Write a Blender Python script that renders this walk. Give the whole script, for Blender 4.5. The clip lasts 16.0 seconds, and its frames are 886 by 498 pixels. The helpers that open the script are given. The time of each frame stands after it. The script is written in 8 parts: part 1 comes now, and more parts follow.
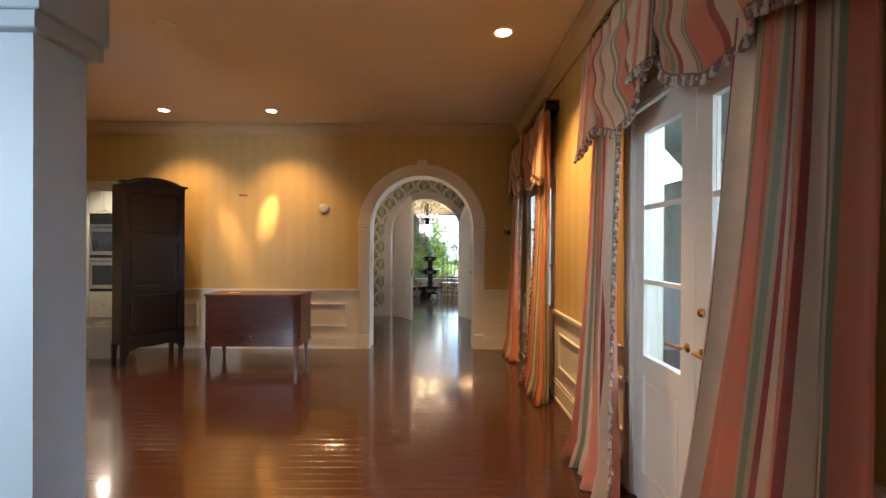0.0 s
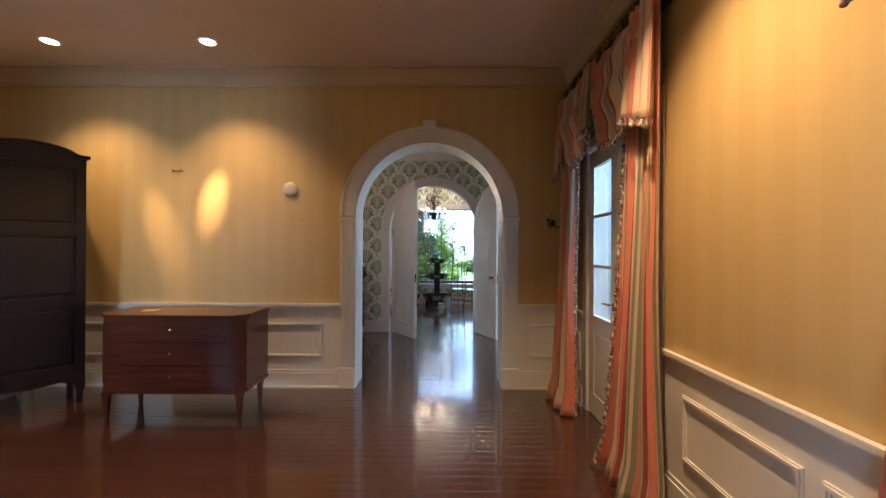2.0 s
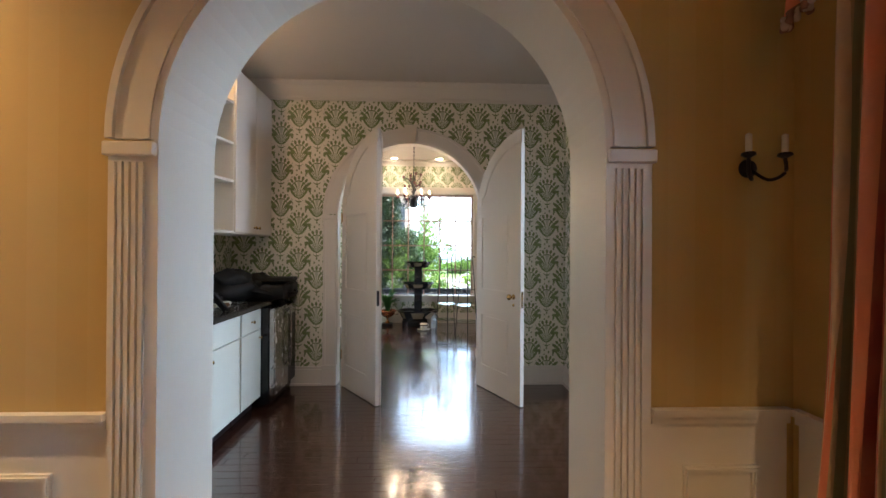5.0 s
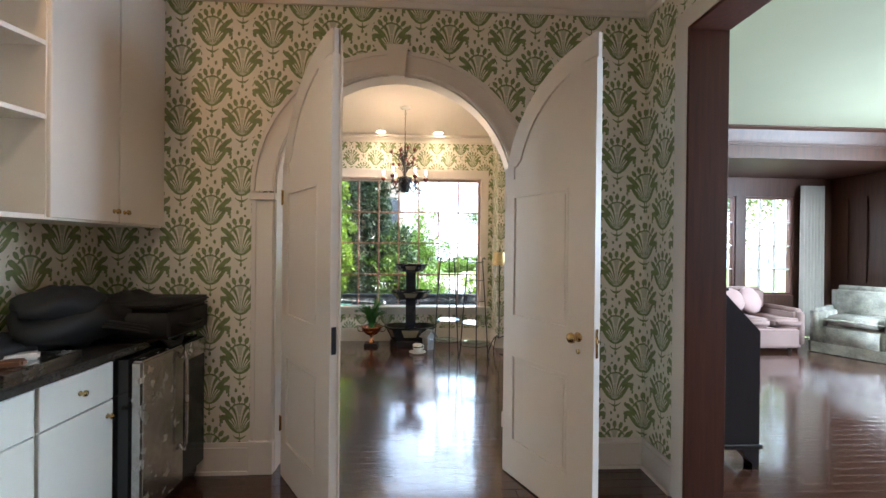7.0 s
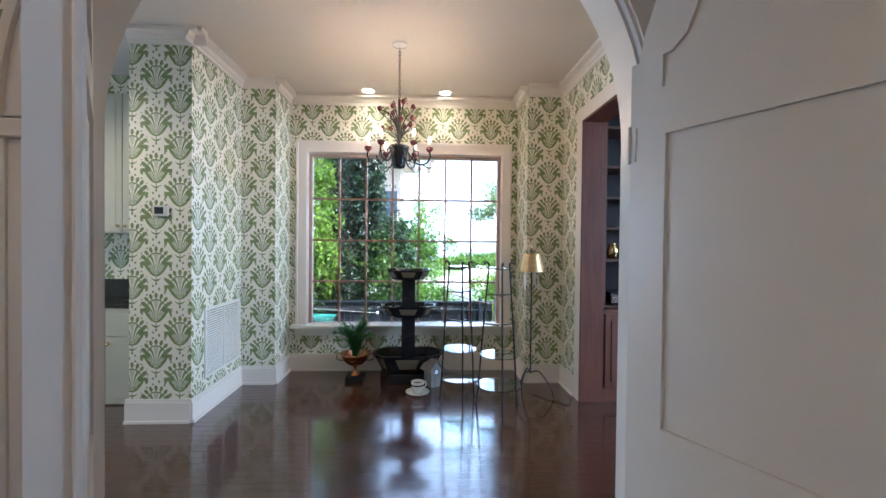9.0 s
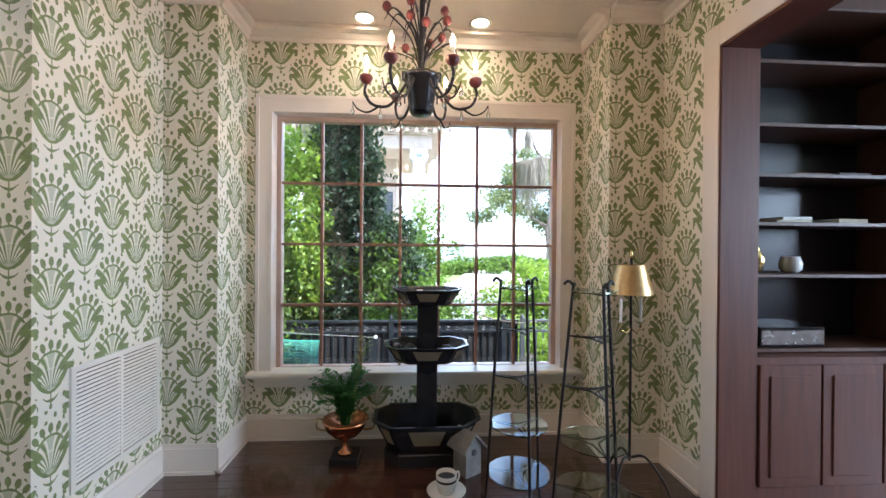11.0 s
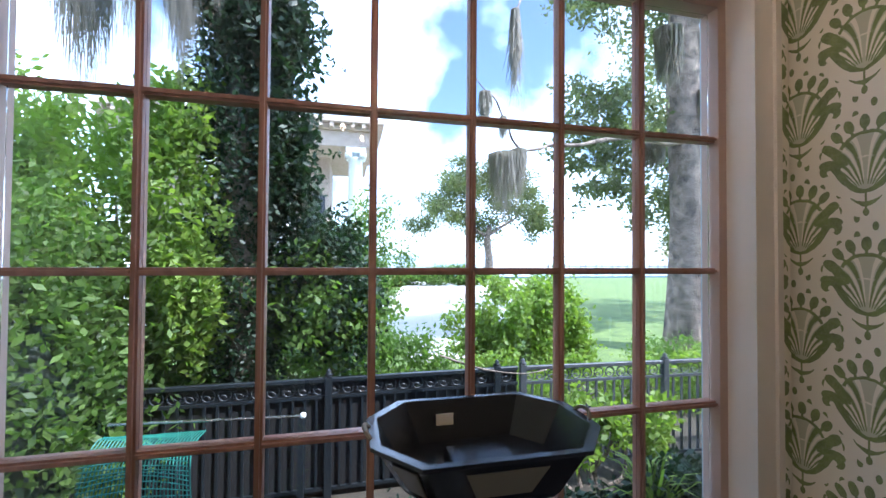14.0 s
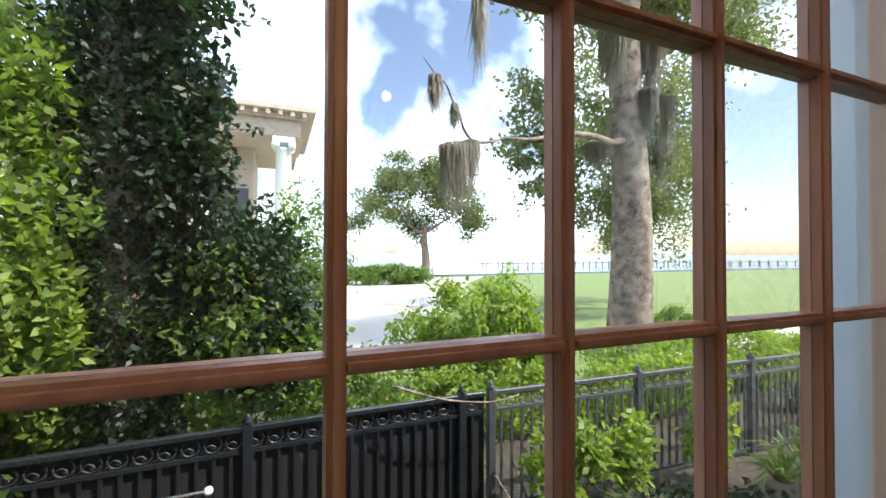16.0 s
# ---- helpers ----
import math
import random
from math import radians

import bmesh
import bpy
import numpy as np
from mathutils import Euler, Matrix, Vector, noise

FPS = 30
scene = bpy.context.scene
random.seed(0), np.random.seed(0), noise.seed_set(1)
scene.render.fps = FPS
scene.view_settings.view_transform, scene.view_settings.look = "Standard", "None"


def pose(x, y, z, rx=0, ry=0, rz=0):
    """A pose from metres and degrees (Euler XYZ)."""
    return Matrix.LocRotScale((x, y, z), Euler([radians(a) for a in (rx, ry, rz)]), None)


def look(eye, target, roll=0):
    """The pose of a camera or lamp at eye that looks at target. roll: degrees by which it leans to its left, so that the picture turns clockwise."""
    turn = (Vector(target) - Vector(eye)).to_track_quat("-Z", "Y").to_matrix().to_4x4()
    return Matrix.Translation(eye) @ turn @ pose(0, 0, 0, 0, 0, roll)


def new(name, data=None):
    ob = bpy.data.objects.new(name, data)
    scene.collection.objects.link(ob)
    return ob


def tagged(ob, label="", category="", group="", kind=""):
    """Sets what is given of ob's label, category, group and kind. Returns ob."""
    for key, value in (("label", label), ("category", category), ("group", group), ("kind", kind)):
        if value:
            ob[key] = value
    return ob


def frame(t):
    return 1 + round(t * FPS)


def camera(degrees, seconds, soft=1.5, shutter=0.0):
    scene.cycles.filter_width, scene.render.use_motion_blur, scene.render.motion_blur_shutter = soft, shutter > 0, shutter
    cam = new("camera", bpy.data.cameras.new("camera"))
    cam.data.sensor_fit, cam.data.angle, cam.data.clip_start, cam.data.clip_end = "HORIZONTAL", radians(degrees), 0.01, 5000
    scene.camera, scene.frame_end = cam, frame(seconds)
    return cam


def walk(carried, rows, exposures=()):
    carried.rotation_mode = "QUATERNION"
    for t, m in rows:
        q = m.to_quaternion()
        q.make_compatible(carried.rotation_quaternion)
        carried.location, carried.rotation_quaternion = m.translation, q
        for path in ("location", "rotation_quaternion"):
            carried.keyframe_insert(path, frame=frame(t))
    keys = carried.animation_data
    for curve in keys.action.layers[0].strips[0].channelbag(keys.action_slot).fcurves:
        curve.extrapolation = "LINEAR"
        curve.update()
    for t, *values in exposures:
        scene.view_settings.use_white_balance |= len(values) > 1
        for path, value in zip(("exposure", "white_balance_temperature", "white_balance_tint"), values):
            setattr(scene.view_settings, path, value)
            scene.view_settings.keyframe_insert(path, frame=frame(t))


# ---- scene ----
cam = camera(94.5, 16.0)
PATH = [
    (0, (1.917, 0.045, 1.537), (1.927, 2.045, 1.53), 0.3),
    (0.5, (1.894, 0.477, 1.493), (1.887, 2.477, 1.492), 0.3),
    (1, (1.841, 0.907, 1.5), (1.826, 2.907, 1.497), 0.3),
    (1.5, (1.773, 1.376, 1.487), (1.76, 3.376, 1.492), 0.3),
    (2, (1.796, 1.877, 1.48), (1.786, 3.877, 1.484), 0.3),
    (2.5, (1.788, 2.361, 1.467), (1.793, 4.361, 1.471), 0.3),
    (3, (1.746, 2.859, 1.484), (1.777, 4.858, 1.489), 0.6),
    (3.5, (1.768, 3.384, 1.472), (1.808, 5.384, 1.481), 0.6),
    (4, (1.766, 3.876, 1.441), (1.817, 5.875, 1.46), 0.5),
    (6.5, (1.783, 6.109, 1.505), (1.878, 8.107, 1.489), 0.5),
    (7, (1.755, 6.534, 1.491), (1.855, 8.531, 1.485), 0.6),
    (7.5, (1.777, 6.94, 1.484), (1.881, 8.937, 1.481), 0.6),
    (8, (1.778, 7.363, 1.471), (1.88, 9.361, 1.472), 0.6),
    (8.5, (1.732, 7.774, 1.491), (1.835, 9.772, 1.49), 0.3),
    (9, (1.736, 8.155, 1.532), (1.836, 10.152, 1.505), 0.6),
    (11.5, (1.458, 10.194, 1.545), (1.61, 12.189, 1.546), 0.4),
    (12, (1.444, 10.612, 1.551), (1.63, 12.603, 1.563), 0.5),
    (12.5, (1.399, 10.983, 1.553), (1.63, 12.969, 1.572), 0.5),
    (13, (1.330, 11.342, 1.580), (1.641, 13.313, 1.603), 0.6),
    (13.5, (1.308, 11.663, 1.594), (1.694, 13.626, 1.624), 0.5),
    (14, (1.290, 11.924, 1.604), (1.742, 13.872, 1.643), 0.4),
    (14.5, (1.262, 12.180, 1.633), (1.772, 14.112, 1.675), 0.25),
    (15, (1.275, 12.397, 1.652), (1.874, 14.305, 1.679), 0.25),
    (15.5, (1.300, 12.559, 1.656), (1.983, 14.439, 1.688), 0.2),
    (16, (1.300, 12.737, 1.685), (2.057, 14.587, 1.712), 0.1),
]
EXPOSURES = [(0, 2.05, 6300, 10), (0.5, 1.9, 6600, 10), (1.5, 2.05, 6300, 10), (2, 1.85, 5200, 10), (3, 1.75, 4400, 10), (4, 2.0, 5400, 9), (6.5, 2.4, 6100, 9), (7.5, 2.5, 6000, 9), (8, 2.55, 5600, 9), (9, 2.15, 5200, 9), (11.5, 1.95, 5900, 14), (12.5, 1.75, 5000, 13), (13.5, 1.45, 5000, 12), (14.5, 1.12, 6000, 12), (16, 0.92, 6700, 11)]
walk(cam, [(t, look(eye, target, roll)) for t, eye, target, roll in PATH], EXPOSURES)

# ---- light ----
world = bpy.data.worlds.new("world")
scene.world = world
world.use_nodes = True
SUN_EL, SUN_AZ = radians(52), radians(125)
wt = world.node_tree
wn, wl = wt.nodes, wt.links
sky = wn.new("ShaderNodeTexSky")
sky.sky_type, sky.sun_disc = "NISHITA", False
sky.sun_elevation, sky.sun_rotation = SUN_EL, SUN_AZ
cl_map = wn.new("ShaderNodeTexCoord")
cl_noise = wn.new("ShaderNodeTexNoise")
cl_noise.inputs["Scale"].default_value, cl_noise.inputs["Detail"].default_value = 3.2, 7
cl_ramp = wn.new("ShaderNodeValToRGB")
cl_ramp.color_ramp.elements[0].position, cl_ramp.color_ramp.elements[1].position = 0.42, 0.62
cl_mix = wn.new("ShaderNodeMix")
cl_mix.data_type = "RGBA"
cl_mix.inputs[7].default_value = (11.5, 14.0, 17.5, 1)
wl.new(cl_map.outputs["Generated"], cl_noise.inputs["Vector"])
wl.new(cl_noise.outputs["Fac"], cl_ramp.inputs["Fac"])
wl.new(cl_ramp.outputs["Color"], cl_mix.inputs[0])
wl.new(sky.outputs[0], cl_mix.inputs[6])
wl.new(cl_mix.outputs[2], wn["Background"].inputs["Color"])
wn["Background"].inputs["Strength"].default_value = 0.15


def lamp(name, kind, m, energy, color, **more):
    data = bpy.data.lights.new(name, kind)
    data.energy, data.color = energy, color
    for key, value in more.items():
        if key == "size":
            data.shape, data.size, data.size_y = "RECTANGLE", value[0], value[1]
        if key == "radius":
            data.shadow_soft_size = value
        if key == "angle":
            data.angle = value
        if key == "cone":
            data.spot_size, data.spot_blend = radians(value[0]), value[1]
        if key == "spread":
            data.spread = radians(value)
    ob = new(name, data)
    ob.matrix_world = m
    return ob


SUN_DIR = Vector((math.sin(SUN_AZ) * math.cos(SUN_EL), math.cos(SUN_AZ) * math.cos(SUN_EL), math.sin(SUN_EL)))
lamp("sun", "SUN", look(SUN_DIR * 50, (0, 0, 0)), 5.0, (1, 0.95, 0.86), angle=radians(0.6))
COOL, WARM, AMBER = (0.72, 0.86, 1.0), (1.0, 0.66, 0.36), (1.0, 0.58, 0.24)
# added unseen fill before the windowless kitchen wall, brightens the breakfast room
lamp("kitchen_fill", "AREA", look((-7.9, 10.9, 1.7), (0.0, 10.9, 1.5)), 50, COOL, size=(2.4, 1.5))
# added cool fill, unseen before the solid south wall, for pilaster and curtains
lamp("hall_fill", "AREA", look((-1.6, -1.85, 1.7), (-0.2, 1.0, 1.4)), 21, COOL, size=(1.8, 1.6), spread=70)
lamp("porch_daylight", "AREA", look((4.3, 2.2, 2.6), (2.2, 2.3, 0.6)), 20, (0.6, 0.8, 1.0), size=(1.3, 0.8))
lamp("porch_daylight", "AREA", look((4.3, 5.1, 2.6), (2.2, 5.0, 0.6)), 16, (0.6, 0.8, 1.0), size=(1.3, 0.8))
CEIL_A, CEIL_B, CEIL_C = 3.38, 3.26, 3.28
# the last two, at y 1.6, are added out of view to brighten the room
SPOTS_A = [(-0.394, 5.618), (-1.846, 5.617), (2.44, 3.55), (0.2, 1.6), (-2.4, 1.6)]
for sx, sy in SPOTS_A:
    lamp("recessed_lamp", "SPOT", look((sx, sy, CEIL_A - 0.03), (sx, sy + (0.12 if sy > 5 else 0), 0)), 44 if sy > 5 else 105, AMBER, cone=(108, 0.9), radius=0.04)
lamp("picture_lamp", "SPOT", look((-0.38, 5.62, CEIL_A - 0.05), (-0.69, 6.26, 2.02)), 160, AMBER, cone=(14, 1.0), radius=0.02)
lamp("picture_lamp", "SPOT", look((-1.83, 5.62, CEIL_A - 0.05), (-1.22, 6.26, 1.66)), 75, AMBER, cone=(15, 1.0), radius=0.02)
SPOTS_C = [(1.095, 12.92), (1.985, 12.92)]
for sx, sy in SPOTS_C:
    lamp("recessed_lamp", "SPOT", look((sx, sy, CEIL_C - 0.03), (sx, sy - 0.6, 0)), 3, (1.0, 0.80, 0.60), cone=(120, 0.6), radius=0.04)
for a in range(6):
    ang = radians(60 * a)
    lamp("candle_lamp", "POINT", Matrix.Translation((1.52 + 0.27 * math.cos(ang), 11.80 + 0.27 * math.sin(ang), 2.45)), 1.15, (1.0, 0.66, 0.40), radius=0.02)
lamp("pantry_lamp", "SPOT", look((0.9, 7.6, CEIL_B - 0.03), (0.9, 7.6, 0)), 6, (1.0, 0.8, 0.6), cone=(130, 0.6), radius=0.05)
lamp("cabinet_lamp", "POINT", Matrix.Translation((-0.05, 7.8, 2.95)), 2.2, AMBER, radius=0.03)
lamp("kitchen_lamp", "SPOT", look((-4.6, 8.0, 3.2), (-4.6, 8.0, 0)), 60, (1, 0.85, 0.65), cone=(140, 0.6), radius=0.06)
lamp("kitchen_lamp", "SPOT", look((-1.6, 10.6, 3.2), (-1.6, 11.2, 0)), 25, (1, 0.8, 0.55), cone=(140, 0.6), radius=0.06)
# added unseen fill at the east wall, where no window is built
lamp("library_fill", "AREA", look((9.1, 9.2, 1.9), (5.0, 9.2, 0.7)), 215, COOL, size=(3.0, 1.8))
lamp("library_bay_daylight", "AREA", look((7.1, 14.2, 3.4), (6.6, 11.0, 0.0)), 40, COOL, size=(3.0, 1.2))

# ---- materials ----


class Sh:
    """A material's nodes, with short calls for sums of fields."""

    def __init__(self, name, rough=0.5, metal=0.0, **more):
        self.m = bpy.data.materials.new(name)
        self.m.use_nodes = True
        self.t = self.m.node_tree
        self.n = self.t.nodes
        self.b = self.n["Principled BSDF"]
        self.b.inputs["Roughness"].default_value = rough
        self.b.inputs["Metallic"].default_value = metal
        for key, value in more.items():
            self.b.inputs[key.replace("_", " ")].default_value = value

    def put(self, socket, value):
        if hasattr(value, "links"):
            self.t.links.new(value, socket)
        else:
            socket.default_value = value

    def math(self, op, a, b=0.0, c=0.0):
        nd = self.n.new("ShaderNodeMath")
        nd.operation = op
        self.put(nd.inputs[0], a), self.put(nd.inputs[1], b), self.put(nd.inputs[2], c)
        return nd.outputs[0]

    def pos(self):
        return self.n.new("ShaderNodeNewGeometry").outputs["Position"]

    def obj(self):
        return self.n.new("ShaderNodeTexCoord").outputs["Object"]

    def xyz(self, v):
        nd = self.n.new("ShaderNodeSeparateXYZ")
        self.put(nd.inputs[0], v)
        return nd.outputs[0], nd.outputs[1], nd.outputs[2]

    def vec(self, x, y, z):
        nd = self.n.new("ShaderNodeCombineXYZ")
        self.put(nd.inputs[0], x), self.put(nd.inputs[1], y), self.put(nd.inputs[2], z)
        return nd.outputs[0]

    def noise(self, scale, detail=3.0, v=None, rough=0.5):
        nd = self.n.new("ShaderNodeTexNoise")
        nd.inputs["Scale"].default_value, nd.inputs["Detail"].default_value = scale, detail
        nd.inputs["Roughness"].default_value = rough
        self.put(nd.inputs["Vector"], v if v is not None else self.obj())
        return nd.outputs["Fac"]

    def stretched(self, x, y, z, v=None):
        nd = self.n.new("ShaderNodeMapping")
        nd.inputs["Scale"].default_value = (x, y, z)
        self.put(nd.inputs[0], v if v is not None else self.obj())
        return nd.outputs[0]

    def step(self, v, lo, hi):
        nd = self.n.new("ShaderNodeMapRange")
        self.put(nd.inputs[0], v)
        nd.inputs[1].default_value, nd.inputs[2].default_value = lo, hi
        return nd.outputs[0]

    def mix(self, f, a, b):
        nd = self.n.new("ShaderNodeMix")
        nd.data_type = "RGBA"
        self.put(nd.inputs[0], f)
        for k, c in ((6, a), (7, b)):
            self.put(nd.inputs[k], (*c, 1) if isinstance(c, tuple) else c)
        return nd.outputs[2]

    def color(self, c):
        self.put(self.b.inputs["Base Color"], (*c, 1) if isinstance(c, tuple) else c)
        return self

    def rough(self, v):
        self.put(self.b.inputs["Roughness"], v)
        return self

    def bump(self, h, strength=0.2, dist=0.01):
        nd = self.n.new("ShaderNodeBump")
        nd.inputs["Strength"].default_value, nd.inputs["Distance"].default_value = strength, dist
        self.put(nd.inputs["Height"], h)
        self.t.links.new(nd.outputs[0], self.b.inputs["Normal"])
        return self


def paint(name, c, rough=0.45, vary=0.06, grain=60.0):
    s = Sh(name, rough)
    big, fine = s.noise(1.3, 4), s.noise(grain, 2)
    dark = tuple(v * (1 - vary * 2) for v in c)
    s.color(s.mix(s.step(big, 0.3, 0.7), dark, c))
    s.rough(s.math("ADD", s.math("MULTIPLY", big, 0.15), rough - 0.07))
    s.bump(fine, 0.08, 0.002)
    return s.m


def wood(name, dark, light, rough=0.3, scale=1.0, axis="z", coat=0.0):
    s = Sh(name, rough, Coat_Weight=coat, Coat_Roughness=0.12)
    k = {"x": (0.8, 14, 14), "y": (14, 0.8, 14), "z": (14, 14, 0.8)}[axis]
    g = s.noise(2.2 * scale, 6, s.stretched(*k), 0.6)
    big = s.noise(1.1, 2)
    s.color(s.mix(s.step(s.math("ADD", s.math("MULTIPLY", g, 0.75), s.math("MULTIPLY", big, 0.25)), 0.32, 0.68), dark, light))
    s.rough(s.math("ADD", s.math("MULTIPLY", g, 0.12), rough - 0.06))
    s.bump(g, 0.08, 0.002)
    return s.m


def metal(name, c, rough=0.25, metalness=1.0):
    s = Sh(name, rough, metalness)
    n1 = s.noise(35, 3)
    s.color(s.mix(s.step(n1, 0.3, 0.8), c, tuple(v * 0.7 for v in c)))
    s.rough(s.math("ADD", s.math("MULTIPLY", s.noise(18, 4), 0.2), rough - 0.1))
    return s.m


def emitter(name, c, strength):
    s = Sh(name, 0.5)
    s.b.inputs["Emission Color"].default_value = (*c, 1)
    s.b.inputs["Emission Strength"].default_value = strength
    s.color((0.8, 0.8, 0.8))
    return s.m


def floor_wood(name, light, dark):
    s = Sh(name, 0.16, Coat_Weight=1.0, Coat_Roughness=0.10)
    x, y, z = s.xyz(s.pos())
    info = s.n.new("ShaderNodeObjectInfo").outputs["Random"]
    isle = s.n.new("ShaderNodeNewGeometry").outputs["Random Per Island"]
    rnd = s.math("FRACT", s.math("ADD", info, s.math("MULTIPLY", isle, 7.3)))
    grain = s.noise(3.0, 6, s.vec(x, s.math("ADD", s.math("MULTIPLY", y, 16.0), s.math("MULTIPLY", rnd, 40)), 0.0), 0.6)
    f = s.math("ADD", s.math("MULTIPLY", rnd, 0.32), s.math("MULTIPLY", grain, 0.6))
    s.color(s.mix(s.step(f, 0.15, 0.85), dark, light))
    s.rough(s.math("ADD", s.math("MULTIPLY", s.noise(5, 4, s.pos()), 0.14), s.math("ADD", s.math("MULTIPLY", grain, 0.05), 0.13)))
    s.bump(s.math("ADD", s.math("MULTIPLY", grain, 0.3), s.math("MULTIPLY", s.noise(9, 3, s.pos()), 0.8)), 0.03, 0.001)
    return s.m


def wallpaper(name, shift, paper=(0.80, 0.75, 0.65), leaf=(0.130, 0.175, 0.048), pale=(0.42, 0.44, 0.31)):
    """Fan-shaped palmettes in green, in columns offset by half a step, with small dashes between; shift moves the columns along the wall."""
    s = Sh(name, 0.42)
    x, y, z = s.xyz(s.pos())
    M = s.math

    def mult(a, b):
        return M("MULTIPLY", a, b)

    def sub(a, b):
        return M("SUBTRACT", a, b)

    def add(a, b):
        return M("ADD", a, b)

    def both(*v):
        out = v[0]
        for q in v[1:]:
            out = mult(out, q)
        return out

    PU, PV = 0.388, 0.390
    u = M("DIVIDE", add(add(x, y), 40 * PU + PU / 2 - shift), PU)
    v = M("DIVIDE", add(z, 20 * PV - 1.82 + 0.282 * PV), PV)
    wob = mult(sub(s.noise(38, 2, s.pos()), 0.5), 0.010)

    def oval(ax, cz, px, pz, rx, rz, turn):
        """Inside a turned ellipse."""
        ca, sa = math.cos(turn), math.sin(turn)
        dx, dz = sub(ax, px), sub(cz, pz)
        a = add(mult(dx, ca / rx), mult(dz, sa / rx))
        b = sub(mult(dz, ca / rz), mult(dx, sa / rz))
        return M("LESS_THAN", add(mult(a, a), mult(b, b)), 1.0)

    def motif(off):
        """One palmette: a ribbed cup under a ring, a crown of knobs, curled side leaves, a boat and a drop below."""
        cx = mult(sub(M("FRACT", add(u, off)), 0.5), PU)
        cz = add(mult(sub(M("FRACT", add(v, off)), 0.5), PV), add(wob, 0.085))
        ax = M("ABSOLUTE", cx)
        f = sub(cz, mult(mult(ax, ax), 12.5))
        slope = M("SQRT", add(mult(mult(ax, ax), 625.0), 1.0))
        low = M("LESS_THAN", cz, 0.112)
        edge = both(M("LESS_THAN", M("ABSOLUTE", sub(M("DIVIDE", f, slope), 0.003)), add(mult(ax, 0.085), 0.0055)), low)
        tc, rc = M("ARCTAN2", ax, sub(cz, 0.118)), M("SQRT", add(mult(ax, ax), mult(sub(cz, 0.118), sub(cz, 0.118))))
        ring = both(M("LESS_THAN", M("ABSOLUTE", sub(rc, 0.073)), 0.0052), M("LESS_THAN", tc, 1.15))
        inside = M("MAXIMUM", both(M("GREATER_THAN", f, 0.0), low), both(M("LESS_THAN", rc, 0.073), M("LESS_THAN", tc, 1.8)))
        # ribs that bend outwards as they rise
        tb, rb = M("ARCTAN2", ax, add(cz, 0.02)), M("SQRT", add(mult(ax, ax), mult(add(cz, 0.02), add(cz, 0.02))))
        bent = sub(tb, mult(mult(rb, rb), mult(tb, 14.0)))
        ribs = both(inside, M("GREATER_THAN", M("COSINE", mult(bent, 50.0)), 0.30), M("GREATER_THAN", rb, 0.045), M("GREATER_THAN", bent, 0.05))
        white = both(inside, M("LESS_THAN", M("COSINE", mult(bent, 50.0)), -0.45), M("GREATER_THAN", rb, 0.062), M("GREATER_THAN", bent, 0.05))
        tk, rk = M("ARCTAN2", ax, sub(cz, 0.098)), M("SQRT", add(mult(ax, ax), mult(sub(cz, 0.098), sub(cz, 0.098))))
        k = mult(M("DIVIDE", sub(M("FRACT", add(mult(tk, 2.9), 0.5)), 0.5), 2.9), rk)
        kr = sub(rk, sub(0.128, mult(mult(tk, tk), 0.012)))
        crown = M("LESS_THAN", tk, 1.18)
        knob = both(M("LESS_THAN", add(mult(mult(k, k), 1.9), mult(mult(kr, kr), 0.7)), 0.00036), crown)
        stem = both(M("LESS_THAN", M("ABSOLUTE", k), 0.0042), crown, M("GREATER_THAN", rk, 0.088), M("LESS_THAN", rk, 0.128))
        leaves = M("MAXIMUM", oval(ax, cz, 0.092, 0.146, 0.034, 0.0150, 0.55), oval(ax, cz, 0.096, 0.101, 0.036, 0.0185, 0.12))
        leaves = M("MAXIMUM", leaves, M("MAXIMUM", oval(ax, cz, 0.114, 0.082, 0.0145, 0.0175, 0.0), oval(ax, cz, 0.072, 0.118, 0.034, 0.011, 0.75)))
        leaves = both(leaves, sub(1.0, oval(ax, cz, 0.099, 0.078, 0.0085, 0.0085, 0.0)))
        fz = sub(add(cz, 0.038), mult(mult(ax, ax), 13.0))
        boat = both(M("LESS_THAN", M("ABSOLUTE", fz), sub(0.0085, mult(ax, 0.15))), M("LESS_THAN", ax, 0.041))
        drop = oval(ax, cz, 0.0, -0.064, 0.0085, 0.0135, 0.0)
        stalk = both(M("LESS_THAN", ax, 0.003), M("LESS_THAN", cz, 0.0), M("GREATER_THAN", cz, -0.06))
        out = edge
        for piece in (ribs, ring, knob, stem, leaves, boat, drop, stalk):
            out = M("MAXIMUM", out, piece)
        keep = mult(sub(1.0, oval(ax, cz, 0.0, 0.110, 0.126, 0.142, 0.0)), sub(1.0, oval(ax, cz, 0.0, -0.045, 0.046, 0.038, 0.0)))
        return out, mult(inside, sub(1.0, white)), keep

    g0, b0, k0 = motif(0.0)
    g1, b1, k1 = motif(0.5)
    du, dv = mult(u, 8.0), mult(v, 7.0)
    do = mult(M("MODULO", M("FLOOR", du), 2.0), 0.5)
    fx, fz2 = add(sub(M("FRACT", du), 0.5), mult(wob, 6)), sub(M("FRACT", add(dv, do)), 0.5)
    dash = M("LESS_THAN", add(mult(mult(fx, fx), 2.0), mult(fz2, fz2)), 0.062)
    dash = mult(dash, mult(k0, k1))
    green = M("MAXIMUM", M("MAXIMUM", g0, g1), dash)
    base = s.mix(mult(M("MAXIMUM", b0, b1), 0.75), paper, pale)
    tone = s.mix(s.step(s.noise(22, 3, s.pos()), 0.35, 0.7), leaf, tuple(c * 1.5 for c in leaf))
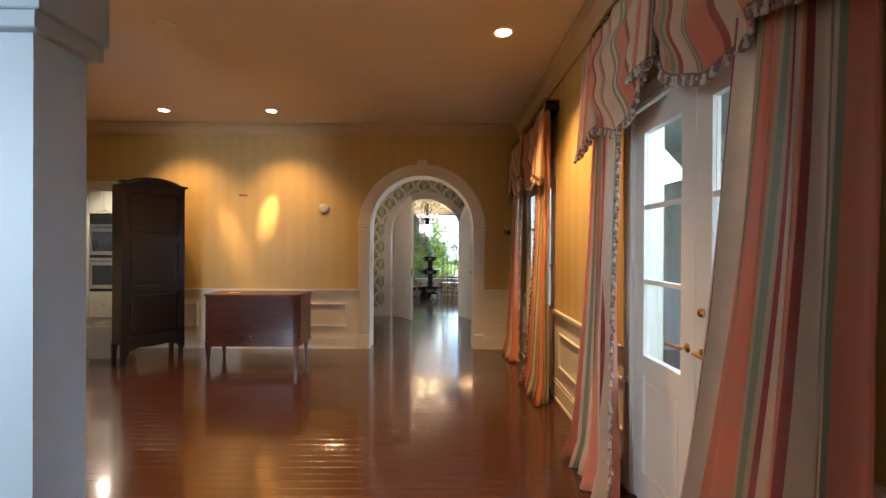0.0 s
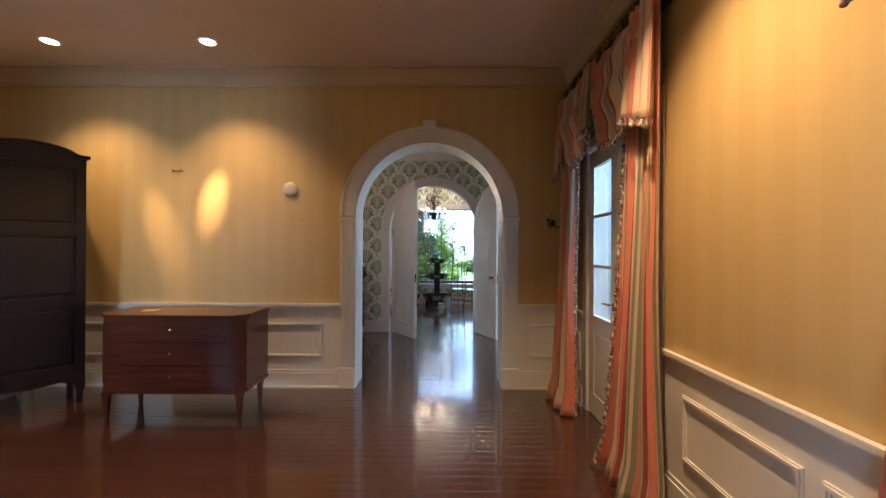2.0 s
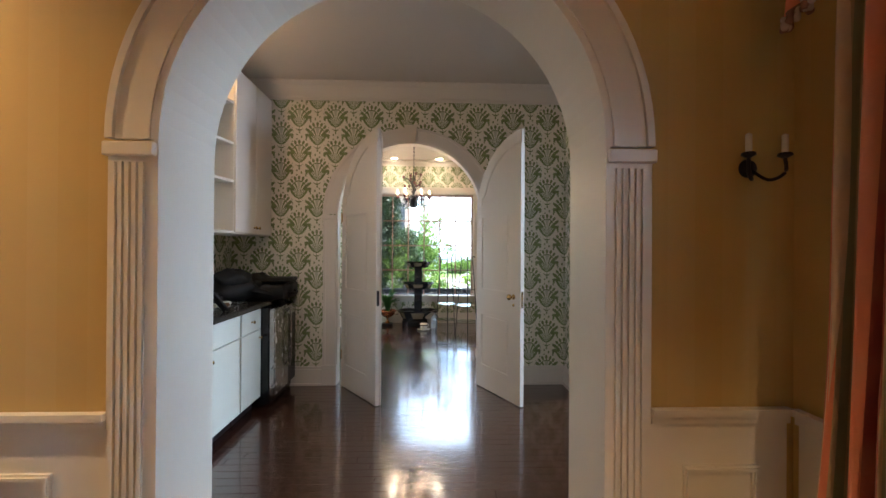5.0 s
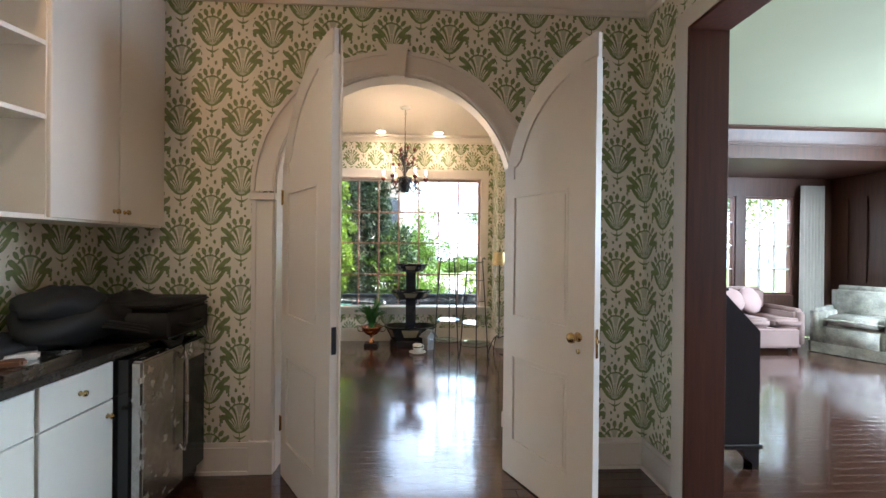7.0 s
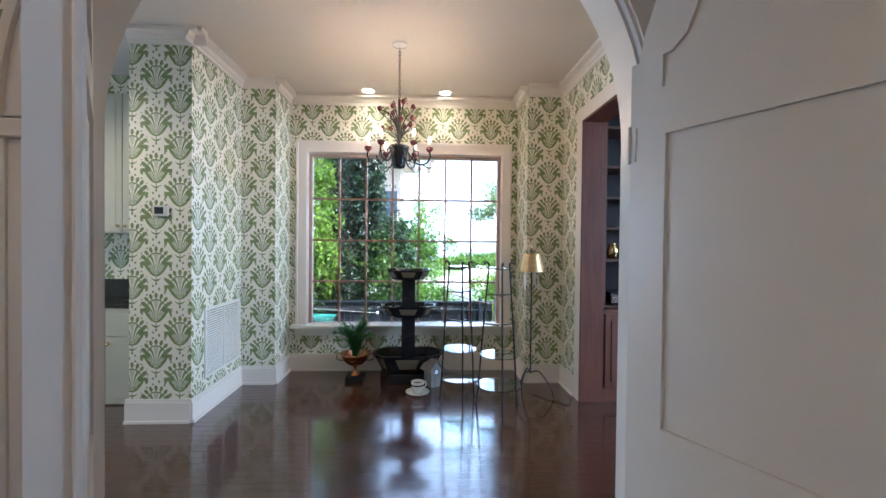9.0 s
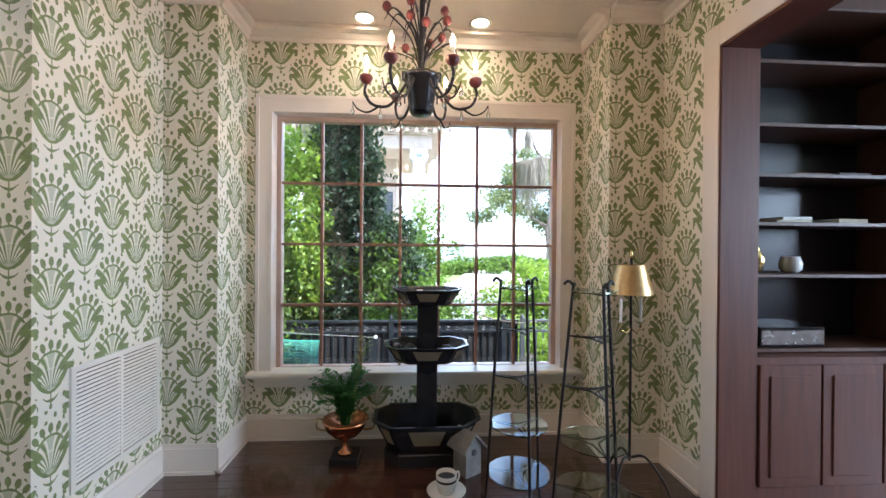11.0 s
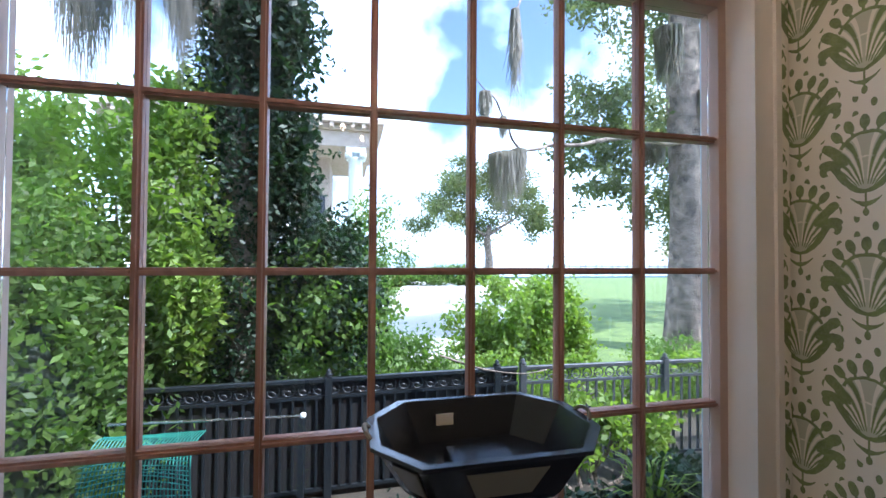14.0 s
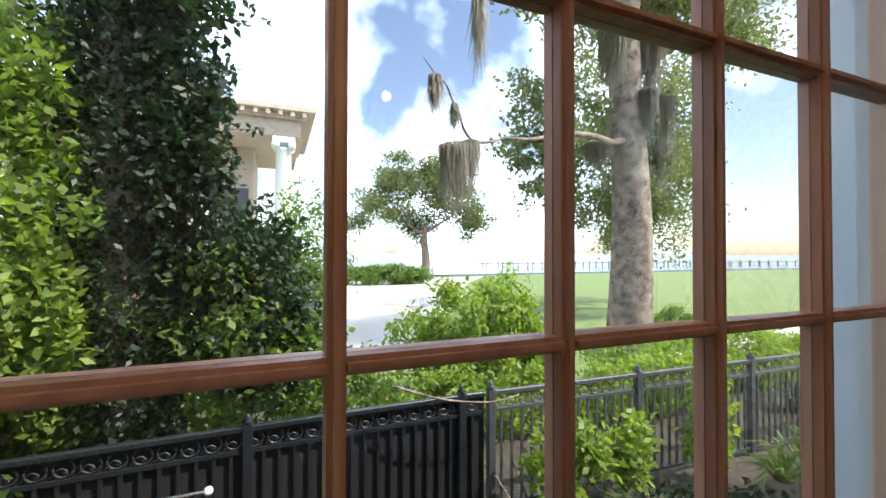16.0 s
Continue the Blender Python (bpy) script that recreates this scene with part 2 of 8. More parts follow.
    s.color(s.mix(mult(green, add(mult(s.noise(150, 2, s.pos()), 0.25), 0.80)), base, tone))
    s.bump(green, 0.05, 0.001)
    s.rough(add(mult(s.noise(4, 3, s.pos()), 0.15), 0.33))
    return s.m


def striped_wall(name, a, b):
    s = Sh(name, 0.5)
    x, y, z = s.xyz(s.pos())
    w = s.math("FRACT", s.math("DIVIDE", s.math("ADD", s.math("ADD", x, y), 20.0), 0.205))
    stripe = s.math("LESS_THAN", w, 0.5)
    big = s.noise(1.0, 4, s.pos())
    col = s.mix(stripe, a, b)
    s.color(s.mix(s.step(big, 0.2, 0.9), col, tuple(v * 0.93 for v in a)))
    s.rough(s.math("SUBTRACT", 0.55, s.math("MULTIPLY", stripe, 0.12)))
    s.bump(s.noise(120, 2, s.pos()), 0.06, 0.001)
    return s.m


def silk(name):
    """Striped silk; the stripes follow the cloth across its width."""
    s = Sh(name, 0.42, Sheen_Weight=0.35, Sheen_Roughness=0.4)
    uv = s.n.new("ShaderNodeUVMap").outputs[0]
    a, b, _ = s.xyz(uv)
    ramp = s.n.new("ShaderNodeValToRGB")
    ramp.color_ramp.interpolation = "CONSTANT"
    salmon, cream, sage, wine, gold = (0.78, 0.27, 0.16), (0.80, 0.62, 0.44), (0.30, 0.33, 0.20), (0.42, 0.08, 0.07), (0.56, 0.44, 0.26)
    stops = [(0, salmon), (0.24, sage), (0.28, cream), (0.31, sage), (0.35, cream), (0.55, wine), (0.60, gold), (0.64, sage), (0.69, gold), (0.72, salmon), (0.78, cream), (0.94, wine)]
    e = ramp.color_ramp.elements
    e[0].position, e[0].color = 0, (*salmon, 1)
    e[1].position, e[1].color = 0.24, (*sage, 1)
    for p, c in stops[2:]:
        q = e.new(p)
        q.color = (*c, 1)
    s.put(ramp.inputs[0], s.math("FRACT", s.math("DIVIDE", a, 0.42)))
    n1 = s.noise(5, 4)
    s.color(s.mix(s.step(n1, 0.45, 1.2), ramp.outputs[0], (0.5, 0.36, 0.24)))
    tr = s.n.new("ShaderNodeBsdfTranslucent")
    mx = s.n.new("ShaderNodeMixShader")
    mx.inputs[0].default_value = 0.28
    s.t.links.new(ramp.outputs[0], tr.inputs[0])
    s.t.links.new(s.b.outputs[0], mx.inputs[1])
    s.t.links.new(tr.outputs[0], mx.inputs[2])
    s.t.links.new(mx.outputs[0], s.n["Material Output"].inputs[0])
    s.bump(s.math("ADD", s.noise(7, 5), s.math("MULTIPLY", s.noise(160, 2, s.stretched(1, 1, 0.1)), 0.05)), 0.6, 0.022)
    return s.m


def leafy(name, a, b, trans=0.5):
    s = Sh(name, 0.55)
    rnd = s.n.new("ShaderNodeNewGeometry").outputs["Random Per Island"]
    s.color(s.mix(s.math("ADD", s.math("MULTIPLY", rnd, 0.8), s.math("MULTIPLY", s.noise(0.9, 3), 0.4)), a, b))
    tr = s.n.new("ShaderNodeBsdfTranslucent")
    mx = s.n.new("ShaderNodeMixShader")
    s.put(tr.inputs[0], (b[0] * 1.3, b[1] * 1.5, b[2] * 0.8, 1))
    mx.inputs[0].default_value = trans
    out = s.n["Material Output"]
    s.t.links.new(s.b.outputs[0], mx.inputs[1])
    s.t.links.new(tr.outputs[0], mx.inputs[2])
    s.t.links.new(mx.outputs[0], out.inputs[0])
    return s.m


def rocky(name, a, b, scale=3.0, rough=0.85, strength=0.5, dist=0.03):
    s = Sh(name, rough)
    n1, n2 = s.noise(scale, 6), s.noise(scale * 9, 4)
    s.color(s.mix(s.step(s.math("ADD", s.math("MULTIPLY", n1, 0.6), s.math("MULTIPLY", n2, 0.4)), 0.35, 0.65), a, b))
    s.bump(s.math("ADD", n1, s.math("MULTIPLY", n2, 0.4)), strength, dist)
    return s.m


def glass(name, tint=(1, 1, 1)):
    s = Sh(name, 0.0, Transmission_Weight=1.0, IOR=1.45)
    s.color(tint)
    return s.m


WHITE = paint("white_paint", (0.76, 0.73, 0.66), 0.32, 0.03)
CEILW = paint("ceiling_paint", (0.72, 0.66, 0.60), 0.6, 0.03)
CEILA = paint("warm_ceiling_paint", (0.74, 0.62, 0.51), 0.6, 0.04)
CROWNA = paint("ochre_crown_paint", (0.58, 0.46, 0.27), 0.45, 0.04)
PINKW = paint("warm_white_paint", (0.78, 0.72, 0.66), 0.35, 0.03)
PAPER = wallpaper("palmette_wallpaper", 0.150)
PAPER_WINDOW = wallpaper("palmette_wallpaper_window", 0.334)
PAPER_BAY = wallpaper("palmette_wallpaper_bay", 0.246)
YELLOW = striped_wall("yellow_striped_paper", (0.56, 0.40, 0.15), (0.58, 0.43, 0.18))
FLOOR = floor_wood("dark_red_floorboards", (0.082, 0.030, 0.017), (0.042, 0.015, 0.009))
MAHOG = wood("mahogany", (0.060, 0.011, 0.006), (0.120, 0.024, 0.011), 0.25, axis="x", coat=0.4)
# dark stain; its blue tinge puts the armoire's window reflection into the colour
DARKW = wood("dark_stained_wood_blue_sheen", (0.008, 0.007, 0.010), (0.014, 0.011, 0.015), 0.30, coat=0.1)
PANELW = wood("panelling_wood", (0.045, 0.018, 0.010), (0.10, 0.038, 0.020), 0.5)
JAMBW = wood("reddish_jamb_wood", (0.075, 0.020, 0.012), (0.145, 0.045, 0.024), 0.52)
SASHW = wood("stained_sash_wood", (0.24, 0.11, 0.075), (0.42, 0.23, 0.16), 0.4)
SASHF = paint("warm_sash_paint", (0.50, 0.36, 0.29), 0.4, 0.06)
BRASS = metal("brass", (0.80, 0.56, 0.24), 0.2)
COPPER = metal("copper", (0.72, 0.28, 0.12), 0.25)
IRON = metal("black_iron", (0.03, 0.03, 0.032), 0.42, 0.7)
STEEL = metal("stainless_steel", (0.55, 0.54, 0.52), 0.25)
GILT = metal("gilded_wood", (0.45, 0.30, 0.10), 0.35, 0.8)
BLACK = paint("black_lacquer", (0.012, 0.012, 0.014), 0.18, 0.05)
TOLE = paint("black_painted_tin", (0.014, 0.015, 0.018), 0.22, 0.1)
CREAMD = paint("cream_decoration", (0.20, 0.16, 0.10), 0.4, 0.2)
GRANITE = rocky("black_granite", (0.008, 0.008, 0.009), (0.05, 0.045, 0.04), 90, 0.12, 0.0, 0.001)
FABRIC = paint("black_nylon", (0.010, 0.010, 0.011), 0.7, 0.1, 300)
SILK = silk("striped_silk")
TASSEL = paint("tassel_thread", (0.28, 0.16, 0.13), 0.8, 0.15, 300)
TASSELC = paint("cream_tassel_thread", (0.60, 0.52, 0.42), 0.8, 0.15, 300)
GLASS = glass("clear_glass")
GREENG = glass("green_edged_glass", (0.80, 0.95, 0.90))
CHINA = paint("white_china", (0.72, 0.72, 0.70), 0.15, 0.04)
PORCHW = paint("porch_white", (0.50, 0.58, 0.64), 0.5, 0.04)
PORCHF = paint("porch_floor_paint", (0.22, 0.26, 0.30), 0.5, 0.1)
DARKGL = paint("dark_window_glass", (0.03, 0.035, 0.045), 0.25, 0.05)
BULB = emitter("lit_bulb", (1.0, 0.62, 0.30), 20)
SPOTE = emitter("lit_lens", (1.0, 0.78, 0.5), 9)
SOFA = paint("taupe_upholstery", (0.30, 0.20, 0.18), 0.85, 0.1, 200)
CUSHION = paint("pale_pink_cotton", (0.55, 0.38, 0.36), 0.85, 0.1, 200)
CHINTZ = rocky("floral_chintz", (0.50, 0.47, 0.40), (0.20, 0.20, 0.17), 9, 0.85, 0.1, 0.003)
LINEN = paint("white_linen", (0.62, 0.58, 0.52), 0.85, 0.06, 200)
SHADEM = metal("brass_coloured_shade", (0.60, 0.42, 0.20), 0.38, 0.85)
PLASTIC = paint("white_plastic", (0.66, 0.62, 0.55), 0.4, 0.05)
STONE = rocky("grey_painted_wood", (0.12, 0.12, 0.12), (0.24, 0.22, 0.20), 12, 0.8, 0.3, 0.005)
LABEL = paint("paper_label", (0.55, 0.50, 0.38), 0.7, 0.08)
RED = paint("red_cap", (0.45, 0.02, 0.02), 0.3, 0.05)
POTTERY = paint("terracotta", (0.20, 0.09, 0.05), 0.6, 0.1)
BARK = rocky("oak_bark", (0.030, 0.024, 0.020), (0.36, 0.28, 0.22), 4, 0.95, 1.0, 0.05)
MOSS = leafy("spanish_moss", (0.075, 0.065, 0.050), (0.20, 0.175, 0.135), 0.25)
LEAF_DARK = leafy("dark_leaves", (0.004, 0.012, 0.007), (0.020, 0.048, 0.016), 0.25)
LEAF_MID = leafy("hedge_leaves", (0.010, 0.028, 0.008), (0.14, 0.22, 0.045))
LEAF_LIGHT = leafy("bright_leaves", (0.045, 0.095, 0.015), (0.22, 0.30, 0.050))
LEAF_OAK = leafy("oak_leaves", (0.030, 0.045, 0.022), (0.16, 0.18, 0.085))
LEAF_FERN = leafy("house_plant_leaves", (0.010, 0.05, 0.012), (0.05, 0.16, 0.03))
LAWN = rocky("lawn_grass", (0.060, 0.100, 0.024), (0.15, 0.205, 0.050), 2.5, 0.9, 0.4, 0.02)
PAVING = rocky("pale_paving", (0.34, 0.32, 0.29), (0.46, 0.44, 0.40), 5, 0.85, 0.1, 0.004)
SOIL = rocky("garden_soil", (0.025, 0.020, 0.014), (0.06, 0.05, 0.035), 9, 0.95, 0.5, 0.02)
STUCCO = rocky("pinkish_stucco", (0.42, 0.33, 0.28), (0.52, 0.42, 0.36), 4, 0.85, 0.1, 0.005)
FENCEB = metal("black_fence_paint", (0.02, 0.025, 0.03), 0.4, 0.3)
# lighter copy of the black fence paint, sunlight put into the colour
FENCE_LIT = paint("fence_paint_with_sunlight", (0.06, 0.064, 0.072), 0.5, 0.1)
NET = paint("green_netting", (0.03, 0.20, 0.15), 0.6, 0.1)
water = Sh("bay_water", 0.12)
water.color((0.10, 0.16, 0.20)).bump(water.noise(1.4, 5, water.stretched(1, 3, 1, water.pos())), 0.5, 0.3)
WATER = water.m
# pale blue-grey: the distance haze is mixed into the woods' colour
FARW = paint("far_woods_in_haze", (0.30, 0.36, 0.38), 0.9, 0.2, 3)

# ---- building helpers ----


def box(bm, x0, y0, z0, x1, y1, z1):
    v = [bm.verts.new(p) for p in ((x0, y0, z0), (x1, y0, z0), (x1, y1, z0), (x0, y1, z0), (x0, y0, z1), (x1, y0, z1), (x1, y1, z1), (x0, y1, z1))]
    for f in ((3, 2, 1, 0), (4, 5, 6, 7), (0, 1, 5, 4), (1, 2, 6, 5), (2, 3, 7, 6), (3, 0, 4, 7)):
        bm.faces.new([v[i] for i in f])
    return bm


def boxes(*specs):
    bm = bmesh.new()
    for s in specs:
        box(bm, *s)
    return bm


def bevelled(bm, w=0.004, seg=1):
    bmesh.ops.bevel(bm, geom=bm.edges[:], offset=w, segments=seg, affect="EDGES", clamp_overlap=True)
    return bm


def slab(pts, y0, y1, axis="y", bm=None):
    """An outline (a, z) drawn out along an axis."""
    bm = bm or bmesh.new()

    def at(a, z, d):
        return {"y": (a, d, z), "x": (d, a, z), "z": (a, z, d)}[axis]

    lo = [bm.verts.new(at(a, z, y0)) for a, z in pts]
    hi = [bm.verts.new(at(a, z, y1)) for a, z in pts]
    bm.faces.new(lo), bm.faces.new(hi[::-1])
    n = len(pts)
    for i in range(n):
        bm.faces.new((lo[i], hi[i], hi[(i + 1) % n], lo[(i + 1) % n]))
    bmesh.ops.recalc_face_normals(bm, faces=bm.faces[:])
    return bm


def arc(cx, cz, r, a0, a1, n=28):
    return [(cx + r * math.cos(radians(a0 + (a1 - a0) * i / n)), cz + r * math.sin(radians(a0 + (a1 - a0) * i / n))) for i in range(n + 1)]


def turned(profile, n=20, bm=None, c=(0, 0, 0), sx=1.0, sy=1.0, twist=0.0):
    """A lathe: (radius, height) pairs turned about z."""
    bm = bm or bmesh.new()
    rings = []
    for r, z in profile:
        rings.append([bm.verts.new((c[0] + sx * r * math.cos(math.tau * i / n + twist), c[1] + sy * r * math.sin(math.tau * i / n + twist), c[2] + z)) for i in range(n)])
    for a, b in zip(rings, rings[1:]):
        for i in range(n):
            bm.faces.new((a[i], a[(i + 1) % n], b[(i + 1) % n], b[i]))
    if profile[0][0] > 1e-3:
        bm.faces.new(rings[0][::-1])
    if profile[-1][0] > 1e-3:
        bm.faces.new(rings[-1])
    return bm


def tube(path, r, n=7, bm=None, r1=None):
    bm = bm or bmesh.new()
    pts = [Vector(p) for p in path]
    rings = []
    for i, p in enumerate(pts):
        d = (pts[min(i + 1, len(pts) - 1)] - pts[max(i - 1, 0)]).normalized()
        a = d.cross(Vector((0, 0, 1)) if abs(d.z) < 0.95 else Vector((1, 0, 0))).normalized()
        b = d.cross(a)
        rr = r if r1 is None else r + (r1 - r) * i / (len(pts) - 1)
        rings.append([bm.verts.new(p + rr * (math.cos(math.tau * k / n) * a + math.sin(math.tau * k / n) * b)) for k in range(n)])
    for a, b in zip(rings, rings[1:]):
        for k in range(n):
            bm.faces.new((a[k], a[(k + 1) % n], b[(k + 1) % n], b[k]))
    bm.faces.new(rings[0][::-1]), bm.faces.new(rings[-1])
    bmesh.ops.recalc_face_normals(bm, faces=bm.faces[:])
    return bm


def curve_pts(ctrl, n=16):
    """A smooth line through the points."""
    c = [Vector(p) for p in ctrl]
    out = []
    for i in range(len(c) - 1):
        p0, p1, p2, p3 = c[max(i - 1, 0)], c[i], c[i + 1], c[min(i + 2, len(c) - 1)]
        for k in range(n):
            t = k / n
            out.append(0.5 * ((2 * p1) + (p2 - p0) * t + (2 * p0 - 5 * p1 + 4 * p2 - p3) * t * t + (3 * p1 - p0 - 3 * p2 + p3) * t ** 3))
    out.append(c[-1])
    return out


def part(name, bm, mat, parent=None, label="", smooth=False, kind=""):
    me = bpy.data.meshes.new(name)
    bm.normal_update()
    bm.to_mesh(me)
    bm.free()
    me.materials.append(mat)
    if smooth:
        me.shade_smooth()
    ob = new(name, me)
    ob.parent = parent
    return tagged(ob, label=label, kind=kind)


def group_thing(name, label, category, group="", m=None):
    ob = new(name)
    ob.empty_display_size = 0.1
    if m is not None:
        ob.matrix_world = m
    return tagged(ob, label=label, category=category, group=group)


def struct(name, bm, mat, label, smooth=False):
    return part(name, bm, mat, None, label, smooth, kind="structure")


# ---- rooms: floors, walls, ceilings ----
WA0, WA1 = 6.26, 6.60          # wall with the first arch
WB0, WB1 = 9.285, 9.41         # wall with the double doors
XR = 3.12                      # right wall of the yellow room
XL = -4.07
XP = 3.29                      # right wall of pantry and breakfast room
YW = 13.11                     # window wall

floor_ob = struct("floor", boxes((-8.0, -2.0, -0.12, 10.5, YW + 0.2, -0.004)), FLOOR, "polished dark red-brown floorboards through all rooms")

# window wall and bay
WX0, WX1, WZ0, WZ1 = 0.338, 2.716, 0.52, 2.622
struct("wall_window", boxes((-8, YW, 0, WX0, YW + 0.17, 3.6), (WX1, YW, 0, 4.9, YW + 0.17, 3.6), (WX0, YW, 0, WX1, YW + 0.17, WZ0), (WX0, YW, WZ1, WX1, YW + 0.17, 3.6)), PAPER_WINDOW, "green palmette wallpaper on cream, round the window")
BAYL, BAYR, YB = 0.157, 2.885, 12.64
struct("wall_bay_side", boxes((-0.20, YB, 0, BAYL, YW, CEIL_C)), PAPER_BAY, "green palmette wallpaper on the bay's return")
struct("wall_bay_side", boxes((BAYR, YB, 0, XP, YW, CEIL_C)), PAPER_BAY, "green palmette wallpaper on the bay's return")
struct("wall_pier", boxes((-0.71, 11.70, 0, -0.203, YW, CEIL_C)), PAPER, "wallpapered pier between breakfast room and kitchen")

# wall with the double doors: arch
BX, BR, BZ = 1.575, 0.796, 1.85
side = [(-6.0, 0), (BX - BR, 0), (BX - BR, BZ)] + arc(BX, BZ, BR, 180, 0)[1:-1] + [(BX + BR, BZ), (BX + BR, 0), (XP, 0), (XP, 3.6), (-6.0, 3.6)]
struct("wall_door", slab(side, WB0, WB1), PAPER, "green palmette wallpaper round the arched double doors")

# wall with the first arch
AX, AR, AZ = 1.625, 0.802, 1.84
KX0, KX1, KZ = -4.066, -2.72, 2.41
side = [(XL - 0.3, 0), (KX0, 0), (KX0, KZ), (KX1, KZ), (KX1, 0), (AX - AR, 0), (AX - AR, AZ)] + arc(AX, AZ, AR, 180, 0)[1:-1] + [(AX + AR, AZ), (AX + AR, 0), (3.6, 0), (3.6, 3.6), (XL - 0.3, 3.6)]
struct("wall_arch", slab(side, WA0, WA0 + 0.17), YELLOW, "yellow striped wallpaper round the arch and kitchen door")
struct("wall_arch_back", slab(side, WA0 + 0.17, WA1), PINKW, "painted pantry side of the arched wall")

# right wall of the yellow room, with two french door openings
DOORS_A = [(1.37, 2.61), (4.44, 5.68)]
DOOR_TOP = 2.40
ys = [-2.0, DOORS_A[0][0], DOORS_A[0][1], DOORS_A[1][0], DOORS_A[1][1], WA0]
bm = bmesh.new()
for i in (0, 2, 4):
    box(bm, XR, ys[i], 0, XR + 0.2, ys[i + 1], 3.6)
for i in (1, 3):
    box(bm, XR, ys[i], DOOR_TOP, XR + 0.2, ys[i + 1], 3.6)
struct("wall_right", bm, YELLOW, "yellow striped wallpaper above white wainscot")
struct("wall_left", boxes((XL - 0.2, -2.0, 0, XL, WA0, 3.6)), YELLOW, "yellow striped wallpaper")
struct("wall_south", boxes((XL - 0.2, -2.2, 0, XR + 0.2, -2.0, 3.6)), YELLOW, "yellow striped wallpaper behind the walk")

# pantry side walls
struct("wall_pantry_left", boxes((-0.50, WA1, 0, -0.34, WB0, 3.6)), PAPER, "green palmette wallpaper behind the counter")
OP0, OP1, OPZ = 7.25, 8.83, 2.78
struct("wall_pantry_right", boxes((XP, OP1 + 0.11, 0, XP + 0.2, WB0, 3.6), (XP, WA1, 0, XP + 0.2, OP0 - 0.11, 3.6), (XP, OP0 - 0.11, OPZ + 0.11, XP + 0.2, OP1 + 0.11, 3.6)), PAPER, "green palmette wallpaper beside the library opening")
OC0, OC1, OCZ = 10.35, 12.07, 2.74
struct("wall_breakfast_right", boxes((XP, WB1, 0, XP + 0.2, OC0 - 0.13, 3.6), (XP, OC1 + 0.13, 0, XP + 0.2, YW, 3.6), (XP, OC0 - 0.13, OCZ + 0.13, XP + 0.2, OC1 + 0.13, 3.6)), PAPER, "green palmette wallpaper beside the library opening")

# ceilings
struct("ceiling", boxes((XL - 0.2, -2.2, CEIL_A, XR + 0.2, WA0, CEIL_A + 0.2)), CEILA, "plain painted ceiling of the yellow room")
struct("ceiling_pantry", boxes((-0.5, WA1, CEIL_B, XP + 0.2, WB0, CEIL_B + 0.2)), CEILW, "plain painted pantry ceiling")
struct("ceiling_breakfast", boxes((-8, WB1, CEIL_C, XP, YW, CEIL_C + 0.2)), CEILW, "plain painted breakfast room ceiling")
struct("ceiling_kitchen", boxes((-8, WA1, 3.3, -0.5, WB1, 3.5)), CEILW, "plain painted kitchen ceiling")
struct("ceiling_library", boxes((XP + 0.2, WA0, 3.2, 10.5, YW + 0.6, 3.4)), paint("pale_green_ceiling_paint", (0.52, 0.54, 0.38), 0.6, 0.03), "pale green painted library ceiling")
struct("wall_kitchen_far", boxes((-8.2, WA0, 0, -8.0, YW + 0.17, 3.6)), PINKW, "plain kitchen wall")
struct("wall_kitchen_south", boxes((-8.2, WA0 + 0.04, 0, XL - 0.3, WA1, 3.6)), PINKW, "plain kitchen wall")
struct("roof", boxes((-8.4, -2.4, 3.6, 10.7, YW + 0.17, 3.8)), PINKW, "flat roof slab closing the rooms")


def crown(name, pts, inward, mat=CEILW, z=3.38, h=0.17, d=0.13, label="white crown moulding along the ceiling"):
    """A run of crown moulding: pts are (x, y) ends of each straight run, inward the side that it faces."""
    prof = [(0.004, -h), (0.022, -h), (0.024, -h + 0.03), (0.034, -h + 0.034), (0.05, -h + 0.07), (0.085, -0.045), (0.10, -0.04), (d, -0.02), (d, -0.002), (0.004, -0.002)]
    bm = bmesh.new()
    for (x0, y0, x1, y1), (nx, ny) in zip(pts, inward):
        lo = [bm.verts.new((x0 + nx * a, y0 + ny * a, z + b)) for a, b in prof]
        hi = [bm.verts.new((x1 + nx * a, y1 + ny * a, z + b)) for a, b in prof]
        bm.faces.new(lo), bm.faces.new(hi[::-1])
        for i in range(len(prof)):
            j = (i + 1) % len(prof)
            bm.faces.new((lo[i], lo[j], hi[j], hi[i]))
    bmesh.ops.recalc_face_normals(bm, faces=bm.faces[:])
    return struct(name, bm, mat, label)


E_, W_, N_, S_ = (1, 0), (-1, 0), (0, 1), (0, -1)
crown("crown", [(XL, WA0, XR, WA0), (XR, -2, XR, WA0), (XL, -2, XL, WA0)], [S_, W_, E_], z=CEIL_A, mat=CROWNA, label="ochre painted crown moulding along the ceiling")
crown("crown_pantry", [(-0.34, WB0, XP, WB0), (XP, WA1, XP, WB0), (-0.34, WA1, XP, WA1)], [S_, W_, N_], z=CEIL_B, h=0.18, mat=PINKW)
crown("crown_breakfast", [(BAYL, YW, BAYR, YW), (BAYL, YB, BAYL, YW), (-0.203, YB, BAYL, YB), (-0.203, 11.57, -0.203, YB), (-0.71, 11.70, -0.203 + 0.13, 11.70), (BAYR, YB, BAYR, YW), (BAYR, YB, XP, YB), (XP, WB1, XP, YB), (-3, WB1, XP, WB1)],
      [S_, E_, S_, E_, S_, W_, S_, W_, N_], z=CEIL_C, h=0.12, d=0.09, mat=PINKW)


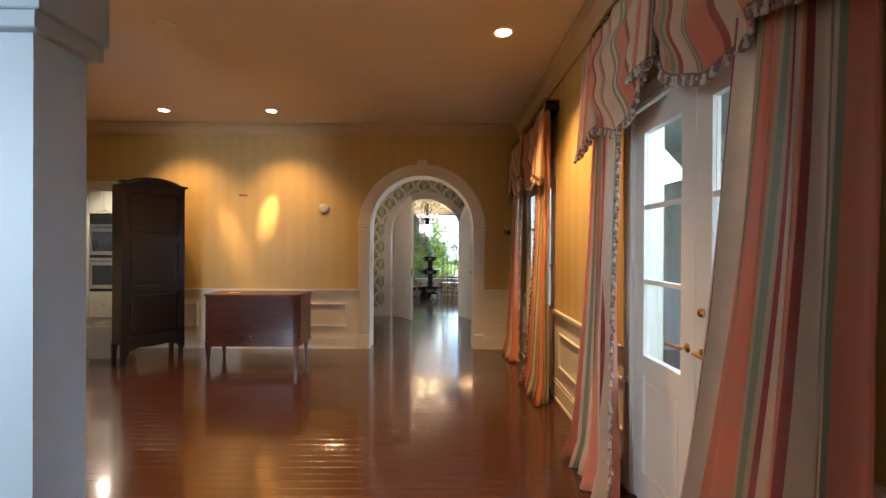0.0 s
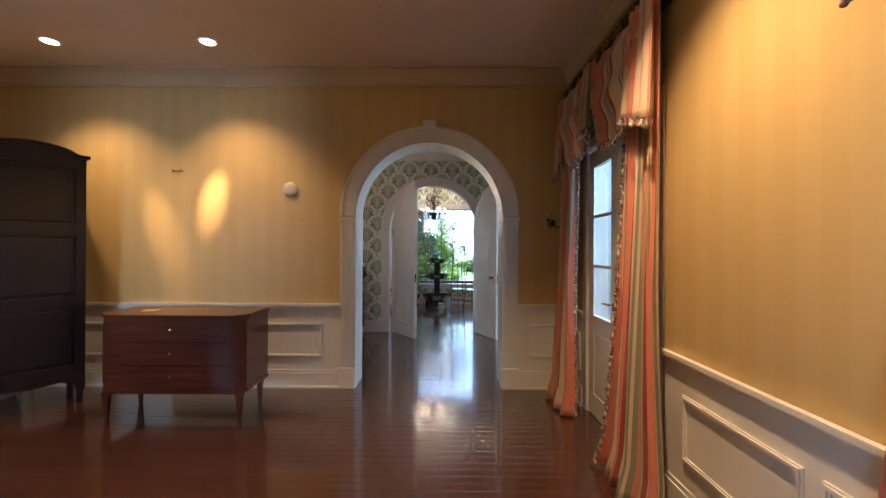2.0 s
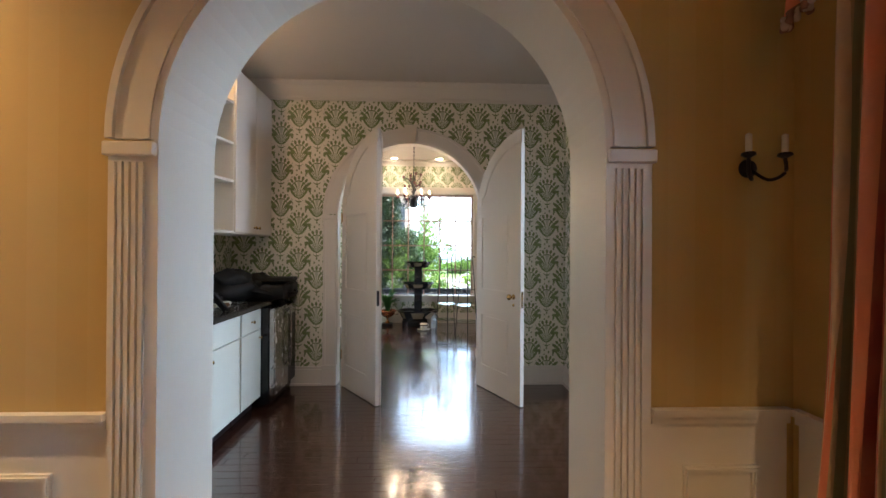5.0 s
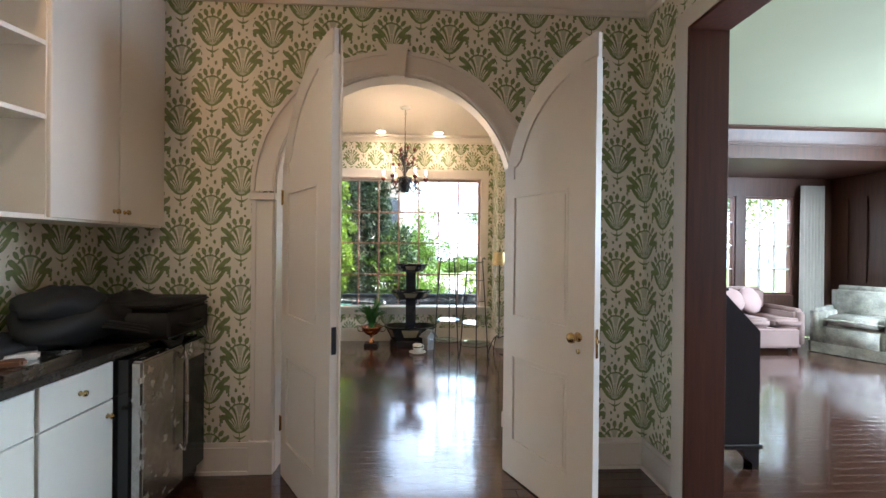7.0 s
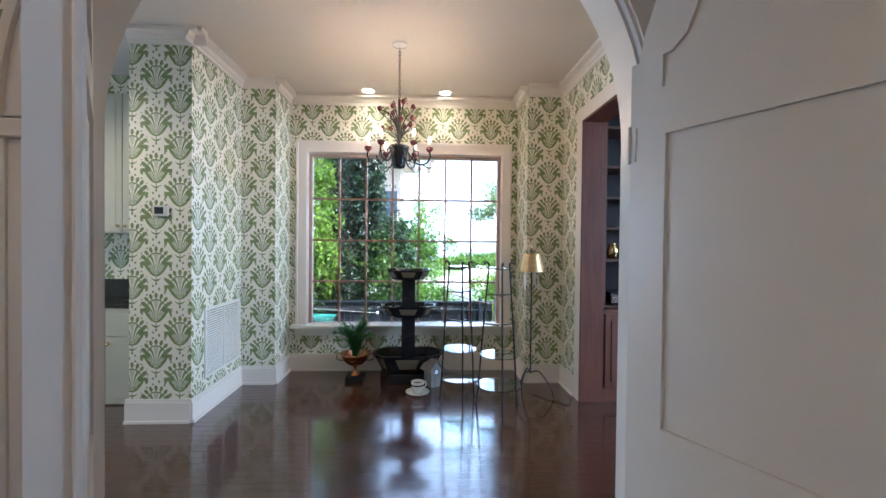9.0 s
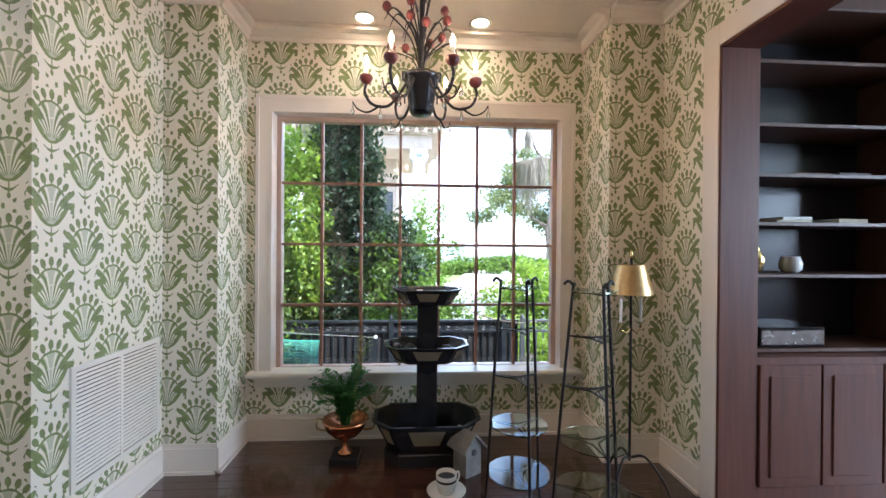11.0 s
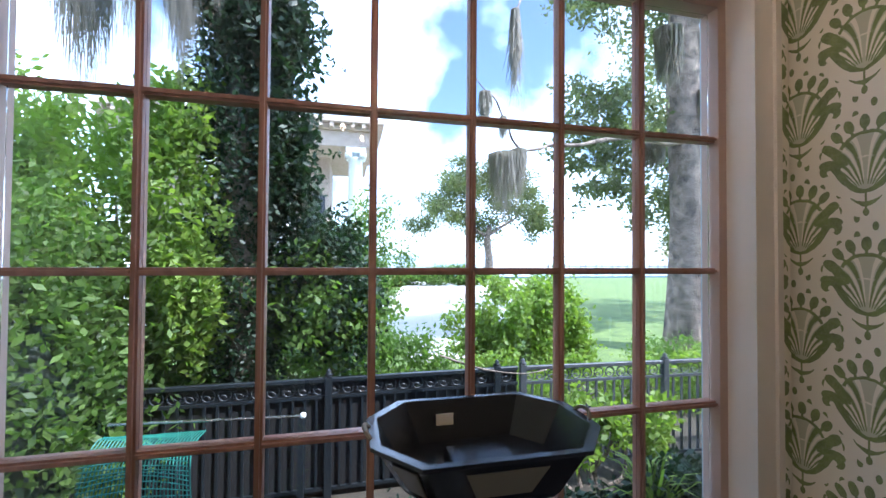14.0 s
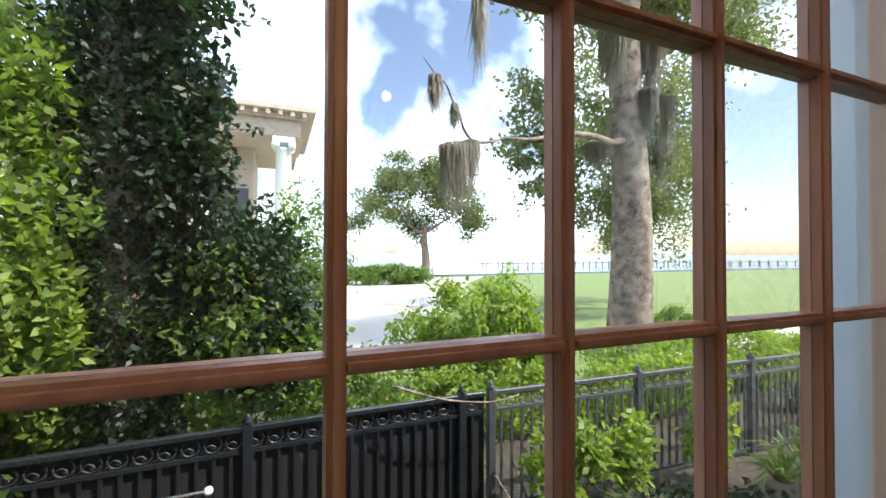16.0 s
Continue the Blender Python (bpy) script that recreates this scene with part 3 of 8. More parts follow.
def skirting(name, runs, h=0.2, t=0.022, mat=WHITE, label="tall white baseboard"):
    bm = bmesh.new()
    for (x0, y0, x1, y1), (nx, ny) in runs:
        for zz0, zz1, tt in ((0.0, h - 0.03, t), (h - 0.03, h, t * 0.6), (0.0, 0.022, t + 0.014)):
            xs = sorted((x0 + nx * 0.002, x1 + nx * tt)) if nx else sorted((x0, x1))
            yy = sorted((y0 + ny * 0.002, y1 + ny * tt)) if ny else sorted((y0, y1))
            box(bm, xs[0], yy[0], zz0, xs[1], yy[1], zz1)
    return struct(name, bm, mat, label)


skirting("baseboard", [((KX1 + 0.12, WA0, AX - AR - 0.15, WA0), S_), ((AX + AR + 0.15, WA0, XR, WA0), S_),
                       ((XR, DOORS_A[0][1] + 0.1, XR, DOORS_A[1][0] - 0.1), W_), ((XR, DOORS_A[1][1] + 0.1, XR, WA0), W_), ((XR, -2, XR, DOORS_A[0][0] - 0.1), W_), ((XL, -2, XL, 5.6), E_)], h=0.19)
skirting("baseboard_pantry", [((0.3, WB0, BX - BR - 0.14, WB0), S_), ((BX + BR + 0.14, WB0, XP, WB0), S_), ((XP, OP1 + 0.11, XP, WB0), W_)], h=0.2, mat=PINKW)
skirting("baseboard_breakfast", [((BAYL, YW, BAYR, YW), S_), ((BAYL, YB - 0.022, BAYL, YW), E_), ((-0.203, YB, BAYL, YB), S_), ((-0.203, 11.68, -0.203, YB), E_), ((-0.735, 11.70, -0.203, 11.70), S_),
                                 ((BAYR, YB - 0.022, BAYR, YW), W_), ((BAYR, YB, XP, YB), S_), ((XP, OC1 + 0.13, XP, YB), W_), ((-0.71, 11.70, -0.71, 12.2), W_)], h=0.2, mat=PINKW)

# wainscot and chair rail of the yellow room


def wainscot(name, x0, x1, fixed, along, facing, panels):
    """White lower wall: a thin sheet, a rail on top and framed panels. along: 'x' or 'y'."""
    top = group_thing(name, "white wainscot with framed panels and chair rail", "wainscot")
    tagged(top, kind="structure")

    def put(bm, a0, a1, z0, z1, d0, d1):
        lo, hi = sorted((fixed + facing * d0, fixed + facing * d1))
        box(bm, *((a0, lo, z0, a1, hi, z1) if along == "x" else (lo, a0, z0, hi, a1, z1)))

    bm = bmesh.new()
    put(bm, x0, x1, 0.19, 0.85, 0.001, 0.006)
    part("boarding", bm, WHITE, top)
    bm = bmesh.new()
    put(bm, x0, x1, 0.845, 0.875, 0.006, 0.022)
    put(bm, x0, x1, 0.875, 0.9, 0.006, 0.038)
    part("chair_rail", bm, WHITE, top)
    for a, b in panels:
        bm = bmesh.new()
        for lo, hi, t0, t in ((0.0, 0.028, 0.006, 0.016), (0.008, 0.020, 0.016, 0.024)):
            put(bm, a + lo, b - lo, 0.33 + lo, 0.33 + hi, t0, t)
            put(bm, a + lo, b - lo, 0.69 - hi, 0.69 - lo, t0, t)
            put(bm, a + lo, a + hi, 0.33 + hi, 0.69 - hi, t0, t)
            put(bm, b - hi, b - lo, 0.33 + hi, 0.69 - hi, t0, t)
        part("panel_moulding", bm, WHITE, top)


wainscot("wainscot", KX1 + 0.12, AX - AR - 0.15, WA0, "x", -1, [(-2.50, -1.75), (-1.62, -0.36), (-0.24, 0.49)])
wainscot("wainscot", AX + AR + 0.15, XR - 0.03, WA0, "x", -1, [(2.70, 2.98)])
wainscot("wainscot", DOORS_A[0][1] + 0.1, DOORS_A[1][0] - 0.1, XR, "y", -1, [(2.66, 3.30), (3.38, 4.14)])
wainscot("wainscot", DOORS_A[1][1] + 0.1, WA0 - 0.03, XR, "y", -1, [(5.84, 6.12)])
wainscot("wainscot", -1.9, DOORS_A[0][0] - 0.1, XR, "y", -1, [(0.1, 1.05)])


# arch linings, casings, keystones
def ring_band(cx, cz, r0, r1, y0, y1, legs0=0.0, n=40):
    """A band that follows an arch from leg to leg."""
    outer = [(cx - r1, legs0)] + arc(cx, cz, r1, 180, 0, n) + [(cx + r1, legs0)]
    inner = [(cx - r0, legs0)] + arc(cx, cz, r0, 180, 0, n) + [(cx + r0, legs0)]
    bm = bmesh.new()
    rows = []
    for d in (y0, y1):
        rows.append(([bm.verts.new((a, d, z)) for a, z in outer], [bm.verts.new((a, d, z)) for a, z in inner]))
    (o0, i0), (o1, i1) = rows
    for k in range(len(outer) - 1):
        bm.faces.new((o0[k], o0[k + 1], i0[k + 1], i0[k]))
        bm.faces.new((o1[k], i1[k], i1[k + 1], o1[k + 1]))
        bm.faces.new((o0[k], o1[k], o1[k + 1], o0[k + 1]))
        bm.faces.new((i0[k], i0[k + 1], i1[k + 1], i1[k]))
    for k in (0, -1):
        bm.faces.new((o0[k], i0[k], i1[k], o1[k]))
    bmesh.ops.recalc_face_normals(bm, faces=bm.faces[:])
    return bm


def arch_casing(name, cx, cz, r, w, y, key_top, mat, fluted):
    bm = ring_band(cx, cz, r - 0.004, r + w, y - 0.02, y, cz)
    b2 = ring_band(cx, cz, r + 0.006, r + 0.022, y - 0.028, y - 0.02, cz)
    b3 = ring_band(cx, cz, r + w - 0.022, r + w + 0.004, y - 0.034, y - 0.02, cz)
    top = group_thing(name, "white arched casing with keystone", "door casing")
    tagged(top, kind="structure")
    part("casing_arch", bm, mat, top)
    part("moulding", b2, mat, top)
    part("moulding", b3, mat, top)
    for s in (-1, 1):
        xa, xb = sorted((cx + s * (r - 0.004), cx + s * (r + w)))
        leg = boxes((xa, y - 0.02, 0.22, xb, y, cz - 0.06))
        if fluted:
            n = 5
            p = (w - 0.03) / n
            for i in range(n):
                box(leg, xa + 0.018 + i * p, y - 0.032, 0.24, xa + 0.018 + i * p + p * 0.5, y - 0.02, cz - 0.08)
        else:
            box(leg, xa + 0.01, y - 0.028, 0.22, xa + 0.03, y - 0.02, cz - 0.06)
            box(leg, xb - 0.03, y - 0.032, 0.22, xb - 0.004, y - 0.02, cz - 0.06)
        part("pilaster", leg, mat, top)
        part("plinth", bevelled(boxes((xa - 0.008, y - 0.036, 0, xb + 0.008, y, 0.22))), mat, top)
        part("capital", bevelled(boxes((xa - 0.01, y - 0.04, cz - 0.06, xb + 0.01, y, cz - 0.012))), mat, top)
    kz = cz + r
    part("keystone", slab([(cx - 0.05, kz - 0.03), (cx + 0.05, kz - 0.03), (cx + 0.07, key_top), (cx - 0.07, key_top)], y - 0.055, y), mat, top)
    return top


arch_casing("arch_casing", AX, AZ, AR, 0.148, WA0, 2.85, WHITE, True)
struct("arch_lining", ring_band(AX, AZ, AR - 0.02, AR - 0.004, WA0 - 0.02, WA1 + 0.01), WHITE, "glossy white lining of the first arch")
arch_casing("arch_casing", BX, BZ, BR, 0.14, WB0, 2.82, PINKW, False)
struct("arch_lining", ring_band(BX, BZ, BR - 0.014, BR - 0.004, WB0 - 0.0, WB1 + 0.01), PINKW, "white lining of the double doors' arch")

# entrance wall end beside the start of the walk
top = group_thing("entry_pilaster", "white painted pilaster at the entrance, with a capital", "pilaster")
tagged(top, kind="structure")
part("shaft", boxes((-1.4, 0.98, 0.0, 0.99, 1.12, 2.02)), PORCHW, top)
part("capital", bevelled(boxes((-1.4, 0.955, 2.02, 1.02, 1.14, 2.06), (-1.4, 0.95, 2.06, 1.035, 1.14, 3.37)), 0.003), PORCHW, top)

# openings to the library


def library_opening(name, y0, y1, zt, w):
    top = group_thing(name, "cased opening with dark wood lining and white casing", "opening")
    tagged(top, kind="structure")
    for q in ((XP - 0.022, y0 - w, 0, XP, y0, zt + w), (XP - 0.022, y1, 0, XP, y1 + w, zt + w), (XP - 0.022, y0, zt, XP, y1, zt + w)):
        part("casing_board", bevelled(boxes(q), 0.003), PINKW, top, "white casing")
    for q in ((XP - 0.018, y0 - 0.0, 0, XP + 0.22, y0 + 0.02, zt - 0.02), (XP - 0.018, y1 - 0.02, 0, XP + 0.22, y1, zt - 0.02), (XP - 0.018, y0, zt - 0.02, XP + 0.22, y1, zt)):
        part("lining_board", bevelled(boxes(q), 0.002), JAMBW, top, "reddish wood lining")
    return top


library_opening("opening_pantry", OP0, OP1, OPZ, 0.11)
library_opening("opening_breakfast", OC0, OC1, OCZ, 0.13)


# ---- the window of the bay ----
def paned_window(name, x0, x1, z0, z1, y, cols, rows, outer, inner, label, bar=0.022, depth=0.05):
    top = group_thing(name, label, "window")
    tagged(top, kind="structure")
    fr = 0.035
    part("window_frame", boxes((x0 - fr, y - 0.03, z0 - fr, x0, y + depth, z1 + fr), (x1, y - 0.03, z0 - fr, x1 + fr, y + depth, z1 + fr), (x0, y - 0.03, z0 - fr, x1, y + depth, z0), (x0, y - 0.03, z1, x1, y + depth, z1 + fr)), outer, top)
    pw, ph = (x1 - x0) / cols, (z1 - z0) / rows
    bm = bmesh.new()
    for i in range(1, cols):
        cx = x0 + i * pw
        box(bm, cx - bar / 2, y - 0.012, z0, cx + bar / 2, y + 0.03, z1)
        box(bm, cx - bar / 5, y - 0.022, z0, cx + bar / 5, y - 0.012, z1)
    for j in range(1, rows):
        cz = z0 + j * ph
        for i in range(cols):
            a, b = x0 + i * pw + (bar / 2 if i else 0), x0 + (i + 1) * pw - (bar / 2 if i < cols - 1 else 0)
            box(bm, a, y - 0.0115, cz - bar / 2, b, y + 0.0295, cz + bar / 2)
            box(bm, a, y - 0.021, cz - bar / 5, b, y - 0.0115, cz + bar / 5)
    part("muntins", bm, inner, top, "reddish stained muntins")
    for i in range(cols):
        for j in range(rows):
            p = part("pane", boxes((x0 + i * pw + bar / 2, y + 0.006, z0 + j * ph + bar / 2, x0 + (i + 1) * pw - bar / 2, y + 0.010, z0 + (j + 1) * ph - bar / 2)), GLASS, top)
            p.visible_shadow = False
    return top


win = paned_window("window_1", 0.396, 2.657, 0.55, 2.565, 13.225, 7, 4, SASHF, SASHW, "large many-paned picture window with reddish muntins in white casing")
part("casing", boxes((0.237, YW - 0.024, WZ0 + 0.03, 0.352, YW, 2.735), (2.70, YW - 0.024, WZ0 + 0.03, 2.806, YW, 2.735), (0.352, YW - 0.024, 2.615, 2.70, YW, 2.735),
                     (0.237, YW - 0.036, WZ0 + 0.03, 0.262, YW - 0.024, 2.735), (2.781, YW - 0.036, WZ0 + 0.03, 2.806, YW - 0.024, 2.735), (0.262, YW - 0.036, 2.71, 2.781, YW - 0.024, 2.735)), PINKW, win, "white casing")
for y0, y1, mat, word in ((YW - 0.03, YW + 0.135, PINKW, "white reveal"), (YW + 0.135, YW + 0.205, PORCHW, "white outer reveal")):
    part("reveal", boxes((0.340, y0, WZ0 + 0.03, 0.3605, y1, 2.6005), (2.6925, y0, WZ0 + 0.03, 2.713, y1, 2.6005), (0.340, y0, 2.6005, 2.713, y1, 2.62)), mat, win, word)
part("window_sill", bevelled(boxes((0.19, YW - 0.11, WZ0 - 0.005, 2.85, YW + 0.085, WZ0 + 0.03)), 0.008, 2), WHITE, win, "white sill board")
part("apron", boxes((0.23, YW - 0.026, 0.42, 2.81, YW, WZ0 - 0.005)), WHITE, win, "white apron board")
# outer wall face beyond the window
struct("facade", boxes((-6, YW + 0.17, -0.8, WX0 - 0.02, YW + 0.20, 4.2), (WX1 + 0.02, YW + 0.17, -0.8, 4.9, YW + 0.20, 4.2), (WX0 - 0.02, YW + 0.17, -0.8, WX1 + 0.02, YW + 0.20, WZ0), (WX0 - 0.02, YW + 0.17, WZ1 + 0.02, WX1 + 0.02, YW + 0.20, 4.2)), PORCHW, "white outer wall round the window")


# ---- arched double doors ----
def arched_leaf(name, label, w, springing, r, hinge, angle, active):
    """A half-arch leaf, drawn from its hinge at x=0 to its meeting edge at x=w."""
    top = group_thing(name, label, "door")
    T = 0.042
    gap = 0.008

    def zt(x):
        d = w - x
        return springing + math.sqrt(max(r * r - d * d, 0.0))

    n = 22
    xs = [w * (0.5 - 0.5 * math.cos(math.pi * i / n)) for i in range(n + 1)]
    outline = [(0, gap), (w, gap)] + [(x, zt(x)) for x in xs[::-1]]
    body = slab(outline, -T / 2 + 0.009, T / 2 - 0.009)
    st, sl = 0.09, 0.184      # hinge stile, lock stile

    frame_bm = bmesh.new()
    for f0, f1 in ((-T / 2, -T / 2 + 0.009), (T / 2 - 0.009, T / 2)):
        box(frame_bm, 0, f0, gap, st, f1, zt(st) - 0.19)
        box(frame_bm, w - sl, f0, gap, w, f1, zt(w) - 0.13)
        for z0, z1 in ((gap, 0.24), (0.80, 1.05), (1.83, 1.94)):
            box(frame_bm, st, f0, z0, w - sl, f1, z1)
        # curved head rail
        k = 20
        prev = None
        for i in range(k + 1):
            x = w * i / k
            d = w - x
            zi = springing + math.sqrt(max((r - 0.12) ** 2 - d * d, 0.0)) if d < r - 0.12 else zt(st) - 0.19
            cur = (x, min(zi, zt(x)), zt(x))
            if prev and cur[2] > cur[1]:
                q = [frame_bm.verts.new(p) for p in ((prev[0], f0, prev[1]), (cur[0], f0, cur[1]), (cur[0], f0, cur[2]), (prev[0], f0, prev[2]), (prev[0], f1, prev[1]), (cur[0], f1, cur[1]), (cur[0], f1, cur[2]), (prev[0], f1, prev[2]))]
                for f in ((0, 1, 2, 3), (7, 6, 5, 4), (0, 4, 5, 1), (3, 2, 6, 7)):
                    frame_bm.faces.new([q[a] for a in f])
            prev = cur
    bmesh.ops.recalc_face_normals(frame_bm, faces=frame_bm.faces[:])
    panels = bmesh.new()
    for f0, f1 in ((-T / 2 + 0.004, -T / 2 + 0.009), (T / 2 - 0.009, T / 2 - 0.004)):
        for z0, z1 in ((0.27, 0.77), (1.08, 1.80)):
            box(panels, st + 0.03, f0, z0, w - sl - 0.03, f1, z1)
    mould = bmesh.new()
    for f0, f1 in ((-T / 2 - 0.003, -T / 2 + 0.009), (T / 2 - 0.009, T / 2 + 0.003)):
        for z0, z1 in ((0.24, 0.80), (1.05, 1.83)):
            box(mould, st, f0, z0, st + 0.012, f1, z1), box(mould, w - sl - 0.012, f0, z0, w - sl, f1, z1)
            box(mould, st + 0.012, f0, z0, w - sl - 0.012, f1, z0 + 0.012), box(mould, st + 0.012, f0, z1 - 0.012, w - sl - 0.012, f1, z1)
    part("door_body", body, PINKW, top)
    part("stiles_and_rails", frame_bm, PINKW, top)
    part("panels", panels, PINKW, top)
    part("panel_moulding", mould, PINKW, top)
    if active:
        for s in (-1, 1):
            knob = turned([(0.026, 0), (0.026, 0.005), (0.010, 0.010), (0.009, 0.03), (0.020, 0.036), (0.029, 0.050), (0.027, 0.062), (0.014, 0.071), (0.0001, 0.073)], 16)
            kob = part("door_knob", knob, BRASS, top, "polished brass knob", True)
            kob.matrix_local = Matrix.Translation((w - 0.104, s * T / 2, 1.022)) @ Matrix.Rotation(radians(-90 * s), 4, "X")
            esc = part("keyhole_plate", turned([(0.014, 0), (0.014, 0.004), (0.009, 0.006)], 12), BRASS, top, "brass keyhole plate", True)
            esc.matrix_local = Matrix.Translation((w - 0.104, s * T / 2, 0.945)) @ Matrix.Rotation(radians(-90 * s), 4, "X")
        part("latch_plate", boxes((w, -0.009, 0.93, w + 0.002, 0.009, 1.08), (w + 0.002, -0.006, 1.01, w + 0.012, 0.006, 1.03)), BRASS, top, "brass latch plate")
    else:
        part("astragal", bevelled(boxes((w - 0.022, T / 2, gap, w + 0.010, T / 2 + 0.012, springing + r - 0.03)), 0.003), PINKW, top, "meeting strip")
        part("strike_plate", boxes((w, -0.014, 0.94, w + 0.002, 0.012, 1.08)), IRON, top, "dark metal strike plate")
    for z in (0.30, 1.76):
        hb = boxes((-0.002, -T / 2 - 0.004, z, 0.018, -T / 2, z + 0.09))
        tube([(0, -T / 2 - 0.006, z - 0.005), (0, -T / 2 - 0.006, z + 0.095)], 0.005, 8, hb)
        part("hinge", hb, PINKW if active else BRASS, top, "painted hinge" if active else "dull brass hinge")
    top.matrix_world = Matrix.Translation(hinge) @ Matrix.Rotation(radians(angle), 4, "Z")
    return top


LEAF_W = 0.752
arched_leaf("door_left", "white panelled arched door leaf standing open, strike plate on its edge", LEAF_W, 1.85, 0.755, (0.864, 9.252, 0), -53.8, False)
arched_leaf("door_right", "white panelled arched door leaf standing open, brass knob", LEAF_W, 1.85, 0.755, (2.325, 9.27, 0), -64, True)


# ---- french doors with curtains ----
def french_leaf(parent, y_outer, y_meet, x, lever):
    s = 1 if y_meet > y_outer else -1
    T = 0.04
    a, b = sorted((y_outer, y_meet))
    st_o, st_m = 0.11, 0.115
    g0, g1 = (y_outer + s * st_o, y_meet - s * st_m)
    ga, gb = sorted((g0, g1))
    leaf = group_thing("door_leaf", "", "")
    leaf.parent = parent
    z0g, z1g = 0.90, 2.225
    part("stiles_and_rails", boxes((x, a, 0.01, x + T, ga, DOOR_TOP - 0.03), (x, gb, 0.01, x + T, b, DOOR_TOP - 0.03), (x, ga, 0.01, x + T, gb, 0.20), (x, ga, z0g - 0.12, x + T, gb, z0g), (x, ga, z1g, x + T, gb, DOOR_TOP - 0.03)), WHITE, leaf)
    part("panel", boxes((x + 0.012, ga, 0.20, x + 0.028, gb, z0g - 0.12), (x + 0.005, ga + 0.035, 0.235, x + 0.012, gb - 0.035, z0g - 0.155)), WHITE, leaf)
    ph = (z1g - z0g) / 3
    part("muntins", boxes(*[(x + 0.004, ga, z0g + ph * i - 0.013, x + T - 0.004, gb, z0g + ph * i + 0.013) for i in (1, 2)]), WHITE, leaf)
    for i in range(3):
        p = part("pane", boxes((x + 0.018, ga, z0g + ph * i + 0.013, x + 0.022, gb, z0g + ph * (i + 1) - 0.013)), GLASS, leaf)
        p.visible_shadow = False
    yl = y_meet - s * 0.055
    h = tube([(x, yl, 1.05), (x - 0.045, yl, 1.05)], 0.009, 8)
    tube(curve_pts([(x - 0.045, yl, 1.05), (x - 0.05, yl - s * 0.04, 1.052), (x - 0.048, yl - s * 0.11, 1.045)], 5), 0.0085, 8, h)
    turned([(0.024, 0), (0.024, 0.004), (0.012, 0.007)], 14, h)
    for v in [v for v in h.verts if v.co.length < 0.05]:
        v.co = Vector((x - v.co.z, yl + v.co.x, 1.05 + v.co.y))
    part("lever_handle", h, BRASS, leaf, "polished brass lever handle", True)
    if lever:
        d = turned([(0.022, 0), (0.022, 0.012), (0.012, 0.02)], 14)
        for v in d.verts:
            v.co = Vector((x - v.co.z, yl + v.co.x, 1.24 + v.co.y))
        part("deadbolt", d, BRASS, leaf, "brass deadbolt", True)
    return leaf


for k, (y0, y1) in enumerate(DOORS_A):
    top = group_thing("french_doors", "pair of white glazed doors with brass levers", "door", "glazed door pairs in the yellow room")
    tagged(top, kind="structure")
    part("frame", boxes((XR - 0.012, y0 - 0.09, 0, XR, y0, DOOR_TOP + 0.09), (XR - 0.012, y1, 0, XR, y1 + 0.09, DOOR_TOP + 0.09), (XR - 0.012, y0, DOOR_TOP, XR, y1, DOOR_TOP + 0.09),
                          (XR - 0.0, y0, 0, XR + 0.19, y0 + 0.01, DOOR_TOP), (XR - 0.0, y1 - 0.01, 0, XR + 0.19, y1, DOOR_TOP), (XR, y0 + 0.01, DOOR_TOP - 0.01, XR + 0.19, y1 - 0.01, DOOR_TOP)), WHITE, top)
    mid = (y0 + y1) / 2
    french_leaf(top, y1 - 0.012, mid + 0.002, XR + 0.01, False)
    french_leaf(top, y0 + 0.012, mid - 0.002, XR + 0.01, True)


def cloth(rows, uvw, thick=0.006):
    """A sheet from rows of points, with the stripes running along the rows' index."""
    bm = bmesh.new()
    uvl = bm.loops.layers.uv.new("UVMap")
    grid = [[bm.verts.new(p) for p in r] for r in rows]
    for i in range(len(grid) - 1):
        for j in range(len(grid[0]) - 1):
            f = bm.faces.new((grid[i][j], grid[i][j + 1], grid[i + 1][j + 1], grid[i + 1][j]))
            for lp, (a, b) in zip(f.loops, ((i, j), (i, j + 1), (i + 1, j + 1), (i + 1, j))):
                lp[uvl].uv = (uvw[b], a / len(grid))
    return bm


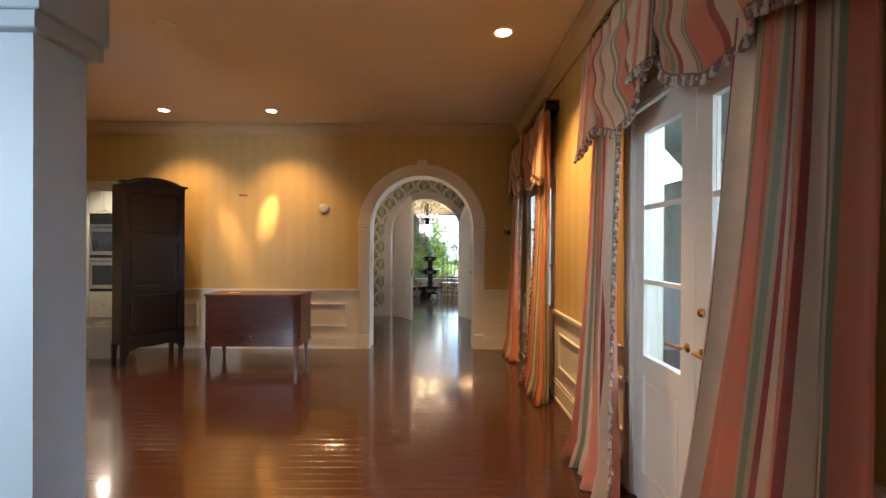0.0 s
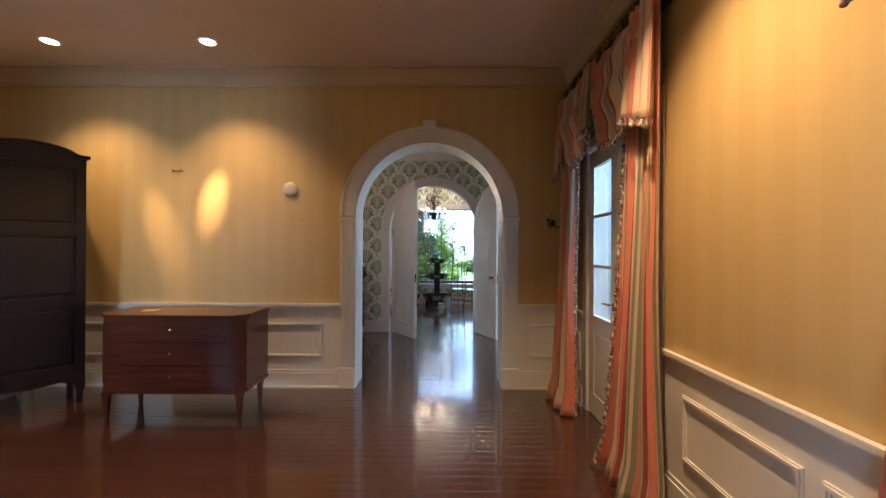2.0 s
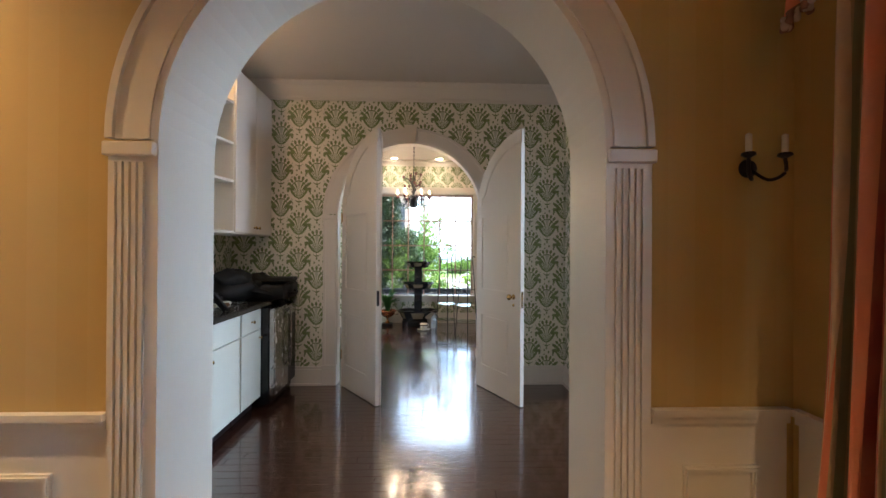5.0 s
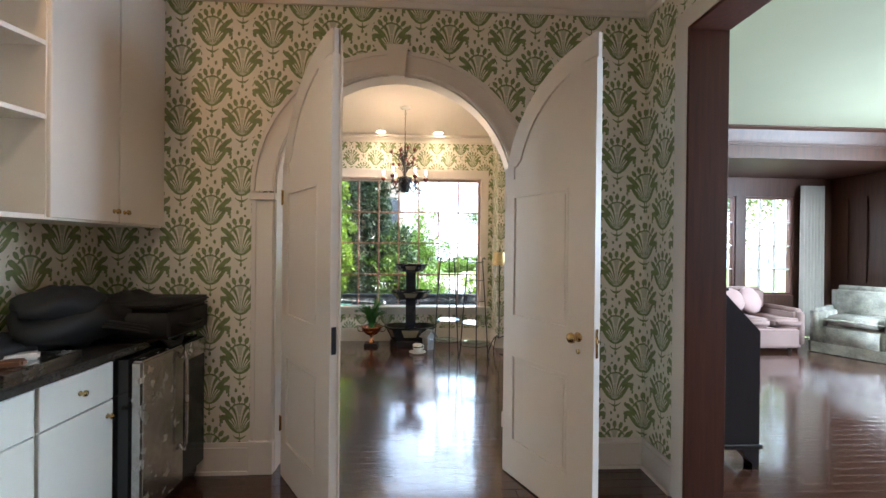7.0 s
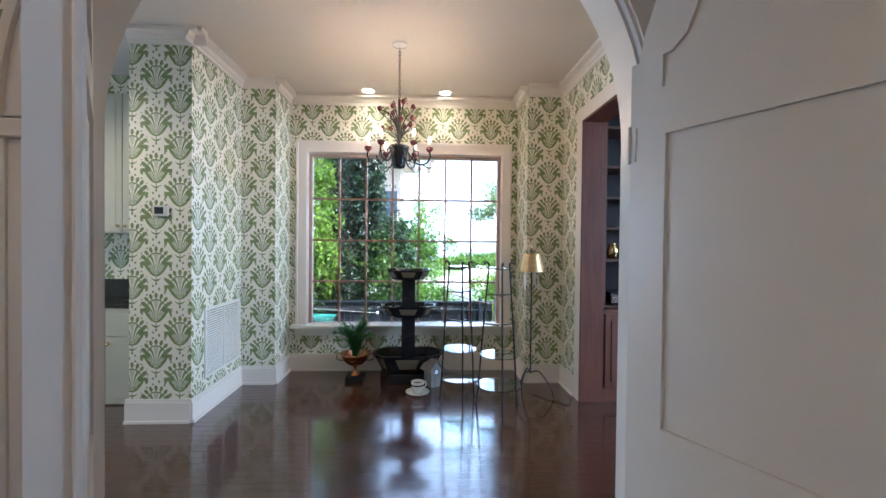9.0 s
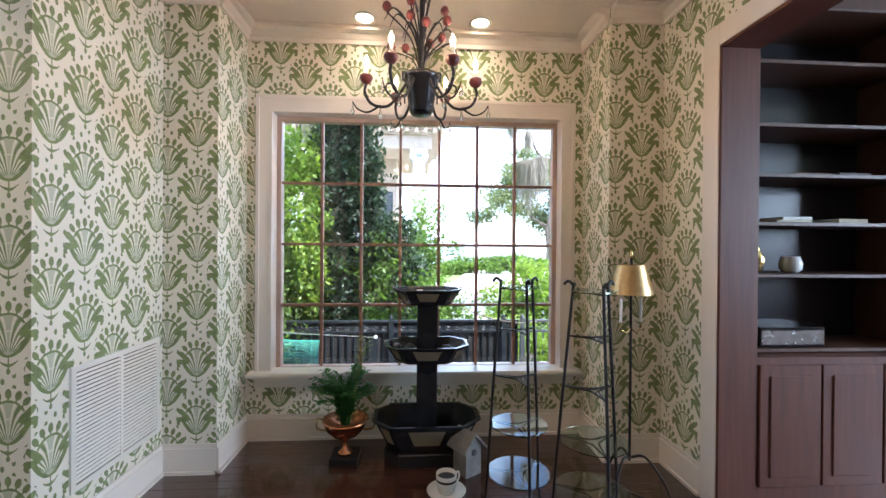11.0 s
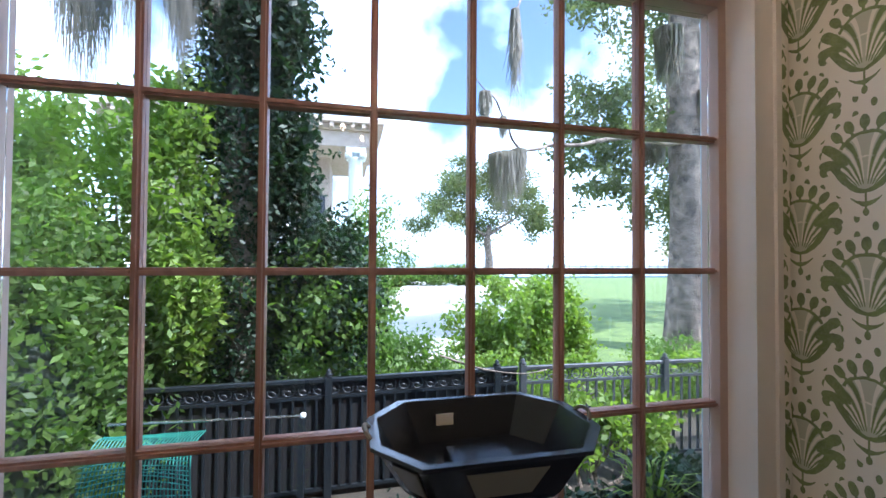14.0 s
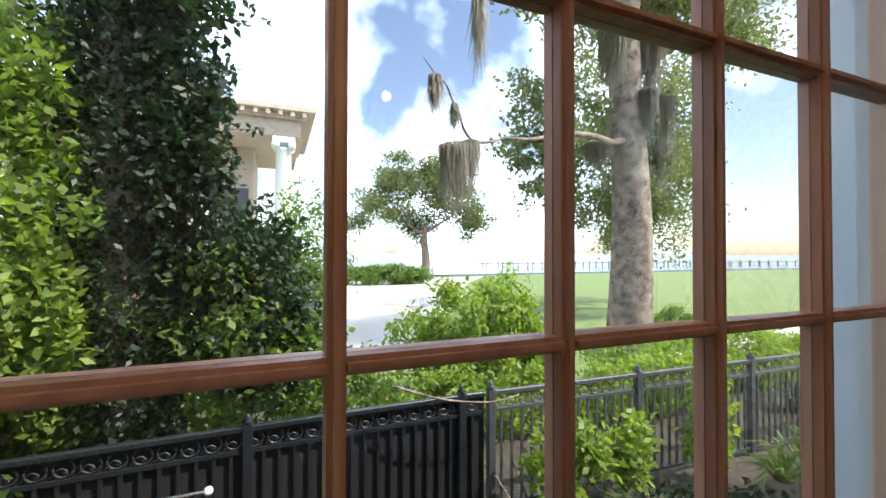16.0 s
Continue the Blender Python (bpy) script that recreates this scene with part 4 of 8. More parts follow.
def curtain_panel(parent, yc, half_top, half_mid, half_bot, ztop, seed, lean, folds=7, x_wall=XR, fringe_side=0):
    """A long drape, gathered at the top, spreading and breaking on the floor."""
    rnd = random.Random(seed)
    n, m = 110, 46
    ph = [rnd.uniform(0, 6.28) for _ in range(4)]
    uvw = [1.35 * j / n for j in range(n + 1)]
    rows = []
    for i in range(m + 1):
        t = i / m
        z = ztop * (1 - t) + 0.012
        half = half_top + (half_mid - half_top) * min(t * 1.6, 1) + (half_bot - half_mid) * max(0, (t - 0.55) / 0.45) ** 1.6
        row = []
        for j in range(n + 1):
            s = j / n * 2 - 1
            w = math.sin(s * folds * 3.14 + ph[0] + 0.5 * math.sin(t * 3 + ph[1])) * 0.6 + math.sin(s * folds * 1.7 * 3.14 + ph[2] + t * 1.3) * 0.28
            amp = 0.035 + 0.045 * t
            y = yc + lean * t * t + half * s + 0.012 * math.sin(s * 19 + t * 5 + ph[3])
            x = x_wall - 0.085 - amp * 0.9 - amp * w - 0.04 * t * t - (0.05 * max(0, t - 0.93) / 0.07) * (0.6 + w * 0.5)
            row.append((x, y, z + 0.006 * math.sin(s * 9) * t))
        rows.append(row)
    bm = cloth(rows, uvw)
    ob = part("drape", bm, SILK, parent, "", True)
    ob.modifiers.new("thick", "SOLIDIFY").thickness = 0.004
    edge = [r[-1] if fringe_side > 0 else r[0] for r in rows]
    tassels(parent, [Vector(p) for p in edge], 0.045, 0.02, side=True)
    return rows


TASSEL_MESH = []


def tassels(parent, line, gap, length, side=False):
    """Small turned tassels strung along a line, one object each on two shared meshes."""
    if not TASSEL_MESH:
        for mat, name in ((TASSEL, "tassel"), (TASSELC, "pale_tassel")):
            bm = turned([(0.0015, 0.008), (0.008, 0.002), (0.009, -0.006), (0.004, -0.010), (0.010, -0.014), (0.012, -0.03), (0.009, -0.036)], 7)
            me = bpy.data.meshes.new(name)
            bm.to_mesh(me)
            bm.free()
            me.materials.append(mat)
            me.shade_smooth()
            TASSEL_MESH.append(me)
    run, k = 0.0, 0
    for a, b in zip(line, line[1:]):
        d = (b - a).length
        while run < d:
            p = a.lerp(b, run / d)
            ob = new("tassel", TASSEL_MESH[k % 2])
            ob.parent = parent
            ob.location = (p.x - 0.006, p.y, p.z - (0.0 if side else 0.012))
            ob.rotation_euler = (0.25 * math.sin(k * 2.3), 0.25 * math.cos(k * 1.7), 0)
            run += gap * 0.55
            k += 1
        run -= d
    part("braid", tube([tuple(p) for p in line[::2]] + [tuple(line[-1])], 0.006, 6), TASSEL, parent, "", True)


def swag(parent, y0, y1, ztop, drop, xo, seed):
    rnd = random.Random(seed)
    n, m = 40, 22
    f = rnd.uniform(0, 6)
    rows = []
    for i in range(m + 1):
        t = i / m
        row = []
        for j in range(n + 1):
            s = j / n * 2 - 1
            sag = (1 - abs(s) ** 2.4)
            pinch = 1 - 0.10 * t * (1 - sag)
            y = (y0 + y1) / 2 + (y1 - y0) / 2 * s * pinch
            z = ztop - t * (0.30 + (drop - 0.30) * sag) - 0.012 * math.sin(j * 0.6 + f) * t
            x = xo - 0.015 - 0.07 * math.sin(t * math.pi) * sag - 0.014 * math.sin(t * 17 + f + s * s * 4) * (0.4 + 0.6 * sag) - 0.012 * math.sin(s * 11 + f)
            row.append((x, y, z))
        rows.append(row)
    ob = part("swag", cloth(rows, [0.15 * seed + 0.9 * j / n for j in range(n + 1)]), SILK, parent, "", True)
    ob.modifiers.new("thick", "SOLIDIFY").thickness = 0.004
    tassels(parent, [Vector(p) for p in rows[-1]], 0.05, 0.03)


def jabot(parent, y0, y1, ztop, d0, d1, xo, seed):
    """A pleated tail whose hem steps from d0 to d1 below the top."""
    n, m = 44, 14
    rows = []
    for i in range(m + 1):
        t = i / m
        row = []
        for j in range(n + 1):
            s = j / n
            w = math.sin(s * 4.5 * math.pi * 2 + seed)
            z = ztop - t * (d0 + (d1 - d0) * s) - 0.015 * w * t
            spread = 1 + 0.28 * t
            y = (y0 + y1) / 2 + (y1 - y0) * (s - 0.5) * spread
            row.append((xo - 0.025 - 0.028 * w * (0.4 + 0.6 * t) - 0.03 * t, y, z))
        rows.append(row)
    ob = part("jabot", cloth(rows, [0.31 * seed + 0.62 * j / n for j in range(n + 1)]), SILK, parent, "", True)
    ob.modifiers.new("thick", "SOLIDIFY").thickness = 0.004
    tassels(parent, [Vector(p) for p in rows[-1]], 0.04, 0.03)


def curtain_set(y0, y1, near, far, seed):
    """Cornice, swags, tails and two drapes round a pair of doors; y0..y1 is the cornice."""
    xc = XR - 0.135
    zb, zt = 2.945, 3.065
    top = group_thing("curtain_cornice", "black and gilt pelmet box above the striped silk curtains", "curtain pelmet", "pelmets")
    part("pelmet_box", boxes((xc, y0, zb, XR - 0.002, y1, zt - 0.02)), BLACK, top, "black pelmet box")
    rails = boxes((xc - 0.012, y0 - 0.01, zt - 0.02, XR - 0.002, y1 + 0.01, zt), (xc - 0.008, y0 - 0.006, zb - 0.012, xc + 0.004, y1 + 0.006, zb))
    part("gilt_moulding", rails, GILT, top, "gilt moulding")
    orn = bmesh.new()
    n = max(3, int((y1 - y0) / 0.2))
    for i in range(n + 1):
        yy = y0 + 0.05 + (y1 - y0 - 0.1) * i / n
        for dz in (-1, 1):
            tube(curve_pts([(xc - 0.006, yy, 3.0), (xc - 0.012, yy + 0.03, 3.0 + dz * 0.02), (xc - 0.008, yy + 0.055, 3.0 + dz * 0.005)], 5), 0.005, 5, orn)
            tube(curve_pts([(xc - 0.006, yy, 3.0), (xc - 0.012, yy - 0.03, 3.0 + dz * 0.02), (xc - 0.008, yy - 0.055, 3.0 + dz * 0.005)], 5), 0.005, 5, orn)
    part("gilt_scrolls", orn, GILT, top, "gilt scrolls", True)
    val = group_thing("valance", "swagged striped silk valance in salmon, cream and sage with tassels", "valance", "valances")
    q = (y1 - y0)
    swag(val, y0 + 0.02, y0 + q * 0.56, zb, 0.70, xc - 0.01, seed)
    swag(val, y0 + q * 0.44, y1 - 0.02, zb, 0.70, xc - 0.03, seed + 1)
    jabot(val, y0 - 0.10, y0 + 0.20, zb, 0.74, 0.62, xc - 0.02, seed + 2)
    jabot(val, y1 - 0.22, y1 + 0.02, zb, 0.62, 0.74, xc - 0.02, seed + 3)
    jabot(val, y0 + q * 0.5 - 0.07, y0 + q * 0.5 + 0.07, zb, 0.52, 0.52, xc - 0.05, seed + 4)
    for k, (yc, ht, hm, hb, lean) in enumerate((near, far)):
        c = group_thing("curtain", "long salmon, cream and sage striped silk drape breaking on the floor", "curtain", "drapes")
        curtain_panel(c, yc, ht, hm, hb, 2.93, seed * 7 + k, lean, 5, fringe_side=1 if k == 0 else -1)


curtain_set(1.10, 2.95, (1.29, 0.18, 0.28, 0.44, 0.16), (2.72, 0.18, 0.18, 0.34, 0.00), 3)
curtain_set(4.23, 6.02, (4.40, 0.19, 0.21, 0.36, -0.05), (5.80, 0.17, 0.17, 0.28, 0.00), 5)

# ---- the yellow room ----


def place(ob, x, y, z=0.0, rz=0.0):
    ob.matrix_world = Matrix.Translation((x, y, z)) @ Matrix.Rotation(radians(rz), 4, "Z")
    return ob


def armoire():
    t = group_thing("armoire", "tall dark-stained wooden armoire with arched top beside the mahogany chest", "armoire")
    w, d, zb = 0.74, 0.35, 0.26
    side = boxes((0.012, 0.02, zb, w - 0.012, d, 2.34))
    part("carcass", side, DARKW, t)
    st = 0.075
    front = bmesh.new()
    top_arc = [(w * i / 24, 2.34 + 0.075 * max(0.0, math.sin(math.pi * min(max((i / 24 - 0.12) / 0.76, 0), 1))) ** 0.6) for i in range(25)]
    outline = [(0, 2.25)] + [(a, z) for a, z in top_arc] + [(w, 2.25)]
    slab(outline, 0.0, 0.03, "y", front)
    box(front, 0, 0.0, zb, st, 0.02, 2.25), box(front, w - st, 0.0, zb, w, 0.02, 2.25)
    for z0, z1 in ((zb, 0.36), (0.92, 1.02), (1.60, 1.69)):
        box(front, st, 0.0, z0, w - st, 0.02, z1)
    part("front_frame", front, DARKW, t)
    for z0, z1 in ((0.36, 0.92), (1.02, 1.60), (1.69, 2.25)):
        part("panel", bevelled(boxes((st + 0.03, 0.008, z0 + 0.03, w - st - 0.03, 0.0195, z1 - 0.03)), 0.006), DARKW, t)
    cor = slab([(a * 1.06 - 0.022, z + 0.03) for a, z in top_arc] + [(a * 1.06 - 0.022, z - 0.0) for a, z in top_arc[::-1]], -0.03, 0.05, "y")
    part("cornice", cor, DARKW, t)
    ap = slab([(0, zb), (0, 0.12), (0.05, 0.10), (0.09, 0.17), (0.18, 0.215), (w / 2, 0.20), (w - 0.18, 0.215), (w - 0.09, 0.17), (w - 0.05, 0.10), (w, 0.12), (w, zb)], -0.004, 0.02, "y")
    part("apron", ap, DARKW, t, "scalloped apron")
    for x in (0.0, w - 0.06):
        for y in (0.0, d - 0.06):
            part("foot", bevelled(slab([(x, 0), (x + 0.045, 0), (x + 0.06, 0.26), (x, 0.26)], y, y + 0.06, "y"), 0.006), DARKW, t)
    return place(t, -2.12, 5.24, 0, 56)


armoire()


def chest():
    t = group_thing("chest_of_drawers", "reddish mahogany chest with canted corners on tapered legs by the wall", "chest of drawers")
    w, d = 1.24, 0.50
    c = 0.07

    def plan(e):
        return [(-e, c), (c, -e), (w - c, -e), (w + e, c), (w + e, d), (-e, d)]
    body = slab(plan(0), 0.265, 0.885, "z")
    part("body", body, MAHOG, t)
    part("worktop", bevelled(slab(plan(0.022), 0.885, 0.915, "z"), 0.006, 2), MAHOG, t, "polished top")
    part("plinth_rail", slab(plan(0.008), 0.245, 0.275, "z"), MAHOG, t)
    for i in range(3):
        z0 = 0.285 + i * 0.20
        part("drawer", bevelled(boxes((c + 0.02, -0.004, z0, w - c - 0.02, 0.0, z0 + 0.196)), 0.0015), MAHOG, t)
        part("keyhole", turned([(0.009, 0.0), (0.009, 0.003), (0.004, 0.004)], 10, None, (w / 2, 0, 0)), BRASS, t, "small brass keyhole").matrix_local = Matrix.Translation((0, -0.004, z0 + 0.10)) @ Matrix.Rotation(radians(90), 4, "X")
    for sx in (0, 1):
        bm = bmesh.new()
        for k in range(4):
            f = 0.2 + 0.2 * k
            px, py = (c * f, c * (1 - f)) if not sx else (w - c * f, c * (1 - f))
            turned([(0.006, 0.32), (0.006, 0.84)], 6, bm, (px, py, 0))
        part("fluting", bm, MAHOG, t)
    for x, y in ((0.05, 0.05), (w - 0.05, 0.05), (0.05, d - 0.05), (w - 0.05, d - 0.05)):
        part("leg", turned([(0.013, 0), (0.018, 0.02), (0.032, 0.20), (0.040, 0.205), (0.040, 0.25)], 4, None, (x, y, 0), twist=math.pi / 4), MAHOG, t)
    return place(t, -1.155, 5.335, 0, 0.5)


chest()
card = part("paper_note", bevelled(boxes((0, 0, 0, 0.14, 0.09, 0.003)), 0.001), paint("yellow_paper", (0.7, 0.5, 0.12), 0.7, 0.1))
tagged(card, "yellow paper note lying on the mahogany chest", "paper")
place(card, -0.92, 5.52, 0.9155, 12)

bm = turned([(0.0001, 0), (0.078, 0), (0.08, 0.012), (0.072, 0.026), (0.03, 0.030), (0.0001, 0.030)], 28)
ob = part("smoke_detector", bm, PLASTIC, None, "", True)
tagged(ob, "round white plastic detector on the yellow striped wall", "detector")
ob.matrix_world = Matrix.Translation((0.14, WA0, 2.115)) @ Matrix.Rotation(radians(90), 4, "X")
hook = group_thing("picture_hook", "small brass double picture hook on the yellow wall", "hook")
part("plate", boxes((-0.06, -0.006, -0.008, 0.06, 0, 0.008)), BRASS, hook)
for sx in (-0.045, 0.045):
    part("hook", tube(curve_pts([(sx, -0.004, 0), (sx, -0.02, -0.005), (sx, -0.022, 0.02)], 4), 0.004, 6), BRASS, hook)
place(hook, -1.08, WA0, 2.31)
for hx, hz in ((0.26, 1.79),):
    n1 = part("nail", turned([(0.005, 0), (0.006, 0.008)], 8), IRON)
    tagged(n1, "tiny dark nail in the yellow wall", "nail")
    n1.matrix_world = Matrix.Translation((hx, WA0, hz)) @ Matrix.Rotation(radians(90), 4, "X")


def ceiling_spot(x, y, z, lit=True):
    t = group_thing("recessed_light", "lit recessed ceiling light with white trim ring" if lit else "unlit round cover on the yellow room's ceiling", "ceiling light", "recessed lights")
    part("trim_ring", turned([(0.085, 0), (0.088, -0.006), (0.070, -0.010), (0.064, -0.004), (0.062, -0.0012)], 28), WHITE, t, "", True)
    part("lens" if lit else "cover", turned([(0.0001, -0.0030), (0.062, -0.0030)] if lit else [(0.075, -0.011), (0.070, -0.016), (0.0001, -0.018)], 24), SPOTE if lit else WHITE, t, "", lit)
    t.matrix_world = Matrix.Translation((x, y, z))
    return t


for sx, sy in SPOTS_A:
    ceiling_spot(sx, sy, CEIL_A)
ceiling_spot(-0.38, 3.46, CEIL_A, False)
for sx, sy in SPOTS_C:
    ceiling_spot(sx, sy, CEIL_C)


def bin_box():
    t = group_thing("storage_box", "translucent white plastic storage box on the floor beside the armoire", "storage box")
    bm = bmesh.new()
    prof = [(0.20, 0.0), (0.25, 0.42), (0.27, 0.425), (0.27, 0.44), (0.243, 0.44), (0.192, 0.012), (0.0001, 0.012)]
    turned(prof, 4, bm, sx=1.35, sy=1.1, twist=math.pi / 4)
    part("tub", bm, paint("milky_plastic", (0.60, 0.58, 0.54), 0.35, 0.04), t)
    part("handle", boxes((-0.08, -0.225, 0.37, 0.08, -0.212, 0.39)), PLASTIC, t)
    return place(t, -2.68, 5.80, 0, 4)


bin_box()


def sconce(x, y, z, rz):
    t = group_thing("wall_sconce", "dark metal two-armed wall sconce with candle tubes on yellow wall", "wall light", "wall sconces")
    part("backplate", turned([(0.0001, 0), (0.035, 0.004), (0.03, 0.012), (0.0001, 0.016)], 14, None), IRON, t, "", True).matrix_local = Matrix.Rotation(radians(90), 4, "X")
    for s in (-1, 1):
        part("arm", tube(curve_pts([(0, -0.01, 0), (s * 0.03, -0.06, -0.05), (s * 0.065, -0.09, -0.03), (s * 0.065, -0.09, 0.02)], 6), 0.006, 6), IRON, t, "", True)
        part("cup", turned([(0.008, 0), (0.024, 0.01), (0.02, 0.018), (0.012, 0.02)], 12, None, (s * 0.065, -0.09, 0.02)), IRON, t, "", True)
        part("candle_tube", turned([(0.010, 0.038), (0.010, 0.10), (0.003, 0.105)], 10, None, (s * 0.065, -0.09, 0.0)), PLASTIC, t, "ivory candle tube", True)
    return place(t, x, y, z, rz)


sconce(2.94, WA0, 1.77, 0)
sconce(XR, 0.93, 1.79, -90)

# kitchen seen through the doorway
t = group_thing("door_kitchen", "white panelled door standing open against the wall", "door")
part("door_body", boxes((0, 0.02, 0.01, 0.04, 0.90, 2.36)), WHITE, t)
for ya in (0.12, 0.50):
    for z0, z1 in ((0.22, 0.90), (1.05, 1.75), (1.88, 2.25)):
        part("panel", bevelled(boxes((0.04, ya, z0, 0.05, ya + 0.29, z1)), 0.008), WHITE, t)
part("door_knob", turned([(0.02, 0), (0.008, 0.01), (0.026, 0.04), (0.0001, 0.06)], 12), BRASS, t, "brass knob", True).matrix_local = Matrix.Translation((0.04, 0.84, 1.0)) @ Matrix.Rotation(radians(90), 4, "Y")
place(t, -4.06, 5.74, 0)
t = group_thing("kitchen_doorway", "white cased kitchen doorway", "door casing")
tagged(t, kind="structure")
part("casing", boxes((KX1, WA0 - 0.02, 0, KX1 + 0.10, WA0, KZ + 0.10), (KX0, WA0 - 0.02, KZ, KX1, WA0, KZ + 0.10)), WHITE, t)


def cabinet(name, x0, y0, z0, x1, y1, z1, face, cols, rows, mat, label, knob=BRASS, group="kitchen cabinets", knob_side=None, pull=False):
    """A cupboard with shaped door fronts. face: '-y' or '+x'."""
    t = group_thing(name, label, "cabinet", group)
    part("carcass", boxes((x0, y0, z0, x1, y1, z1)), mat, t)
    H = z1 - z0
    for i, (ca, cb) in enumerate(cols):
        za = z0 + 0.01
        for rh, kind in rows:
            zb = za + rh * H - 0.008
            g = 0.004
            if face == "-y":
                f0 = (x0 + ca * (x1 - x0) + g, y0 - 0.02, za, x0 + cb * (x1 - x0) - g, y0, zb)
                f1 = (f0[0] + 0.055, y0 - 0.024, za + 0.055, f0[3] - 0.055, y0 - 0.02, zb - 0.055)
                kp = ((f0[0] + f0[3]) / 2 if kind == "drawer" else (f0[3] - 0.03 if i % 2 == 0 else f0[0] + 0.03), y0 - 0.02, (za + zb) / 2 if kind == "drawer" else (zb - 0.06 if z0 < 1 else za + 0.06))
                rot = Matrix.Rotation(radians(90), 4, "X")
            else:
                f0 = (x1, y0 + ca * (y1 - y0) + g, za, x1 + 0.02, y0 + cb * (y1 - y0) - g, zb)
                f1 = (x1 + 0.02, f0[1] + 0.055, za + 0.055, x1 + 0.024, f0[4] - 0.055, zb - 0.055)
                kp = (x1 + 0.02, (f0[1] + f0[4]) / 2 if kind == "drawer" else (f0[4] - 0.035 if i % 2 == 0 else f0[1] + 0.035), (za + zb) / 2 if kind == "drawer" else (zb - 0.07 if z0 < 1 else za + 0.06))
                rot = Matrix.Rotation(radians(90), 4, "Y")
            d = part("drawer_front" if kind == "drawer" else "door", bevelled(boxes(f0), 0.003), mat, t)
            if f1[3] - f1[0] > 0.02 and f1[5] - f1[2] > 0.05 and (f1[4] - f1[1]) > 0.003:
                part("raised_panel", bevelled(boxes(f1), 0.002), mat, d)
            k = part("knob", turned([(0.012, 0), (0.005, 0.006), (0.005, 0.014), (0.015, 0.020), (0.013, 0.028), (0.0001, 0.031)], 10), knob, d, "small brass knob", True)
            k.matrix_local = Matrix.Translation(kp) @ rot
            za = zb + 0.008
    return t


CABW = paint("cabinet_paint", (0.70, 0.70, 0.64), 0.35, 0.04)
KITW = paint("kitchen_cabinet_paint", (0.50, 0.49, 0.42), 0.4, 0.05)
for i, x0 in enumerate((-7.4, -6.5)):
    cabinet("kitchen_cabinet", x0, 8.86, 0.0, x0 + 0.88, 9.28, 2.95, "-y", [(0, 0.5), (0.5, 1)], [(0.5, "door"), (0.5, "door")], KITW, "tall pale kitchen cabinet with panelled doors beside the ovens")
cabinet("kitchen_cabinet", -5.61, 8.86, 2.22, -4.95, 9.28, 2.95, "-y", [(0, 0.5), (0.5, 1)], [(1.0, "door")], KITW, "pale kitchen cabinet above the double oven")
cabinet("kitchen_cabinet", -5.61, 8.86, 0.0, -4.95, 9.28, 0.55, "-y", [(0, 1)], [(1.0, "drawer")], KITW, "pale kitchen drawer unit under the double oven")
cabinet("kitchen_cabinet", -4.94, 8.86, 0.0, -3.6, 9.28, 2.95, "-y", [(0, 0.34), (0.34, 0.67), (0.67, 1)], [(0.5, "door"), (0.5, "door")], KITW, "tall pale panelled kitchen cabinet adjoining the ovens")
t = group_thing("double_oven", "black glass and steel double wall oven", "oven")
part("body", boxes((-5.60, 8.85, 0.56, -4.96, 9.26, 2.20)), BLACK, t)
part("control_panel", boxes((-5.58, 8.835, 2.04, -4.98, 8.85, 2.18)), BLACK, t)
for z0 in (0.62, 1.34):
    dd = part("oven_door", bevelled(boxes((-5.58, 8.83, z0, -4.98, 8.85, z0 + 0.66)), 0.004), STEEL, t)
    part("window", boxes((-5.53, 8.825, z0 + 0.08, -5.03, 8.83, z0 + 0.50)), DARKGL, dd, "black glass")
    part("handle", tube([(-5.54, 8.79, z0 + 0.59), (-5.02, 8.79, z0 + 0.59)], 0.010, 8), STEEL, dd, "steel bar handle")
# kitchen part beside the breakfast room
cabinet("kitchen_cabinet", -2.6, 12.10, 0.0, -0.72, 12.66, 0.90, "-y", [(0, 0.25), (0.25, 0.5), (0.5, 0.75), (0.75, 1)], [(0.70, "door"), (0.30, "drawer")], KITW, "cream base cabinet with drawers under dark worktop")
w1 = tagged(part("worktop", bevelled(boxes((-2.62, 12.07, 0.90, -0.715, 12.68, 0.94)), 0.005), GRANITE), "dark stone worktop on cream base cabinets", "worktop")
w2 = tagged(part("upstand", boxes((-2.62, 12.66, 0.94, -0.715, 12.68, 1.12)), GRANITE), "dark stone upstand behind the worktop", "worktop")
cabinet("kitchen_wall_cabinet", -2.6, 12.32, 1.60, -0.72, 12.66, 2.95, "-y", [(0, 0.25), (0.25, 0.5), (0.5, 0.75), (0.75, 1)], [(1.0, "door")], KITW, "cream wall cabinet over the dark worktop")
struct("wall_kitchen_back", boxes((-8, 12.68, 0, -0.71, 12.8, 3.3)), PAPER, "wallpapered kitchen wall")

